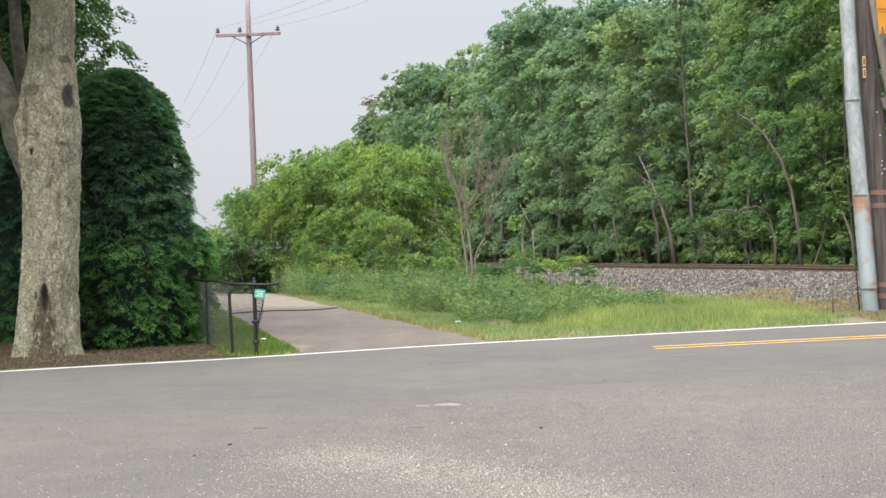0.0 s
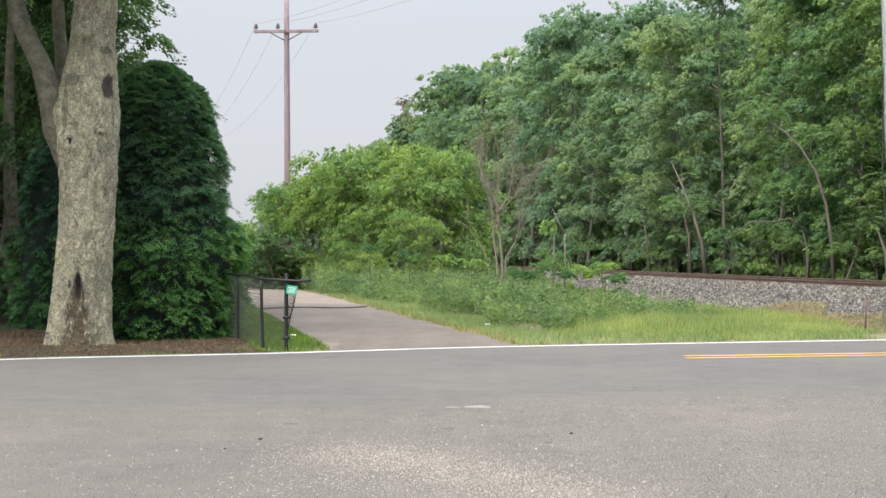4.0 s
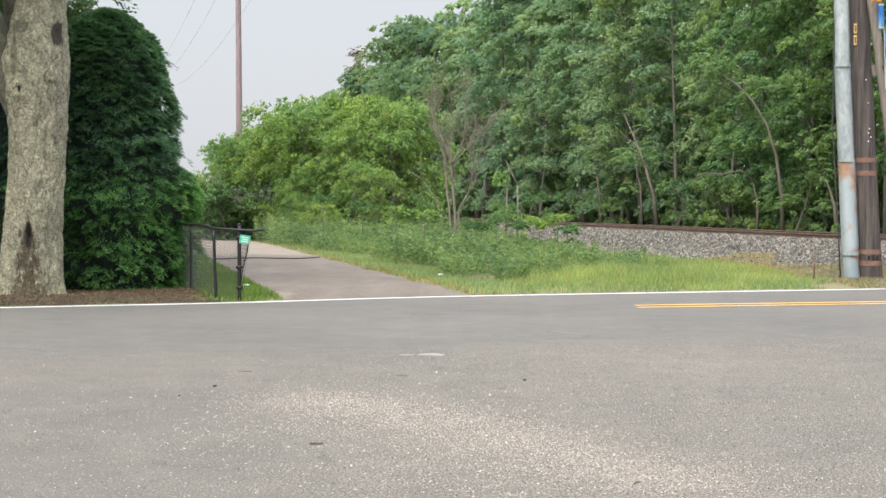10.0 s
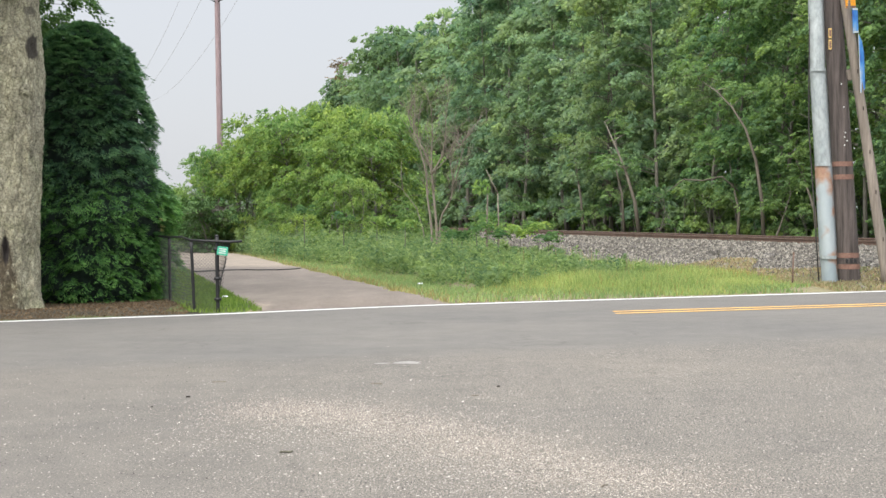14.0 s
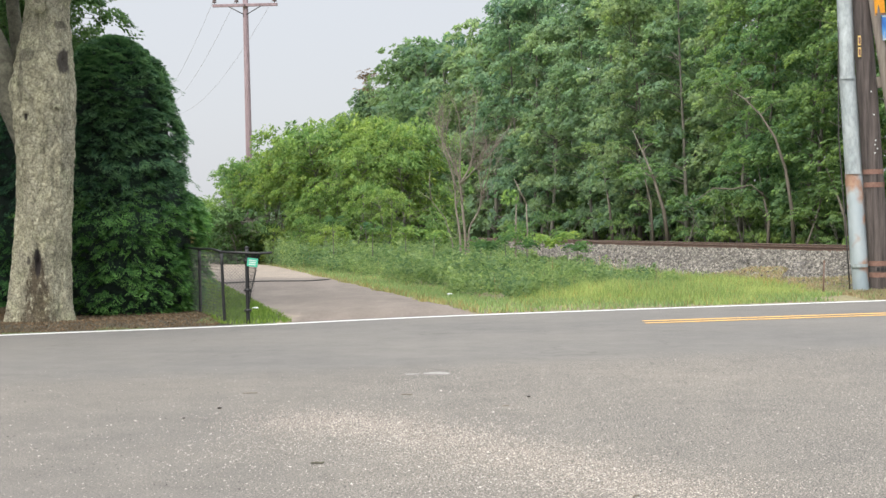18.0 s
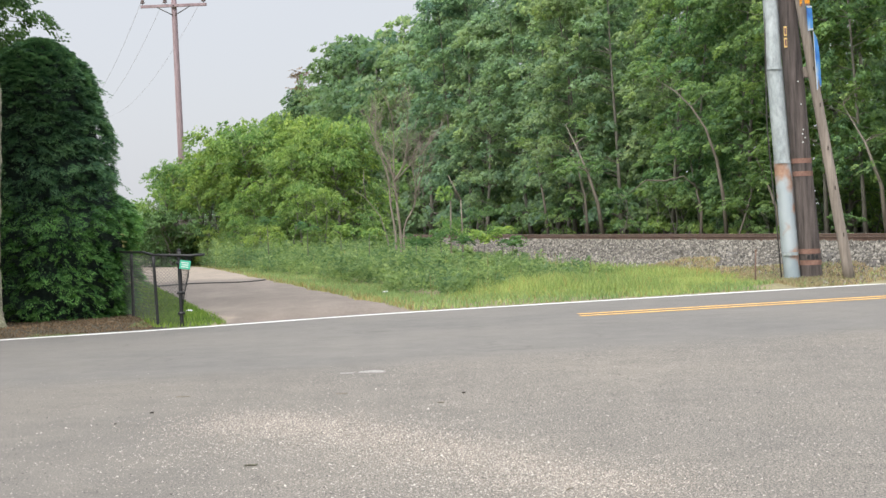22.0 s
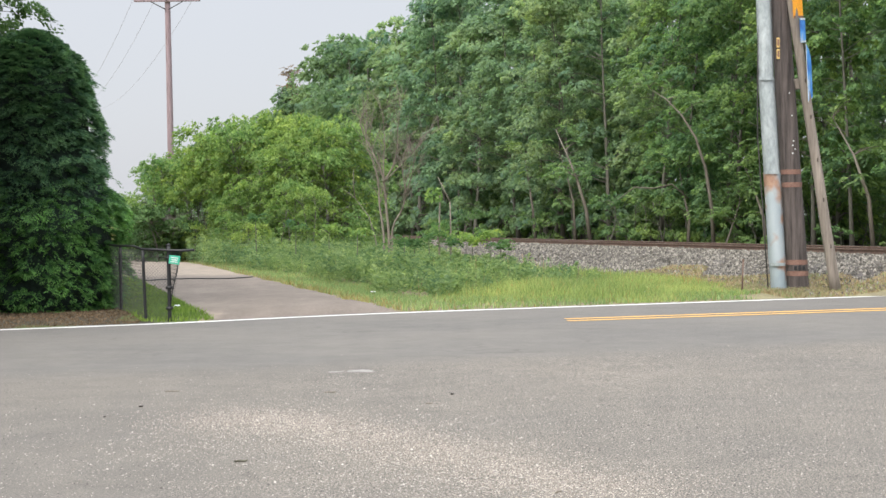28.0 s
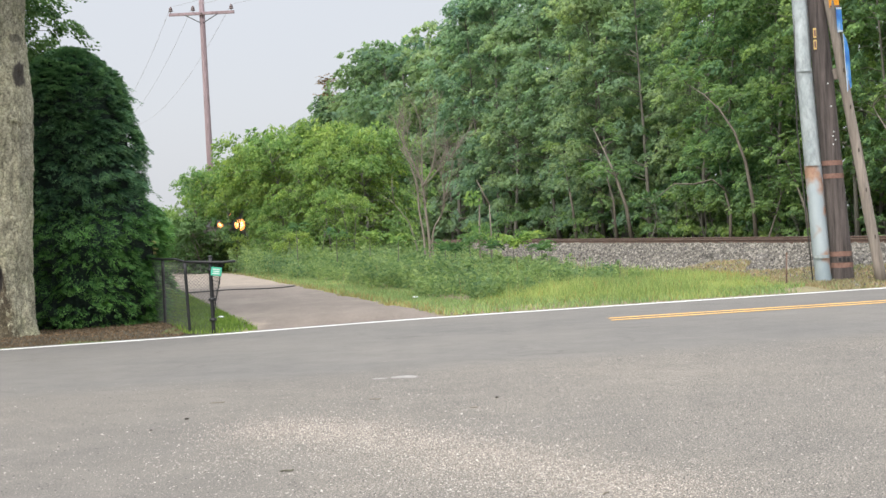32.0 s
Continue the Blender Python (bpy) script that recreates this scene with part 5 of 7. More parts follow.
def build_yard_trees():
    """Trees behind the hedge, on the yard's side of the driveway."""
    rnd = random.Random(61)
    a = make_tree("yard_tree", 500, 9.5, 2.4, 0.22, 84, 330, 0.105, M["yard_leaf"], M["wood_bark"], 0.15, 1, 0.6, 0.6, None, 0, 0.9)
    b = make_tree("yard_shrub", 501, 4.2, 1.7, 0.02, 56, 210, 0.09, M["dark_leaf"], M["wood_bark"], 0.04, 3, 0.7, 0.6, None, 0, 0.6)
    first = place_tree("yard_tree", a, pose(-12.65, 34, 0.05), "leafy green tree standing in the yard behind the conifer", "tree", "yard trees")
    for x, y, r, sc in ((-13.6, 30.5, 80, 1.0), (-10.9, 29.4, 230, 0.85), (-10.7, 29.6, 75, 0.8), (-11.5, 28.2, 190, 0.95), (-13.2, 33, 250, 1.05)):
        o = copy_thing(first, pose(x, y, 0.05, 0, 0, r))
        o.scale = (sc, sc, sc)
    c = make_tree("yard_tree", 507, 9.5, 2.0, 0.5, 120, 420, 0.095, M["yard_leaf"], M["wood_bark"], 0.14, 1, 0.5, 0.6, None, 0, 0.85)
    place_tree("yard_tree", c, pose(-10.2, 28.6, 0.05, 0, 0, 40), "leafy green tree whose crown hangs over the conifer", "tree", "yard trees").scale = (0.92, 0.92, 0.92)
    d = make_tree("yard_tree", 512, 10.5, 2.0, 0.68, 60, 260, 0.1, M["yard_leaf"], M["limb_bark"], 0.19, 1, 0.3, 0.6, None, 0, 0.9)
    place_tree("yard_tree", d, pose(-10.42, 26.9, 0.05), "tall yard tree with a bare grey-barked trunk", "tree", "yard trees")
    first = place_tree("yard_shrub", b, pose(-11.4, 27.5, 0.05), "dark leafy shrub in the shade behind the old tree", "shrub", "yard shrubs")
    for x, y, r, sc in ((-12.9, 26.4, 70, 0.9), (-10.2, 30.5, 200, 1.0), (-14.5, 28.6, 140, 1.1), (-9.6, 33.0, 20, 0.9), (-10.35, 28.4, 260, 1.15), (-10.9, 26.3, 310, 0.95), (-12.2, 29.5, 100, 1.2)):
        o = copy_thing(first, pose(x, y, 0.05, 0, 0, r))
        o.scale = (sc, sc, sc)


def build_field_edge():
    """Shrubs at the far edge of the field, beyond the driveway."""
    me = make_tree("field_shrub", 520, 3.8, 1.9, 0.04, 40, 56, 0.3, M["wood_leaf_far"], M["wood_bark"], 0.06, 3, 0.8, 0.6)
    first = place_tree("field_shrub", me, pose(-28.0, 118, 0), "hazy green shrub at the far edge of the field", "shrub", "field shrubs")
    for x, y, r, sc in ((-31.0, 119, 40, 1.1), (-26.6, 117, 100, 0.9), (-25.4, 116, 150, 0.8), (-25.3, 112.5, 10, 0.75), (-26.4, 113.5, 220, 0.8), (-27.4, 116.5, 70, 1.0), (-34.5, 120, 190, 1.0), (-38.5, 121, 260, 1.2), (-43, 122, 20, 1.1), (-48, 123, 310, 1.2), (-53, 124, 70, 1.1)):
        o = copy_thing(first, pose(x, y, 0, 0, 0, r))
        o.scale = (sc, sc, sc)


def branch(bag, rnd, p, d, length, r, depth, spread):
    pts, rad = [p], [r]
    q, dirn = p, d
    for i in range(4):
        dirn = (dirn + Vector((rnd.uniform(-0.16, 0.16), rnd.uniform(-0.16, 0.16), rnd.uniform(-0.05, 0.12)))).normalized()
        q = q + dirn * length / 4
        pts.append(q)
        rad.append(max(0.004, r * (1 - 0.2 * (i + 1))))
    bag.put(tube(pts, rad, 6 if depth > 1 else 4, False))
    if depth:
        for k in range(3 if depth > 1 else 4):
            i = rnd.choice((1, 2, 3, 4))
            e = (dirn + Vector((rnd.uniform(-1, 1), rnd.uniform(-1, 1), rnd.uniform(0.0, 0.7))) * spread).normalized()
            branch(bag, rnd, pts[i], e, length * rnd.uniform(0.45, 0.7), rad[i] * 0.6, depth - 1, spread)


def build_dead_trees():
    rnd = random.Random(69)
    z = float(ground_z(-1.78, 44))
    ob = empty("dead_shrub", pose(-1.78, 44, z), "bare grey-brown dead shrub with many thin branches", "dead shrub")
    stems = (([(0.1, -0.1), (0.1, 0.9), (0.02, 1.9), (-0.04, 2.65), (-0.19, 3.15), (-0.48, 3.75), (-0.74, 4.42), (-0.6, 4.8)], 0.05),
             ([(-0.05, -0.1), (-0.07, 1.0), (-0.19, 1.9), (-0.22, 2.63), (-0.39, 3.3), (-0.6, 3.9), (-0.55, 4.5)], 0.042),
             ([(-0.04, 2.6), (0.26, 3.08), (0.41, 3.67), (0.45, 4.5), (0.56, 4.95)], 0.03),
             ([(-0.04, 2.65), (-0.03, 3.3), (0.0, 4.0), (-0.05, 4.7)], 0.028),
             ([(-0.04, 2.6), (0.63, 3.3), (0.93, 3.6), (1.2, 4.0)], 0.022),
             ([(0.2, -0.1), (0.22, 1.15), (0.52, 1.74), (0.63, 2.26), (0.56, 2.86), (0.48, 3.23)], 0.036),
             ([(0.63, 2.26), (0.85, 2.86), (0.9, 3.3)], 0.02))
    for k, (line, r) in enumerate(stems):
        bag = Bag()
        deep = 0.12 * math.sin(k * 2.1)
        pts = smooth_line([(px, deep * max(0.0, pz), pz) for px, pz in line], 3)
        m = len(pts) - 1
        bag.put(tube(pts, [r * (1 - 0.8 * i / m) for i in range(m + 1)], 7))
        for i in range(2, m + 1):
            if pts[i].z < 1.7:
                continue
            ahead = (pts[i] - pts[i - 1]).normalized()
            for q in range(2):
                d = (ahead + Vector((rnd.uniform(-1, 1), rnd.uniform(-1, 1), rnd.uniform(0.0, 0.5))) * 0.7).normalized()
                branch(bag, rnd, pts[i], d, rnd.uniform(0.35, 0.8), max(0.006, r * (1 - 0.8 * i / m) * 0.4), 1, 0.7)
        part("branch", bag.mesh("branch", M["dead_wood"]), None, ob)
    bag = Bag()
    bag.put(tube([(0, 0, -0.1), (0.02, 0, 0.9), (0.0, 0, 1.95)], [0.024, 0.02, 0.016], 7))
    bag.put(tube([(0.0, 0, 1.93), (-0.16, 0, 2.25), (-0.32, 0.02, 2.6)], [0.024, 0.018, 0.008], 6))
    bag.put(tube([(-0.3, 0.3, -0.1), (-0.3, 0.3, 1.1), (-0.26, 0.3, 2.2)], [0.032, 0.028, 0.018], 7))
    z = float(ground_z(0.2, 38))
    ob = empty("broken_sapling", pose(0.2, 38, z), "broken pale sapling stem with its top snapped over", "sapling")
    part("stem", bag.mesh("stem", M["dead_wood"]), None, ob)
    rng = np.random.default_rng(3)
    C, d = clump_points(rng, (-0.42, 0.1, 2.1), 0.28, 60)
    C2, d2 = clump_points(rng, (-0.25, 0.2, 1.2), 0.3, 60)
    C, d = np.concatenate([C, C2]), np.concatenate([d, d2])
    L = rng.uniform(0.1, 0.2, len(C))
    part("leaves", leaf_mesh("leaves", C, L, L * 0.5, rng, M["thicket_leaf"], d, 0.8), None, ob)
    bag = Bag()
    bag.put(tube([(0, 0, -0.1), (-0.1, 0, 0.8), (-0.3, 0, 1.55), (-0.75, 0, 2.15), (-1.1, 0, 2.4)], [0.018, 0.016, 0.014, 0.01, 0.005], 7))
    bag.put(tube([(-0.72, 0, 2.12), (-0.78, 0.02, 2.6), (-0.76, 0.02, 3.0)], [0.016, 0.013, 0.006], 6))
    z = float(ground_z(-1.75, 41))
    ob = empty("bent_dead_stem", pose(-1.97, 43.6, z), "pale dead stem bent over to one side", "sapling")
    part("stem", bag.mesh("stem", M["dead_wood"]), None, ob)
    # a tree browning at its top, on the far ridge
    x, yy = wood_point(133.0, 7.5)
    me = make_tree("browning_tree", 610, 16.4, 1.0, 0.76, 26, 16, 0.26, M["brown_leaf"], M["wood_bark"], 0.16, 1, 0.5, 0.5)
    place_tree("browning_tree", me, pose(x, yy, float(ground_z(x, yy)) - 0.02), "thin tree with brown dying leaves on the ridge")
    # leaning slim stems in front of the woods, their tips lost among leaves
    rng = np.random.default_rng(19)
    for k, (y, back, pts, r) in enumerate(((49.7, 5.0, [(0.1, 0, -0.1), (0.03, 0, 1.5), (-0.17, 0, 2.9), (-0.5, 0.1, 4.0), (-0.95, 0.3, 4.8), (-1.4, 0.8, 5.4), (-1.9, 1.6, 5.9)], 0.075),
                                           (61.3, 5.0, [(0.3, 0, -0.1), (0.1, 0, 1.6), (-0.3, 0.1, 3.0), (-0.7, 0.9, 4.2), (-1.0, 2.2, 5.2)], 0.10),
                                           (62.0, 5.2, [(-0.3, 0, -0.1), (-0.4, 0, 2.0), (-0.6, 0.8, 3.2), (-0.8, 2.0, 4.2)], 0.06),
                                           (68.4, 5.2, [(0.2, 0, -0.1), (0.05, 0, 1.8), (-0.1, 0.8, 3.2), (-0.2, 2.0, 4.4)], 0.08),
                                           (52.4, 5.4, [(0, 0, -0.1), (0.06, 0, 1.2), (-0.05, 0.7, 2.2), (0.0, 1.8, 3.2)], 0.07),
                                           (48.7, 5.2, [(-0.3, 0, -0.1), (0.1, 0.2, 0.9), (0.5, 0.9, 1.7), (0.7, 1.9, 2.3)], 0.04),
                                           (46.9, 5.4, [(0.1, 0, -0.1), (0.0, 0, 1.2), (-0.15, 0.8, 2.2), (-0.3, 1.9, 3.2)], 0.07),
                                           (41.2, 5.6, [(0.1, 0, -0.1), (-0.05, 0, 1.7), (-0.25, 0.8, 3.0), (-0.5, 2.1, 4.2)], 0.08))):
        x, yy = wood_point(y, back)
        ob = empty("slim_tree", pose(x, yy, float(ground_z(x, yy))), "slim grey leaning tree at the edge of the woods", "tree", "slim trees")
        n = len(pts)
        b = Bag()
        b.put(tube(pts, [r * (1 - 0.85 * i / (n - 1)) for i in range(n)], 9))
        C, A, U = [], [], []
        for q in range(7):
            i = rng.integers(max(1, n - 3), n)
            p0 = Vector(pts[i])
            p1 = p0 + Vector((rng.uniform(-0.8, 0.8), rng.uniform(-0.3, 0.6), rng.uniform(0.0, 0.7)))
            b.put(tube([p0, p0.lerp(p1, 0.5) + Vector((0, 0, 0.08)), p1], [r * 0.25, r * 0.16, 0.005], 5, False))
            frond_clump(rng, np.asarray(p1), 0.45, 0.6, 12, 9, 0.15, C, A, U)
        if k == 4:
            b.put(tube([(0.05, 0, 1.9), (-0.6, -0.2, 2.45), (-1.3, -0.3, 2.3), (-2.0, -0.35, 2.35), (-2.7, -0.4, 1.85)], [0.03, 0.028, 0.026, 0.022, 0.01], 6))
        part("trunk", b.mesh("trunk", M["pale_bark"]), None, ob)
        C, A, U = np.concatenate(C), np.concatenate(A), np.concatenate(U)
        L = 0.15 * rng.uniform(0.6, 1.2, len(C))
        part("crown", leaf_mesh("crown", C, L, L * 0.5, rng, M["wood_leaf"], A * 1.6, 0.45, 0.2, None, U), None, ob)


# ================= grass, weeds, stones =================
def scatter(rng, x0, x1, y0, y1, n, keep):
    x = rng.uniform(x0, x1, n)
    y = rng.uniform(y0, y1, n)
    k = keep(x, y)
    return x[k], y[k]


def pd_of(x, y):
    return (rail_x(y) - x) * TRACK_COS


def stuff(name, me, label, category):
    return tagged(part(name, me, None), label, category, kind="stuff")


def build_grass():
    rng = np.random.default_rng(17)
    # mown strip beside the driveway and along the road
    def lawn(x, y):
        past = y - edge_y(x)
        dr = x - drive_right(y)
        edge = 1.6 + 0.3 * np.sin(y * 0.9) + 0.2 * np.sin(x * 1.7)
        return (past > 0.3) & (dr > 0.02 - 0.16 * np.sin(y * 2.1) * np.sin(y * 0.77 + 1) - 0.08 * np.sin(y * 7.3 + 3 * np.sin(y))) & (pd_of(x, y) > 3.9) & (x < 5.4 + 0.3 * np.sin(y * 5)) & ((dr < edge) | (past < 1.6 + 0.4 * np.sin(x * 1.1)))
    x, y = scatter(rng, -14, 9, 22, 62, 420000, lawn)
    far = rng.uniform(0, 1, len(x)) < np.clip(26.0 / y, 0, 1) ** 2
    x, y = x[far], y[far]
    dry = rng.uniform(0, 1, len(x)) < np.clip(1.05 - 1.9 * (x - drive_right(y)), 0.16, 0.95) * 0.85
    h = rng.uniform(0.05, 0.13, len(x))
    R = np.stack([x, y, ground_z(x, y) - 0.01], 1)
    stuff("mown_grass", blade_mesh("mown_grass", R, h, rng.uniform(0.012, 0.022, len(x)), rng, [M["grass"], M["dry_grass"]], 0.7, dry.astype(int)), "short yellowish-green grass beside the driveway and the road", "grass")
    # tall meadow grass near the road, thinning into gravel
    def tall(x, y):
        past = y - edge_y(x)
        return (past > 0.75 + 0.35 * np.sin(x * 1.3)) & (x > drive_right(y) + 1.6 + 0.3 * np.sin(y)) & (x < 5.3 + 0.25 * np.sin(y * 3)) & (pd_of(x, y) > 4.5 + 0.35 * np.sin(y * 2.1 + x)) & (past < 9 + 2 * np.sin(x))
    x, y = scatter(rng, -6, 9, 22, 40, 260000, tall)
    thin = rng.uniform(0, 1, len(x)) < np.clip((x + 2.5) / 4.0, 0.25, 1) * np.clip((pd_of(x, y) - 2.7) / 1.2, 0.15, 1)
    x, y = x[thin], y[thin]
    h = rng.uniform(0.12, 0.36, len(x)) * (0.75 + 0.35 * np.sin(x * 1.1 + y * 0.7)) * np.clip((y - edge_y(x)) / 2.0, 0.35, 1) * np.clip((pd_of(x, y) - 3.6) / 2.0, 0.35, 1.0)
    R = np.stack([x, y, ground_z(x, y) - 0.01], 1)
    dry = (rng.uniform(0, 1, len(x)) < 0.07 + 0.6 * smooth(5.4, 4.4, pd_of(x, y)) * smooth(3.0, 4.5, x)).astype(int)
    stuff("tall_grass", blade_mesh("tall_grass", R, h, rng.uniform(0.010, 0.02, len(x)), rng, [M["grass"], M["dry_grass"]], 0.5, dry), "tall bright-green meadow grass between road and railway", "grass")
    # sparse dry tufts between the pole, the gravel and the road
    x, y = scatter(rng, 3.5, 11, 24.4, 29, 40000, lambda x, y: (y - edge_y(x) > 0.28) & (y - edge_y(x) < 1.5 + 0.3 * np.sin(x * 2.3)) & (pd_of(x, y) > 0.5) & (pd_of(x, y) < 5.2))
    x2, y2 = scatter(rng, 0.5, 8, 25.5, 34, 90000, lambda x, y: (y - edge_y(x) > 0.9) & (np.abs(pd_of(x, y) - 4.3 - 0.4 * np.sin(y * 1.3 + x)) < 0.95))
    x, y = np.concatenate([x, x2]), np.concatenate([y, y2])
    R = np.stack([x, y, np.maximum(ground_z(x, y), np.where(pd_of(x, y) < 4.5, bed_fade(x, y, bed_z(pd_of(x, y))), 0)) - 0.012], 1)
    dry = (rng.uniform(0, 1, len(x)) < 0.86).astype(int)
    stuff("dry_tufts", blade_mesh("dry_tufts", R, rng.uniform(0.03, 0.1, len(x)), rng.uniform(0.01, 0.02, len(x)), rng, [M["grass"], M["dry_tan"]], 0.9, dry), "sparse dry grass tufts along the road's edge", "grass")
    # yard grass by the fence
    def yard(x, y):
        past = y - edge_y(x)
        return (past > 0.28) & (((x < drive_left(y) + 0.05) & (x > drive_left(y) - 1.1) & (y > 20.5)) | ((x < -7.75 + 0.1 * np.sin(y * 9)) & (past < 0.75)))
    x, y = scatter(rng, -13, -2, 15, 36, 150000, yard)
    R = np.stack([x, y, ground_z(x, y) - 0.01], 1)
    stuff("yard_grass", blade_mesh("yard_grass", R, rng.uniform(0.05, 0.11, len(x)), rng.uniform(0.012, 0.02, len(x)), rng, M["lawn_blade"], 0.7), "fresh short green grass beside the driveway", "grass")
    # tall straw at the driveway's far end
    y = rng.uniform(84, 114, 9000)
    x = rng.uniform(-28, -17.5, 9000)
    R = np.stack([x, y, ground_z(x, y) - 0.01], 1)
    stuff("straw_grass", blade_mesh("straw_grass", R, rng.uniform(0.6, 1.5, len(x)), rng.uniform(0.04, 0.07, len(x)), rng, M["dry_grass"], 0.4), "tall golden straw grass at the far end of the driveway", "grass")
    # far field: straw-coloured stalks
    x, y = scatter(rng, -24, -9, 46, 92, 26000, lambda x, y: x < drive_left(y) - 0.6)
    R = np.stack([x, y, ground_z(x, y) - 0.01], 1)
    stuff("field_grass", blade_mesh("field_grass", R, rng.uniform(0.3, 0.8, len(x)), rng.uniform(0.02, 0.04, len(x)), rng, M["dry_grass"], 0.5), "tall straw-coloured field grass past the driveway", "grass")


def build_weeds():
    """Leafy weeds, each a stem with leaves up its height."""
    rng = np.random.default_rng(23)

    def zone(x, y):
        past = y - edge_y(x)
        dr = x - drive_right(y)
        return (dr > 1.35 - 0.6 * smooth(32, 42, y) - 0.7 * smooth(42, 47, y) + 0.3 * np.sin(y * 0.9) + 0.2 * np.sin(y * 2.3)) & (pd_of(x, y) > 3.7 + 2.2 * smooth(-1.0, 1.2, x) + 0.4 * np.sin(y * 0.8)) & (x < 2.9 + 0.5 * np.sin(y * 1.3)) & (past > 2.4 + 0.8 * np.sin(x * 0.9) + 0.55 * np.clip(x - 0.5, 0, 9))
    x, y = scatter(rng, -15, 6, 24, 62, 19000, zone)
    keep = rng.uniform(0, 1, len(x)) < np.clip(38.0 / y, 0, 1) * (1 - 0.75 * smooth(0.4, 2.6, x))
    x, y = x[keep], y[keep]
    n, per = len(x), 32
    # mounds of different plants: each rises and sinks over about a metre
    mound = 0.5 + 0.5 * np.sin(x * 4.3 + 2 * np.sin(y * 1.9)) * np.sin(y * 3.1 + 1.7 * np.sin(x * 2.3))
    h = rng.uniform(0.34, 0.62, n) * (0.72 + 0.42 * mound) * (0.88 + 0.2 * np.sin(x * 1.3 + y * 0.9)) * np.clip(1.15 - 0.1 * np.clip(x, 0, 6), 0.5, 1.2) * np.clip(0.82 + 0.03 * (y - 26), 0.82, 1.55) * (1 - 0.3 * smooth(-3.5, -1.0, x) * smooth(32, 37, y))
    z = ground_z(x, y)
    t = rng.uniform(0.1, 1.0, (n, per)) ** 0.8
    lx, ly = rng.normal(size=n) * 0.12, rng.normal(size=n) * 0.12
    a = rng.uniform(0, 2 * np.pi, (n, per))
    out = 0.03 + 0.13 * (1.12 - t) * rng.uniform(0.3, 1, (n, per))
    C = np.stack([x[:, None] + lx[:, None] * t + np.cos(a) * out, y[:, None] + ly[:, None] * t + np.sin(a) * out, z[:, None] + h[:, None] * t], -1).reshape(-1, 3)
    A = np.stack([np.cos(a), np.sin(a), 0.35 + 0 * a], -1).reshape(-1, 3)
    big = np.where(mound > 0.5, 1.25, 0.85)
    L = rng.uniform(0.05, 0.115, n * per) * np.repeat(big, per)
    stuff("weeds", leaf_mesh("weeds", C, L, L * 0.42, rng, M["weed"], A * 1.4, 0.5), "dense bluish-green leafy weeds beside the driveway", "weeds")
    R = np.stack([x, y, z - 0.02], 1)
    k = rng.uniform(0, 1, n) < 0.1 + 0.3 * smooth(-1.0, 1.0, x)
    brown = (rng.uniform(0, 1, n) < 0.5).astype(int)
    stuff("weed_stems", blade_mesh("weed_stems", R[k], (h * rng.uniform(1.0, 1.25, n))[k], np.full(k.sum(), 0.011), rng, [M["weed"], M["dry_tan"]], 0.15, brown[k]), "upright weed stems, some dry and brown", "weeds")
    # thin grass and pale stalks among the weeds, most of them by the meadow
    gx, gy = scatter(rng, -15, 6, 24, 52, 24000, zone)
    some = rng.uniform(0, 1, len(gx)) < 0.12 + 0.75 * smooth(-1.2, 1.2, gx)
    gx, gy = gx[some], gy[some]
    gh = rng.uniform(0.3, 0.7, len(gx)) * np.clip(1.15 - 0.1 * np.clip(gx, 0, 6), 0.5, 1.2) * (0.85 + 0.2 * np.sin(gx * 1.9 + gy * 0.7))
    stuff("weed_grass", blade_mesh("weed_grass", np.stack([gx, gy, ground_z(gx, gy) - 0.02], 1), gh, rng.uniform(0.008, 0.016, len(gx)), rng, [M["grass"], M["dry_tan"], M["weed"]], 0.4, rng.choice(3, len(gx), p=(0.5, 0.14, 0.36))), "tall thin grass and dry stalks among the weeds", "grass")


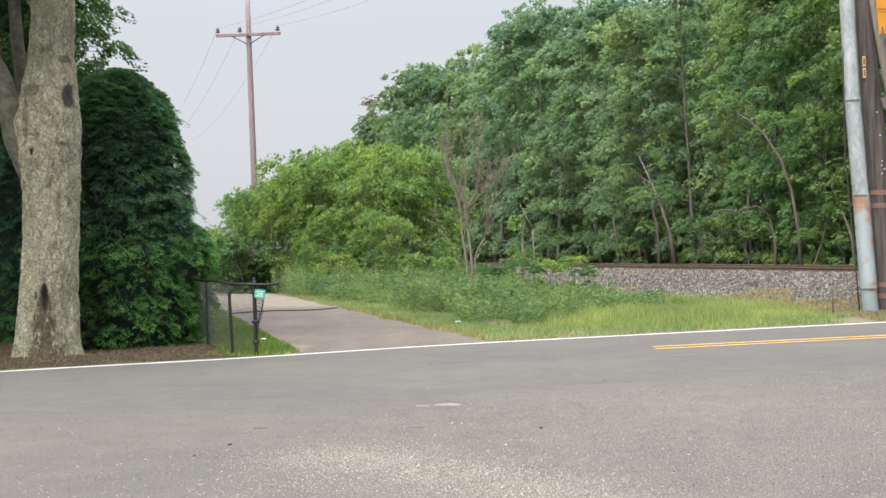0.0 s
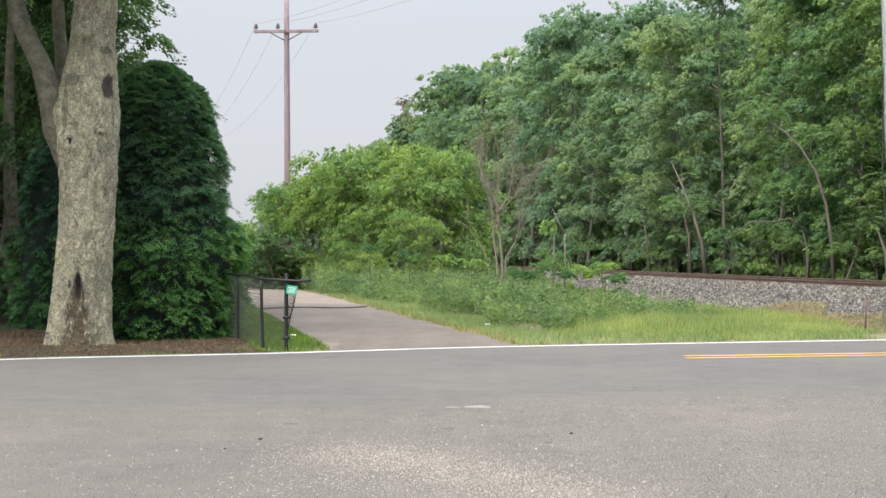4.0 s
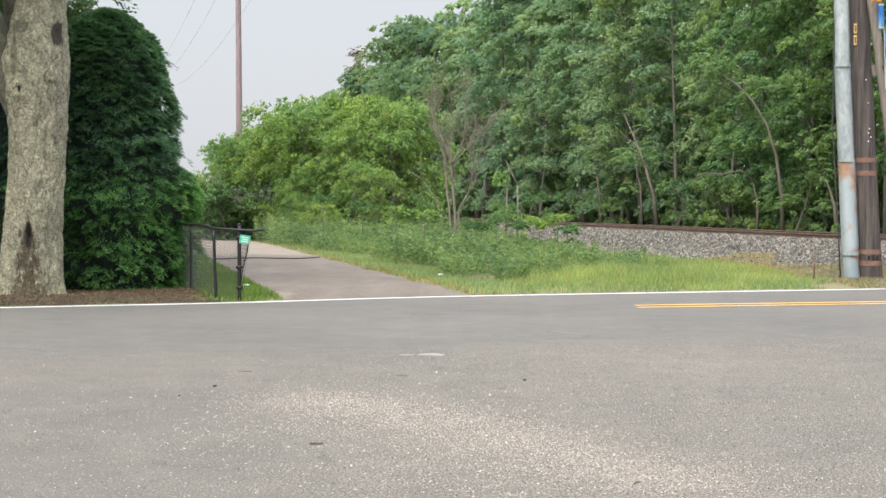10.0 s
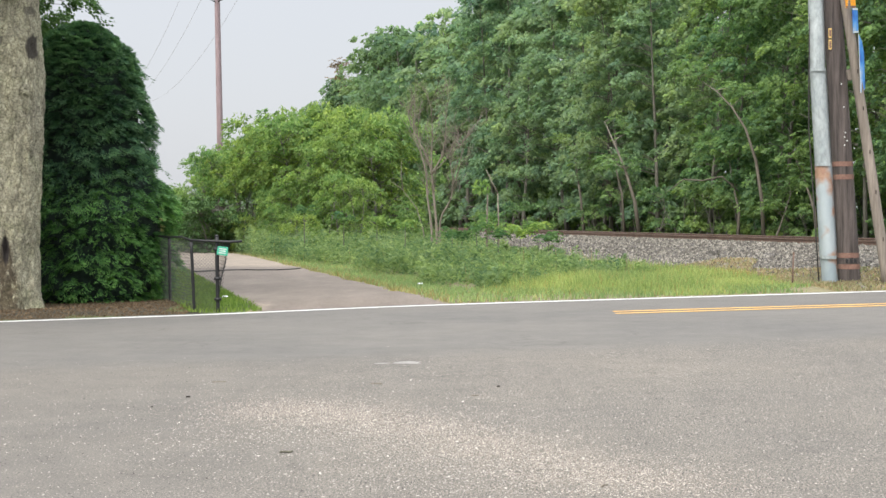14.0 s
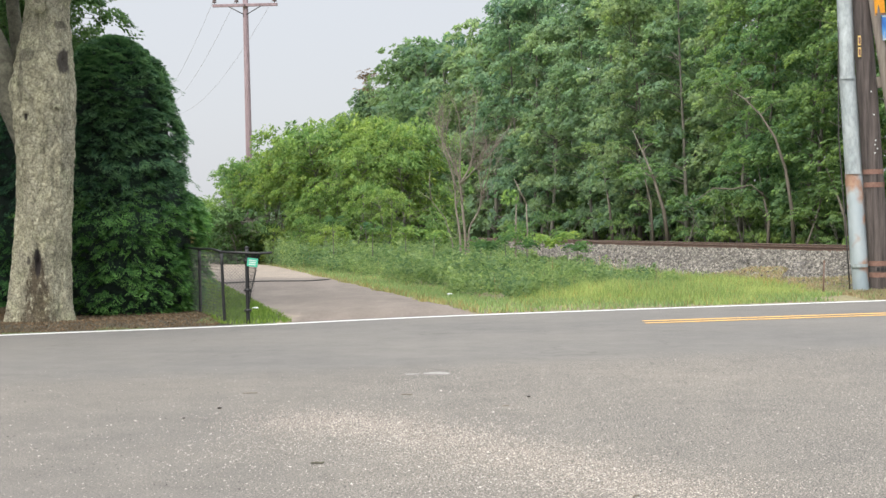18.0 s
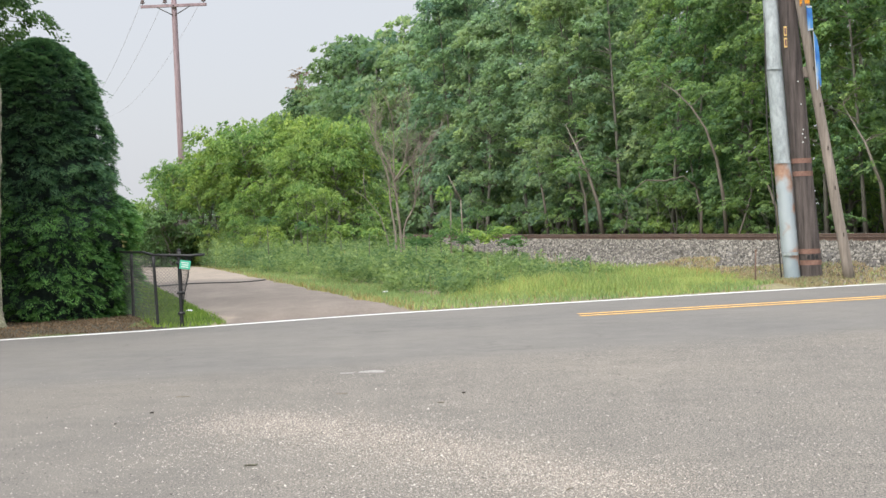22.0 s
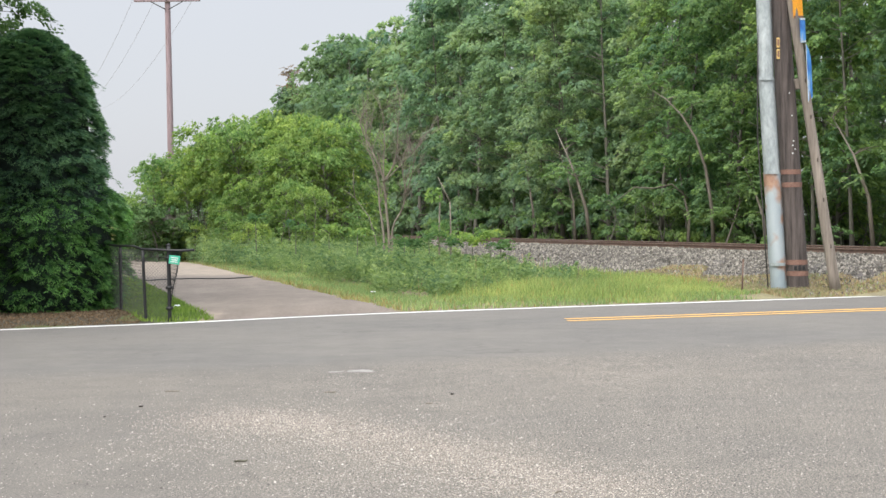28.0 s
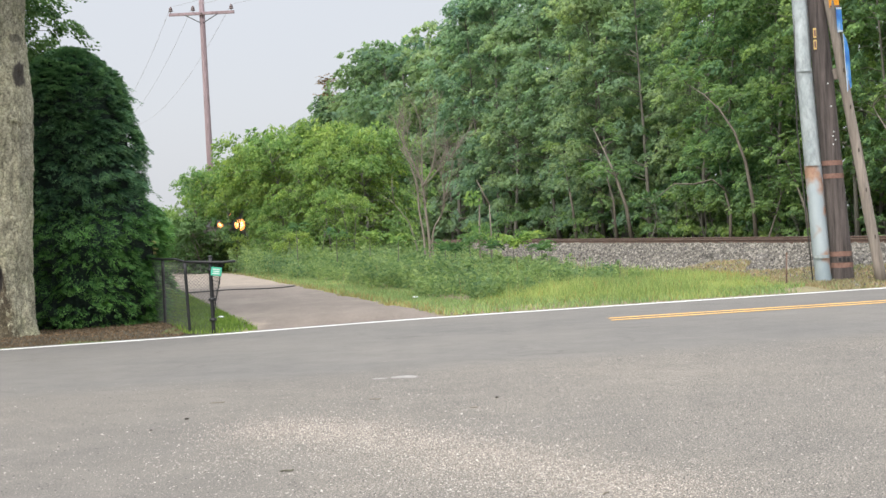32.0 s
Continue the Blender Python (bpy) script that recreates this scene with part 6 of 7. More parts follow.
def build_sprouts():
    """Tree-of-heaven like sprouts with drooping feathered leaves."""
    rnd = random.Random(31)
    rng = np.random.default_rng(31)
    spots = ((-0.95, 34.0, 0.86, 1), (-0.72, 34.4, 0.76, 1), (-0.32, 34.2, 0.98, 1), (0.2, 34.5, 0.82, 1), (0.55, 34.0, 0.92, 0), (0.72, 34.3, 0.8, 0), (1.15, 34.0, 0.96, 0), (1.36, 33.8, 0.7, 1),
             (-2.2, 36.0, 1.1, 0), (-4.2, 40.2, 1.3, 1), (-3.2, 39.5, 1.2, 0), (-5.6, 42.5, 1.5, 1))
    for x, y, h, dk in spots:
        ob = empty("sprout", pose(x, y, float(ground_z(x, y)), 0, 0, rnd.uniform(0, 360)), "young sprout with feathered drooping leaves among the weeds", "sapling", "sprouts in the weeds")
        part("stem", Bag_one(tube([(0, 0, -0.05), (0.02, 0, h * 0.6), (0.03, 0, h)], [0.014, 0.011, 0.007], 6), M["wood_bark"]), None, ob)
        for k in range(9):
            C, A = [], []
            a = rnd.uniform(0, 2 * math.pi)
            z0 = h * rnd.uniform(0.84, 1.03)
            L = rnd.uniform(0.3, 0.5)
            for j in range(1, 8):
                s = j / 7
                q = Vector((math.cos(a) * L * s, math.sin(a) * L * s, z0 + 0.22 * math.sin(s * 2.4) - 0.12 * s))
                side = Vector((-math.sin(a), math.cos(a), 0))
                for sg in (-1, 1):
                    C.append(tuple(q + side * sg * 0.055))
                    A.append(tuple(side * sg * 1.5 + Vector((0, 0, -0.5))))
            Ls = rng.uniform(0.1, 0.16, len(C))
            part("frond", leaf_mesh("frond", C, Ls, Ls * 0.38, rng, M["yard_leaf"] if dk else M["thicket_leaf"], A, 0.3), None, ob)["kind"] = "stuff"


def stone_mesh(name, x, y, z, size, rng, mat, flat=0.7):
    """Many angular stones: each a jittered pyramid sunk into the ground."""
    n = len(x)
    base = np.array([(1, 0, -0.25), (0, 1, -0.25), (-1, 0, -0.25), (0, -1, -0.25), (0, 0, 1)], float)
    v = base[None] * rng.uniform(0.6, 1.25, (n, 5, 1)) + rng.normal(size=(n, 5, 3)) * 0.22
    v[:, :, 2] *= flat
    a = rng.uniform(0, 2 * np.pi, n)
    c, s = np.cos(a)[:, None], np.sin(a)[:, None]
    vx = v[:, :, 0] * c - v[:, :, 1] * s
    vy = v[:, :, 0] * s + v[:, :, 1] * c
    V = np.stack([vx * size[:, None] + x[:, None], vy * size[:, None] + y[:, None], v[:, :, 2] * size[:, None] + z[:, None]], -1)
    f = np.array([(0, 1, 4), (1, 2, 4), (2, 3, 4), (3, 0, 4)])
    idx = (np.arange(n)[:, None, None] * 5 + f[None]).ravel()
    me = bpy.data.meshes.new(name)
    me.vertices.add(5 * n)
    me.vertices.foreach_set("co", V.ravel())
    me.loops.add(12 * n)
    me.loops.foreach_set("vertex_index", idx.astype(np.int32))
    me.polygons.add(4 * n)
    me.polygons.foreach_set("loop_start", np.arange(0, 12 * n, 3, dtype=np.int32))
    me.materials.append(mat)
    me.update(calc_edges=True)
    me.validate()
    return me


def bed_z(pd):
    """Top of the ballast bank by distance from the near rail."""
    return np.interp(-np.asarray(pd), [-4.3, -3.7, -3.0, -2.3, -1.5, -0.8, 0.7, 2.2, 3.0, 4.6], [0.04, 0.14, 0.27, 0.41, 0.50, 0.54, 0.54, 0.54, 0.46, 0.16]) + 0.02


def build_stones():
    rng = np.random.default_rng(41)
    x, y = scatter(rng, -2, 13, 24.6, 66, 190000, lambda x, y: (pd_of(x, y) < 4.7) & (pd_of(x, y) > -2.4) & (y - edge_y(x) > 0.35))
    k = rng.uniform(0, 1, len(x)) < np.clip(36 / y, 0, 1) ** 1.5 * np.clip((4.9 - pd_of(x, y)) / 1.0, 0.1, 1)
    x, y = x[k], y[k]
    z = np.maximum(bed_fade(x, y, bed_z(pd_of(x, y))), ground_z(x, y)) + rng.uniform(-0.01, 0.02, len(x))
    stuff("ballast_stones", stone_mesh("ballast_stones", x, y, z, np.clip(np.exp(rng.normal(size=len(x)) * 0.42) * 0.025, 0.011, 0.055), rng, M["stone"], 0.95), "loose grey angular ballast stones beside the rails", "stones")
    # pale chips worn out of the asphalt and swept into drifts
    n = 6000
    x = np.concatenate([-1.1 + rng.normal(size=n) * 0.7, 0.05 + rng.normal(size=n) * 0.55, -2.0 + rng.normal(size=300) * 0.9, rng.uniform(-5, 6, 9000)])
    y = np.concatenate([9.1 + rng.normal(size=n) * 0.55, 7.55 + rng.normal(size=n) * 0.4, 10.6 + rng.normal(size=300) * 0.7, 5.6 + 8.4 * rng.uniform(0, 1, 9000) ** 1.4])
    s = np.clip(np.exp(rng.normal(size=len(x)) * 0.45) * 0.0032, 0.0016, 0.009)
    # single larger chips that catch the light
    m = 420
    x = np.concatenate([x, -0.7 + rng.normal(size=m) * 1.3])
    y = np.concatenate([y, 9.4 + rng.normal(size=m) * 1.5])
    s = np.concatenate([s, rng.uniform(0.006, 0.012, m)])
    # warm sand worn out along the same drifts
    k = 26000
    u = rng.uniform(0, 1, k)
    sx = -1.75 + 2.7 * u + rng.normal(size=k) * 0.3
    sy = 10.3 - 2.75 * u + 0.35 * np.sin(u * 5) + rng.normal(size=k) * (0.42 - 0.18 * u)
    ss = rng.uniform(0.0022, 0.006, k)
    stuff("road_sand", stone_mesh("road_sand", sx, sy, ss * 0.3, ss, rng, M["sand"], 0.55), "warm pale sand and grit drifted over the asphalt", "sand")
    stuff("road_chips", stone_mesh("road_chips", x, y, s * 0.35, s, rng, M["pale_stone"], 0.6), "small pale stone chips strewn over the asphalt", "stones")
    # worn aggregate that stands out of the older pavement
    n = 125000
    y = 5.4 / (1 - 0.66 * rng.uniform(0, 1, n) ** 0.85)
    x = rng.uniform(-1, 1, n) * (0.4 * y + 0.8)
    k = (y + rng.normal(size=n) * 0.5 < 14.0 + 0.3 * x) & (y > 5.4) & (rng.uniform(0, 1, n) < 0.3 + 0.7 * smooth(-2.2, 0.3, x + 0.5 * np.sin(y * 1.7)))
    x, y = x[k], y[k]
    s = np.clip(np.exp(rng.normal(size=len(x)) * 0.35) * 0.0036, 0.002, 0.008) * (0.7 + y / 22)
    stuff("road_aggregate", stone_mesh("road_aggregate", x, y, s * 0.1, s, rng, M["aggregate"], 0.5), "worn dark and pale aggregate in the old asphalt", "stones")
    # mulch chips under the old tree
    x, y = scatter(rng, -13.5, -4.4, 15.5, 27, 130000, lambda x, y: (y - edge_y(x) > 0.24) & (y - edge_y(x) < 7) & (x < drive_left(y) - 0.35) & ~((x < -7.75) & (y - edge_y(x) < 0.75)))
    z = ground_z(x, y) + 0.012
    L = rng.uniform(0.014, 0.04, len(x))
    stuff("mulch_chips", leaf_mesh("mulch_chips", np.stack([x, y, z], 1), L, L * 0.4, rng, M["chip"], None, 1.0), "reddish-brown bark mulch under the old tree", "mulch")


build_woods()
build_thicket()
build_hedge("tall_conifer", (-6.72, 23.25, 0.0), 1.47, 4.72, 31, "tall dark-green clipped conifer beside the driveway", 300000)
build_hedge("conifer_shrub", (-9.1, 25.6, 0.02), 0.95, 3.8, 32, "dark-green conifer behind the old tree", 70000)
build_big_tree()
build_yard_trees()
build_field_edge()
build_dead_trees()
build_grass()
build_weeds()
build_sprouts()
build_stones()

# ================= poles, wires, signs =================
def lean_tube(p0, p1, r0, r1, sides, mat, name, steps=8, wob=0.0, seed=0):
    rnd = random.Random(seed)
    p0, p1 = Vector(p0), Vector(p1)
    pts = [p0.lerp(p1, i / steps) + Vector((rnd.uniform(-wob, wob), rnd.uniform(-wob, wob), 0)) for i in range(steps + 1)]
    b = Bag()
    b.put(tube(pts, [r0 + (r1 - r0) * i / steps for i in range(steps + 1)], sides))
    return b.mesh(name, mat)


def insulator_mesh():
    """Pin insulator: a pin with two flared skirts and a cap."""
    prof = [(0.015, 0), (0.015, 0.06), (0.085, 0.07), (0.095, 0.11), (0.05, 0.14), (0.075, 0.16), (0.08, 0.19), (0.04, 0.22), (0.045, 0.25), (0.03, 0.275), (0.001, 0.28)]
    v, f = [], []
    for r, z in prof:
        for k in range(12):
            a = 2 * math.pi * k / 12
            v.append((r * math.cos(a), r * math.sin(a), z))
    for j in range(len(prof) - 1):
        for k in range(12):
            k2 = (k + 1) % 12
            f.append((j * 12 + k, j * 12 + k2, (j + 1) * 12 + k2, (j + 1) * 12 + k))
    return mesh_of("insulator", v, f, M["insulator"], True)


INS = insulator_mesh()
ARM_Z = 10.61
PINS = (-1.27, -0.35, 1.23)


def build_far_pole(at, turn, label, copy_from=None):
    if copy_from:
        return copy_thing(copy_from, Matrix.Translation(at) @ pose(0, 0, 0, 0, 0, turn))
    ob = empty("utility_pole", Matrix.Translation(at) @ pose(0, 0, 0, 0, 0, turn), label, "utility pole", "poles of the power line")
    part("pole", lean_tube((0.06, 0, -0.2), (-0.02, 0, 12.1), 0.15, 0.105, 16, M["pole_pink"], "pole"), None, ob)
    arm = part("crossarm", bm_box(2.7, 0.1, 0.12, (0, -0.15, ARM_Z), 0.012), M["pole_pink"], ob)
    for p in PINS:
        i = part("insulator", INS, None, ob, "dark glazed insulator")
        i.matrix_basis = Matrix.Translation((p, -0.15, ARM_Z + 0.06))
    for s in (-1, 1):
        b = Bag()
        b.put(tube([(s * 0.68, -0.2, ARM_Z - 0.05), (s * 0.06, -0.15, ARM_Z - 0.38)], [0.02, 0.02], 6))
        part("brace", b.mesh("brace", M["steel"]), None, ob)
    part("bolt", bm_box(0.05, 0.06, 0.05, (0, -0.19, ARM_Z), 0.01), M["steel"], ob)
    return ob


def wire(p0, p1, sag, r, group="power line wires", label="thin power line wire between poles"):
    p0, p1 = Vector(p0), Vector(p1)
    pts = []
    n = 24
    for i in range(n + 1):
        t = i / n
        q = p0.lerp(p1, t)
        q.z -= sag * 4 * t * (1 - t)
        pts.append(q)
    b = Bag()
    b.put(tube(pts, [r] * (n + 1), 5, False))
    ob = part("power_wire", b.mesh("power_wire", M["wire"]), None, None)
    return tagged(ob, label, "wire", group)


FARP = (-11.14, 58.0, 0.0)
NEARP = Vector((6.64, 26.4, -0.1))
NEART = Vector((6.32, 26.4, 5.47))


def near_pole_at(z):
    return NEARP.lerp(NEART, (z + 0.1) / 5.57)


def build_near_pole():
    ob = empty("roadside_pole", Matrix(), "dark weathered utility pole with a galvanised cable guard and rusty straps", "utility pole")
    top = near_pole_at(11.6)
    rnd = random.Random(5)
    v, f = [], []
    rings, sides = 60, 28
    for i in range(rings):
        t = i / (rings - 1)
        c = NEARP.lerp(top, t)
        r = 0.205 - 0.065 * t
        for k in range(sides):
            a = 2 * math.pi * k / sides
            groove = -0.010 * max(0, math.sin(9 * a + 0.4 * math.sin(t * 9))) ** 6 + 0.004 * noise.noise(Vector((math.cos(a) * 5, math.sin(a) * 5, t * 8)))
            v.append((c.x + (r + groove) * math.cos(a), c.y + (r + groove) * math.sin(a), c.z))
    for i in range(rings - 1):
        for k in range(sides):
            k2 = (k + 1) % sides
            f.append((i * sides + k, i * sides + k2, (i + 1) * sides + k2, (i + 1) * sides + k))
    f.append(tuple((rings - 1) * sides + k for k in range(sides)))
    part("pole", mesh_of("pole", v, f, M["pole_wood"], True), None, ob)
    arm = part("crossarm", bm_box(2.6, 0.1, 0.12, (top.x, top.y - 0.2, 10.7), 0.012), M["pole_pink"], ob)
    for p in PINS:
        i = part("insulator", INS, None, ob)
        i.matrix_basis = Matrix.Translation((top.x + p, top.y - 0.2, 10.76))
    # cable guard: half-round steel channel in lapped lengths
    pts = [(6.235, 26.17, -0.05), (6.2, 26.17, 0.55), (6.2, 26.17, 0.55), (6.11, 26.17, 2.25), (6.11, 26.17, 2.25), (6.02, 26.17, 3.98), (6.02, 26.17, 3.98), (5.89, 26.17, 9.2)]
    wid = (0.125, 0.135, 0.128, 0.118)
    lab = ("rust-streaked foot of the cable guard", "pale galvanised cable guard with an orange rust stain", "", "")
    for s in range(4):
        p0, p1 = Vector(pts[2 * s]), Vector(pts[2 * s + 1])
        v, f = [], []
        for i in range(9):
            c = p0.lerp(p1, i / 8)
            for k in range(13):
                a = math.pi + math.pi * k / 12
                w = wid[s] * (1.04 if i == 8 else 1.0)
                v.append((c.x + w * math.cos(a), c.y + 0.02 + w * 0.8 * math.sin(a), c.z))
            v.append((c.x + wid[s] + 0.025, c.y + 0.03, c.z))
            v.append((c.x - wid[s] - 0.025, c.y + 0.03, c.z))
        for i in range(8):
            for k in range(15):
                k2 = (k + 1) % 15
                f.append((i * 15 + k, i * 15 + k2, (i + 1) * 15 + k2, (i + 1) * 15 + k))
        part("cable_guard", mesh_of("cable_guard", v, f, M["galv_rust"] if s < 2 else M["galv"], True), None, ob, lab[s])
        b = Bag()
        b.put(([(p1.x + 1.08 * wid[3] * q * math.cos(math.pi + math.pi * k / 12), p1.y + 0.02 + 1.2 * wid[3] * math.sin(math.pi + math.pi * k / 12), p1.z + z) for z in (-0.03, 0.03) for q in (1.12,) for k in range(13)],
               [(k, k + 1, 13 + k + 1, 13 + k) for k in range(12)]))
        part("guard_collar", b.mesh("guard_collar", M["galv"]), None, ob)
    # straps
    for z, dx in ((2.26, 0), (2.02, 0), (0.58, 0), (0.37, 0)):
        c = near_pole_at(z)
        r = 0.205 - 0.065 * (z + 0.1) / 11.7 + 0.004
        v, f = [], []
        for j, zz in enumerate((-0.045, 0.045)):
            for k in range(29):
                a = math.pi * 1.05 + math.pi * 0.98 * k / 28
                v.append((c.x + r * math.cos(a), c.y + r * math.sin(a), z + zz))
        for k in range(28):
            f.append((k, k + 1, 29 + k + 1, 29 + k))
        part("strap", mesh_of("strap", v, f, M["rust"], True), None, ob, "rusty steel strap")
    # dark stencil blocks on a pale plate between the lower straps
    for q in range(3):
        c = near_pole_at(0.475)
        part("plate_mark", bm_box(0.05, 0.012, 0.07, (c.x - 0.07 + 0.075 * q, c.y - 0.2, 0.475), 0.003), M["black"], ob)
    # bright nail heads and a yellow tag in two halves
    for z, dx in ((3.72, 0.03), (3.3, 0.05), (2.6, 0.02), (2.68, 0.07), (2.75, 0.03), (2.83, 0.05)):
        c = near_pole_at(z)
        bm = bmesh.new()
        bmesh.ops.create_uvsphere(bm, u_segments=8, v_segments=5, radius=0.014)
        bmesh.ops.translate(bm, vec=(c.x + dx, c.y - 0.185, z), verts=bm.verts)
        part("nail_head", bm, M["sign_white"], ob)
    c = near_pole_at(4.55)
    for dz in (-0.105, 0.105):
        tag = part("tag", bm_box(0.055, 0.012, 0.18, (c.x - 0.12, c.y - 0.165, 4.55 + dz), 0.004), M["tag_yellow"], ob, "small yellow plate with a dark mark")
        part("tag_mark", bm_box(0.035, 0.006, 0.12, (c.x - 0.12, c.y - 0.174, 4.55 + dz), 0.002), M["rust"], tag)
    # loose cable beside the guard
    b = Bag()
    b.put(tube([(5.9, 26.2, 6.0), (5.86, 26.2, 4.0), (5.84, 26.15, 2.9), (5.95, 26.15, 1.2), (6.02, 26.15, 0.0)], [0.012] * 5, 6))
    part("loose_cable", b.mesh("loose_cable", M["steel"]), None, ob)
    return ob


def build_brace_pole():
    ob = empty("leaning_post", Matrix(), "slim grey wooden post leaning against the utility pole", "post")
    p0, p1 = Vector((7.2, 25.83, -0.1)), Vector((6.42, 26.24, 6.0))
    part("post", lean_tube(p0, p1, 0.1, 0.082, 18, M["brace_wood"], "post", 14, 0.004, 3), None, ob)
    rnd = random.Random(9)
    for t in (0.16, 0.3, 0.42, 0.55, 0.66):
        c = p0.lerp(p1, t)
        # each hole is a dark block on the post, not cut into it
        part("bolt_hole", bm_box(0.02, 0.012, 0.07, (c.x + 0.01, c.y - 0.098, c.z), 0.004), M["bark_dark"], ob)
    # block between the post and the pole
    part("block", bm_box(0.1, 0.1, 0.2, (6.595, 26.2, 3.88), 0.02, pose(0, 0, 0, 0, -9, 0)), M["brace_wood"], ob)
    return ob


def sign_plate(name, c, w, h, lean, turn, mat, border, label):
    ob = empty(name, Matrix.Translation(c) @ pose(0, 0, 0, 0, lean, turn), label, "sign")
    part("plate", bm_box(w, 0.006, h, (0, 0, 0), 0.002), mat, ob)
    for dz in (-1, 1):
        part("border", bm_box(w, 0.003, 0.03, (0, -0.006, dz * (h / 2 - 0.02)), 0.001), border, ob)
    return ob


def build_signs():
    s = sign_plate("orange_sign", (6.585, 26.15, 5.56), 0.4, 0.92, -7, 50, M["orange"], M["rust"], "orange-yellow sign plate on the leaning post")
    part("joint", bm_box(0.41, 0.004, 0.014, (0, -0.006, 0.02), 0.001), M["rust"], s)
    part("joint", bm_box(0.41, 0.004, 0.008, (0, -0.006, -0.03), 0.001), M["rust"], s)
    s = sign_plate("blue_sign", (6.68, 26.105, 4.86), 0.34, 0.45, -7, 60, M["faded_blue"], M["sign_white"], "light blue sign plate with faded white patches on the leaning post")
    s = empty("dark_blue_sign", Matrix.Translation((6.785, 26.05, 4.08)) @ pose(0, 0, 0, 0, -8, 62), "pointed dark blue sign plate with faded white patches", "sign")
    for name, w, h, y0, y1, mat in (("backing", 0.34, 1.07, 0.003, 0.009, M["sign_white"]), ("face", 0.31, 1.03, -0.003, 0.003, M["faded_blue"])):
        out = [(-w / 2, -h / 2), (w / 2, -h / 2 + 0.05), (w / 2, h / 2 - 0.32), (w * 0.1, h / 2 - 0.12), (-w / 2, h / 2)]
        v = [(x, y0, z) for x, z in out] + [(x, y1, z) for x, z in out]
        fs = [(0, 1, 2, 3, 4), (9, 8, 7, 6, 5)] + [(k, k + 5, (k + 1) % 5 + 5, (k + 1) % 5) for k in range(5)]
        part(name, mesh_of(name, v, fs, mat, False), None, s)


def build_stake():
    ob = empty("metal_stake", Matrix.Translation((5.44, 25.75, 0.0)), "thin rusty metal stake in the verge", "stake")
    b = Bag()
    b.put(tube([(0, 0, -0.1), (0.015, 0, 0.3), (0.03, 0, 0.62)], [0.016, 0.015, 0.014], 6))
    part("rod", b.mesh("rod", M["rail"]), None, ob)
    part("cap", bm_box(0.035, 0.02, 0.05, (0.03, 0, 0.64), 0.004), M["rail"], ob)


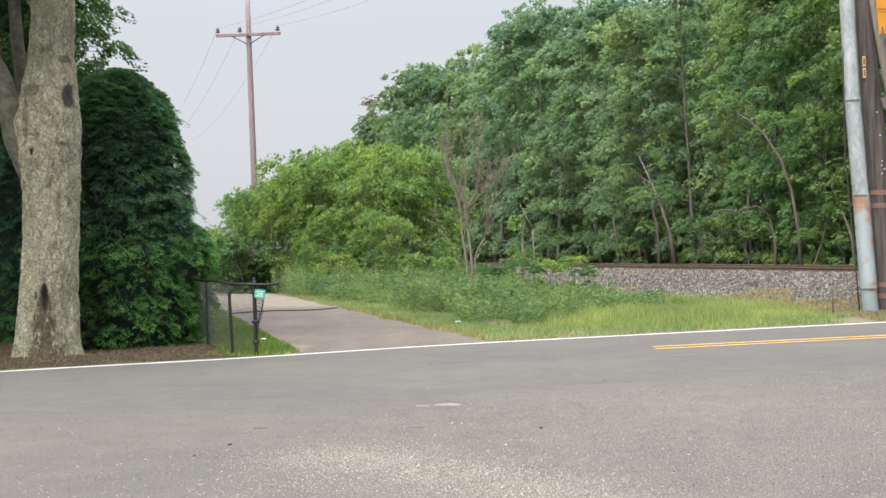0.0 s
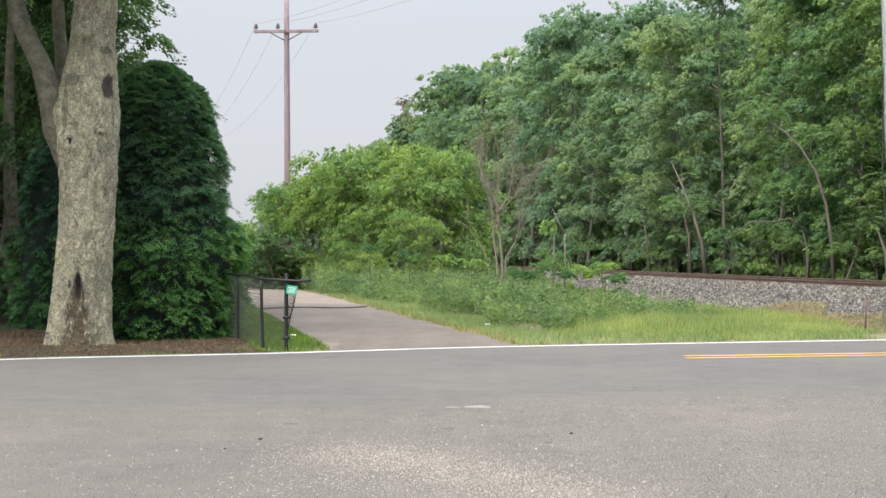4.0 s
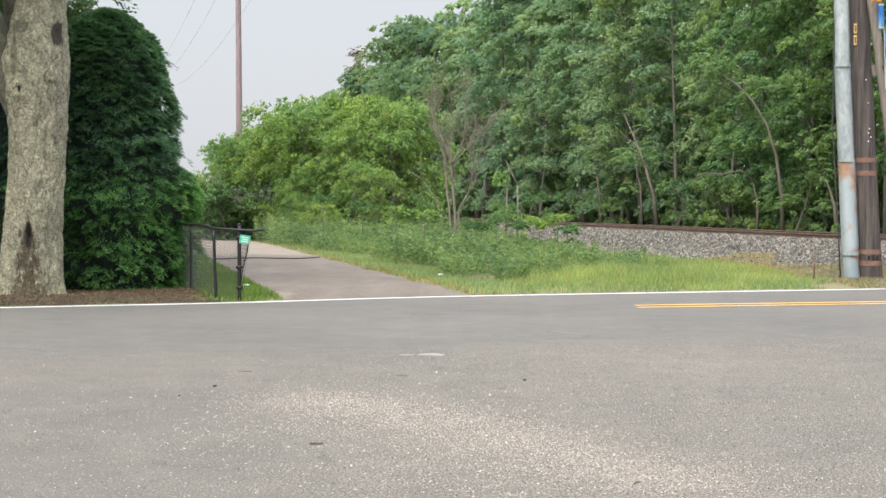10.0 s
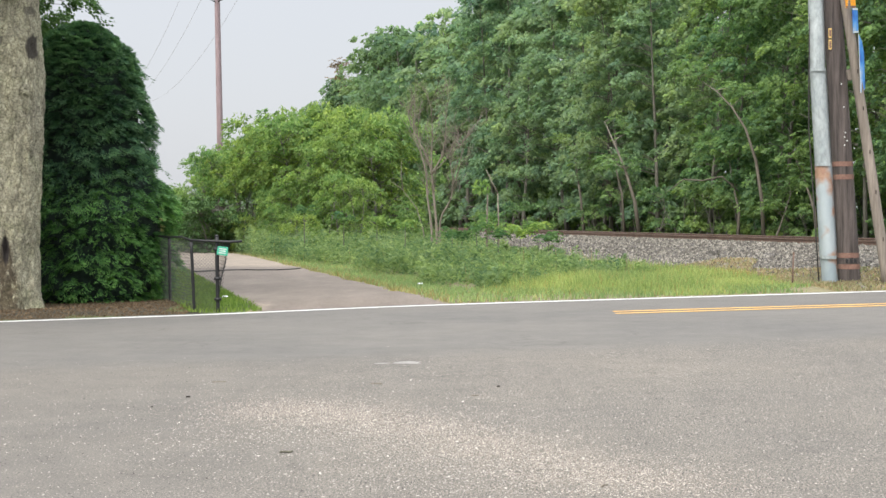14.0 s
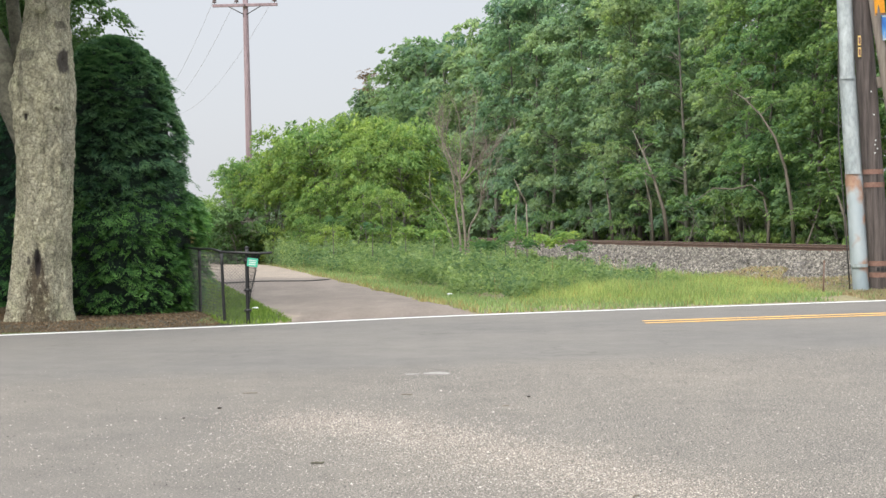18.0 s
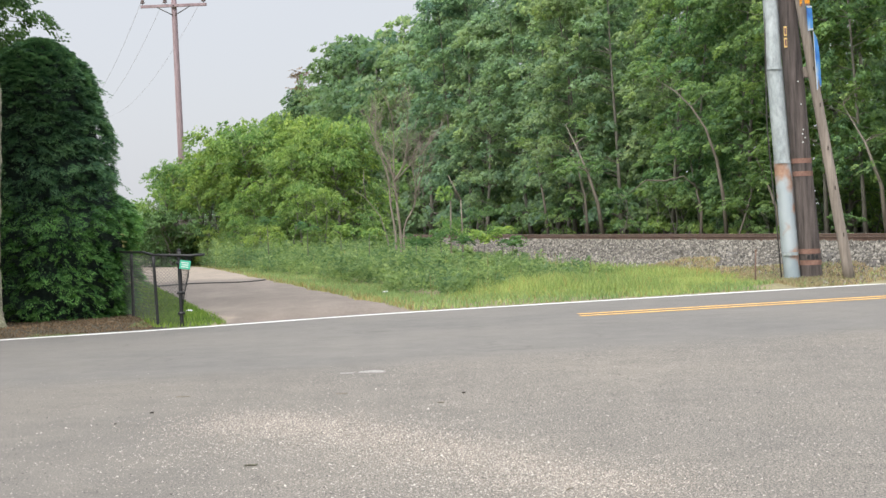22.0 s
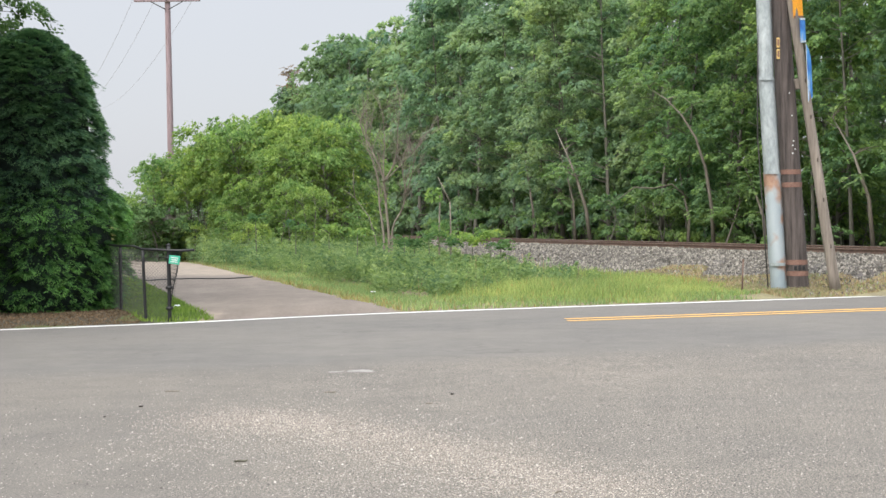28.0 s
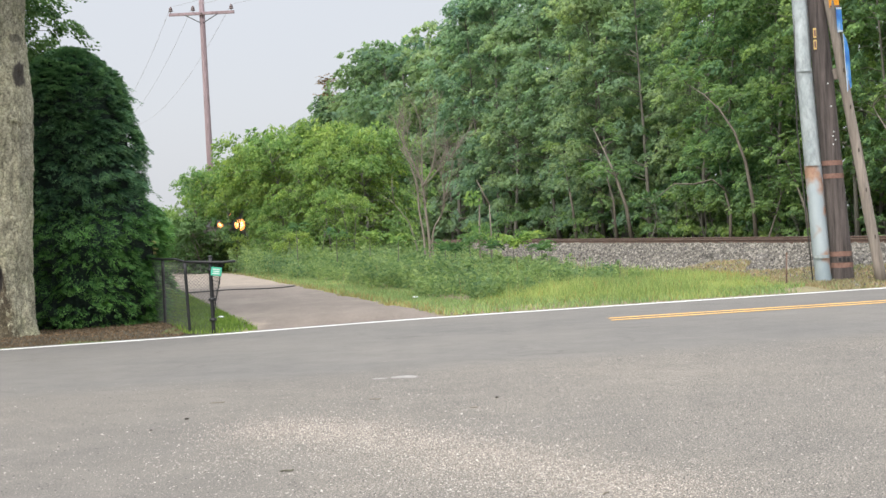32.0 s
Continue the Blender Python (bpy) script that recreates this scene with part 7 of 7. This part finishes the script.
# ================= fence by the driveway =================
def build_fence():
    ob = empty("chain_link_fence", Matrix(), "short black chain-link fence end with a bent top rail", "fence")
    posts = ((-5.14, 22.5, 1.07, 0.024), (-4.35, 20.62, 1.06, 0.023), (-4.0, 20.6, 1.12, 0.028))
    tilt = (0.0, -0.035, -0.005)
    for (x, y, h, r), q in zip(posts, tilt):
        p = part("post", lean_tube((x, y, -0.1), (x + q, y, h), r, r, 14, M["black"], "post"), None, ob)
        bm = bmesh.new()
        bmesh.ops.create_uvsphere(bm, u_segments=12, v_segments=8, radius=r * 1.15)
        bmesh.ops.scale(bm, vec=(1, 1, 0.7), verts=bm.verts)
        bmesh.ops.translate(bm, vec=(x + q, y, h), verts=bm.verts)
        part("post_cap", bm, M["black"], p, smooth=True)
    b = Bag()
    b.put(tube([(-6.3, 24.3, 1.15), (-5.14, 22.45, 1.09), (-4.7, 21.4, 1.1), (-4.38, 20.6, 1.065), (-4.0, 20.55, 1.045), (-3.82, 20.55, 1.035), (-3.62, 20.55, 1.045)], [0.018] * 7, 10))
    part("top_rail", b.mesh("top_rail", M["black"]), None, ob)
    for z in (0.93, 0.5, 0.2):
        b = Bag()
        b.put(tube([(-4.0, 20.6, z - 0.02), (-4.0, 20.6, z + 0.02)], [0.053, 0.053], 12))
        part("tension_band", b.mesh("tension_band", M["black"]), None, ob)
    # woven wire: two sets of slanting strands between bottom and top lines
    def weave(name, p0, p1, z0, z1, pitch=0.05, r=0.0028):
        bag = Bag()
        p0, p1 = Vector(p0), Vector(p1)
        L = (p1 - p0).length
        H = z1 - z0
        d = (p1 - p0) / L
        s = -H
        while s < L:
            for sg in (1, -1):
                a0, a1 = (s, s + H) if sg == 1 else (s + H, s)
                lo, hi = 0.0, 1.0
                t_in = sorted(((0 - a0) / (a1 - a0), (L - a0) / (a1 - a0)))
                lo, hi = max(0.0, t_in[0]), min(1.0, t_in[1])
                if hi - lo > 0.01:
                    q0 = p0 + d * (a0 + (a1 - a0) * lo)
                    q1 = p0 + d * (a0 + (a1 - a0) * hi)
                    bag.put(tube([(q0.x, q0.y + 0.002 * sg, z0 + H * lo), (q1.x, q1.y + 0.002 * sg, z0 + H * hi)], [r, r], 4, False))
            s += pitch
        return part(name, bag.mesh(name, M["wire_black"]), None, ob)
    weave("wire_mesh", (-5.14, 22.5, 0), (-4.36, 20.64, 0), 0.04, 1.05, 0.09)
    weave("wire_mesh", (-6.3, 24.3, 0), (-5.14, 22.5, 0), 0.04, 1.08)
    weave("wire_mesh", (-4.36, 20.62, 0), (-4.0, 20.6, 0), 0.04, 1.04)
    # torn flap of mesh hanging from the rail's end to the post's foot
    bag = Bag()
    rnd = random.Random(2)
    for k in range(15):
        t = k / 14
        top = Vector((-3.97 + 0.17 * t, 20.56 + 0.05 * math.sin(t * 3), 1.03 - 0.02 * t))
        bot = Vector((-3.98 + 0.10 * t * t, 20.57, 0.12 + 0.62 * t))
        m = top.lerp(bot, 0.5) + Vector((0.035 * math.sin(t * 4), 0.06, 0))
        bag.put(tube([top, m, bot], [0.003] * 3, 4, False))
    for k in range(16):
        z = 1.0 - 0.055 * k
        w = 0.17 * max(0.05, (z - 0.1) / 0.95)
        bag.put(tube([(-3.97, 20.56, z), (-3.97 + w * 0.6, 20.6, z - 0.03), (-3.97 + w, 20.57, z + 0.01)], [0.003] * 3, 4, False))
    part("torn_flap", bag.mesh("torn_flap", M["black"]), None, ob)
    sg = empty("green_sign", Matrix.Translation((-3.905, 20.52, 0.905)) @ pose(0, 0, 0, 4, 8, 6), "small faded green notice hanging on the fence end", "sign")
    part("plate", bm_box(0.155, 0.006, 0.125, (0, 0, 0), 0.002), M["green_sign"], sg)
    for k, (w, z) in enumerate(((0.11, 0.03), (0.09, 0.0), (0.1, -0.03))):
        part("lettering_bar", bm_box(w, 0.003, 0.014, (0, -0.005, z), 0.001), M["sign_white"], sg)


# ================= small things on the ground =================
def build_litter():
    def stick(name, at, ln, r, turn, mat, label):
        ob = empty(name, Matrix.Translation(at) @ pose(0, 0, 0, 0, 0, turn), label, "stick", "sticks on the road")
        b = Bag()
        b.put(tube([(-ln / 2, 0, r), (-ln * 0.1, 0.006, r * 1.1), (ln * 0.3, -0.004, r), (ln / 2, 0.004, r * 1.6)], [r * 0.8, r, r, r * 0.7], 8))
        part("twig", b.mesh("twig", mat), None, ob)
    stick("dark_stick", (-1.21, 8.32, 0.0), 0.078, 0.0065, 8, M["limb_bark"], "short dark stick lying on the asphalt")
    stick("pale_twig", (0.58, 7.26, 0.0), 0.075, 0.005, 62, M["dead_wood"], "short pale twig lying on the asphalt")
    stick("pale_twig", (-0.12, 10.9, 0.0), 0.07, 0.004, 30, M["dead_wood"], "short pale twig lying on the asphalt")
    stick("pale_twig", (-2.3, 11.9, 0.0), 0.12, 0.004, 10, M["dead_wood"], "thin pale twig lying on the asphalt")
    stick("pale_twig", (-0.95, 11.7, 0.0), 0.1, 0.004, -5, M["dead_wood"], "thin pale twig lying on the asphalt")
    stick("dark_stick", (-2.35, 10.9, 0.0), 0.03, 0.006, 20, M["bark_dark"], "short dark stick lying on the asphalt")
    stick("dark_stick", (-2.5, 10.35, 0.0), 0.022, 0.004, 70, M["bark_dark"], "short dark stick lying on the asphalt")
    stick("dark_stick", (0.06, 11.45, 0.0), 0.03, 0.006, 40, M["bark_dark"], "short dark stick lying on the asphalt")

    def blob(name, at, rx, ry, h, mat, label, category, seed):
        rnd = random.Random(seed)
        v, f = [], []
        n = 26
        for j, (q, z) in enumerate(((1.0, 0.0), (0.85, 1.0), (0.0, 1.15))):
            for k in range(n):
                a = 2 * math.pi * k / n
                w = q * (1 + 0.12 * math.sin(3 * a + seed) + rnd.uniform(-0.12, 0.12))
                v.append((rx * w * math.cos(a), ry * w * math.sin(a), h * z + 0.001))
        for j in range(2):
            for k in range(n):
                k2 = (k + 1) % n
                f.append((j * n + k, j * n + k2, (j + 1) * n + k2, (j + 1) * n + k))
        ob = part(name, mesh_of(name, v, f, mat, True), None)
        ob.matrix_basis = Matrix.Translation(at)
        return tagged(ob, label, category)
    blob("pale_patch", (-0.79, 13.38, 0.0), 0.13, 0.11, 0.003, M["mortar"], "pale scuffed patch of dried mortar on the asphalt", "patch", 4)
    blob("pale_patch", (-1.03, 13.32, 0.0), 0.08, 0.04, 0.0025, M["mortar"], "faint grey scuffed patch on the asphalt", "patch", 7)
    for k, (x, y) in enumerate(((-4.28, 22.65), (0.2, 25.9), (3.6, 25.3), (1.9, 24.6), (-1.3, 26.2))):
        ob = blob("pale_litter", (x, y, float(ground_z(x, y)) + 0.05), 0.05, 0.04, 0.02, M["sign_white"], "scrap of pale litter in the grass", "litter", 20 + k)
    # cable lying across the driveway
    b = Bag()
    pts = smooth_line([(-7.5, 33.5, 0.1), (-7.04, 33.6, 0.11), (-6.43, 33.85, 0.125), (-5.98, 33.86, 0.13), (-5.53, 33.72, 0.13), (-5.1, 33.98, 0.12), (-4.84, 34.7, 0.11), (-4.8, 35.5, 0.1)])
    b.put(tube(pts, [0.014] * len(pts), 8))
    ob = part("cable_ramp", b.mesh("cable_ramp", M["black"]), None)
    tagged(ob, "thick black hose lying across the driveway", "hose")


# ================= train =================
def build_train():
    """Locomotive nose: body, cab windows, hand rails, wheels, three lit lamps."""
    ob = empty("locomotive", Matrix(), "dark locomotive with three lit orange-white lamps, coming along the track", "train")
    part("body", bm_box(2.9, 15.0, 2.6, (0, 7.7, 2.45), 0.15), M["train"], ob)
    part("nose", bm_box(2.5, 1.4, 1.7, (0, -0.3, 1.85), 0.2), M["train"], ob)
    part("platform", bm_box(3.0, 17.0, 0.2, (0, 7.2, 1.05), 0.03), M["steel"], ob)
    part("cab_roof", bm_box(2.9, 3.4, 0.25, (0, 1.9, 3.85), 0.1), M["train"], ob)
    for x in (-0.75, 0.75):
        part("windscreen", bm_box(0.95, 0.05, 0.65, (x, 0.19, 3.2), 0.02), M["train_glass"], ob)
    part("pilot", bm_box(2.7, 0.3, 0.75, (0, -1.0, 0.55), 0.05), M["steel"], ob)
    part("coupler", bm_box(0.3, 0.5, 0.3, (0, -1.4, 0.75), 0.04), M["steel"], ob)
    part("fuel_tank", bm_box(2.5, 4.0, 0.7, (0, 7.5, 0.6), 0.1), M["steel"], ob)
    for s in (-1, 1):
        b = Bag()
        b.put(tube([(s * 1.35, -1.0, 1.1), (s * 1.35, -1.0, 2.1), (s * 0.4, -1.0, 2.1)], [0.02] * 3, 6))
        part("hand_rail", b.mesh("hand_rail", M["steel"]), None, ob)
        for y in (0.6, 3.0, 12.0, 14.4):
            b = Bag()
            b.put(tube([(s * 0.68, y, 0.5), (s * 0.82, y, 0.5)], [0.5, 0.5], 24))
            part("wheel", b.mesh("wheel", M["steel"]), None, ob)

    def lamp(x, z, r):
        b = Bag()
        b.put(tube([(x, -1.02, z), (x, -1.16, z)], [r * 1.25, r * 1.3], 20))
        h = part("lamp_housing", b.mesh("lamp_housing", M["steel"]), None, ob)
        # glowing disc added behind the lens as the lamp's glare
        b = Bag()
        b.put(tube([(x, -1.16, z), (x, -1.19, z)], [r * 1.2, r * 1.15], 20))
        part("lamp_bowl", b.mesh("lamp_bowl", M["lamp_bowl"]), None, h, "orange glowing disc that stands for the lamp's glare")
        b = Bag()
        b.put(tube([(x, -1.19, z), (x, -1.24, z)], [r * 0.62, r * 0.5], 20))
        part("lamp_lens", b.mesh("lamp_lens", M["lamp"]), None, h, "bright warm-white lamp lens")
    # radii follow the glare seen from the camera, larger than real lamps
    lamp(-1.08, 1.95, 0.26)
    lamp(1.08, 1.95, 0.52)
    lamp(0.0, 3.12, 0.10)
    return ob


build_near_pole()
build_brace_pole()
build_signs()
build_stake()
build_fence()
build_litter()
fp = build_far_pole(FARP, 0, "reddish weathered wooden utility pole with a crossarm")
build_far_pole((-30.0, 114.0, 0), 8, "", fp)
for p in PINS:
    a = (FARP[0] + p, FARP[1] - 0.15, ARM_Z + 0.32)
    wire(a, (5.97 + p, 26.2, 11.05), 0.9, 0.007)
    wire(a, (-30.0 + p, 114.0, ARM_Z + 0.3), 1.6, 0.006)
train = build_train()


def track_pose(y):
    s = float(rail_x(y + 0.5) - rail_x(y - 0.5))
    return pose(float(rail_x(y)) + 0.75 / TRACK_COS, y, 0.7, 0, 0, math.degrees(math.atan2(-s, 1)))


def motions():
    """The train comes nearer at a steady speed along its track."""
    speed, last = 10.75, 152.0
    walk(train, [(t, track_pose(last + speed * (32.0 - t))) for t in (0, 4, 8, 12, 16, 20, 24, 26, 28, 29, 30, 30.5, 31, 31.5, 32)])


motions()
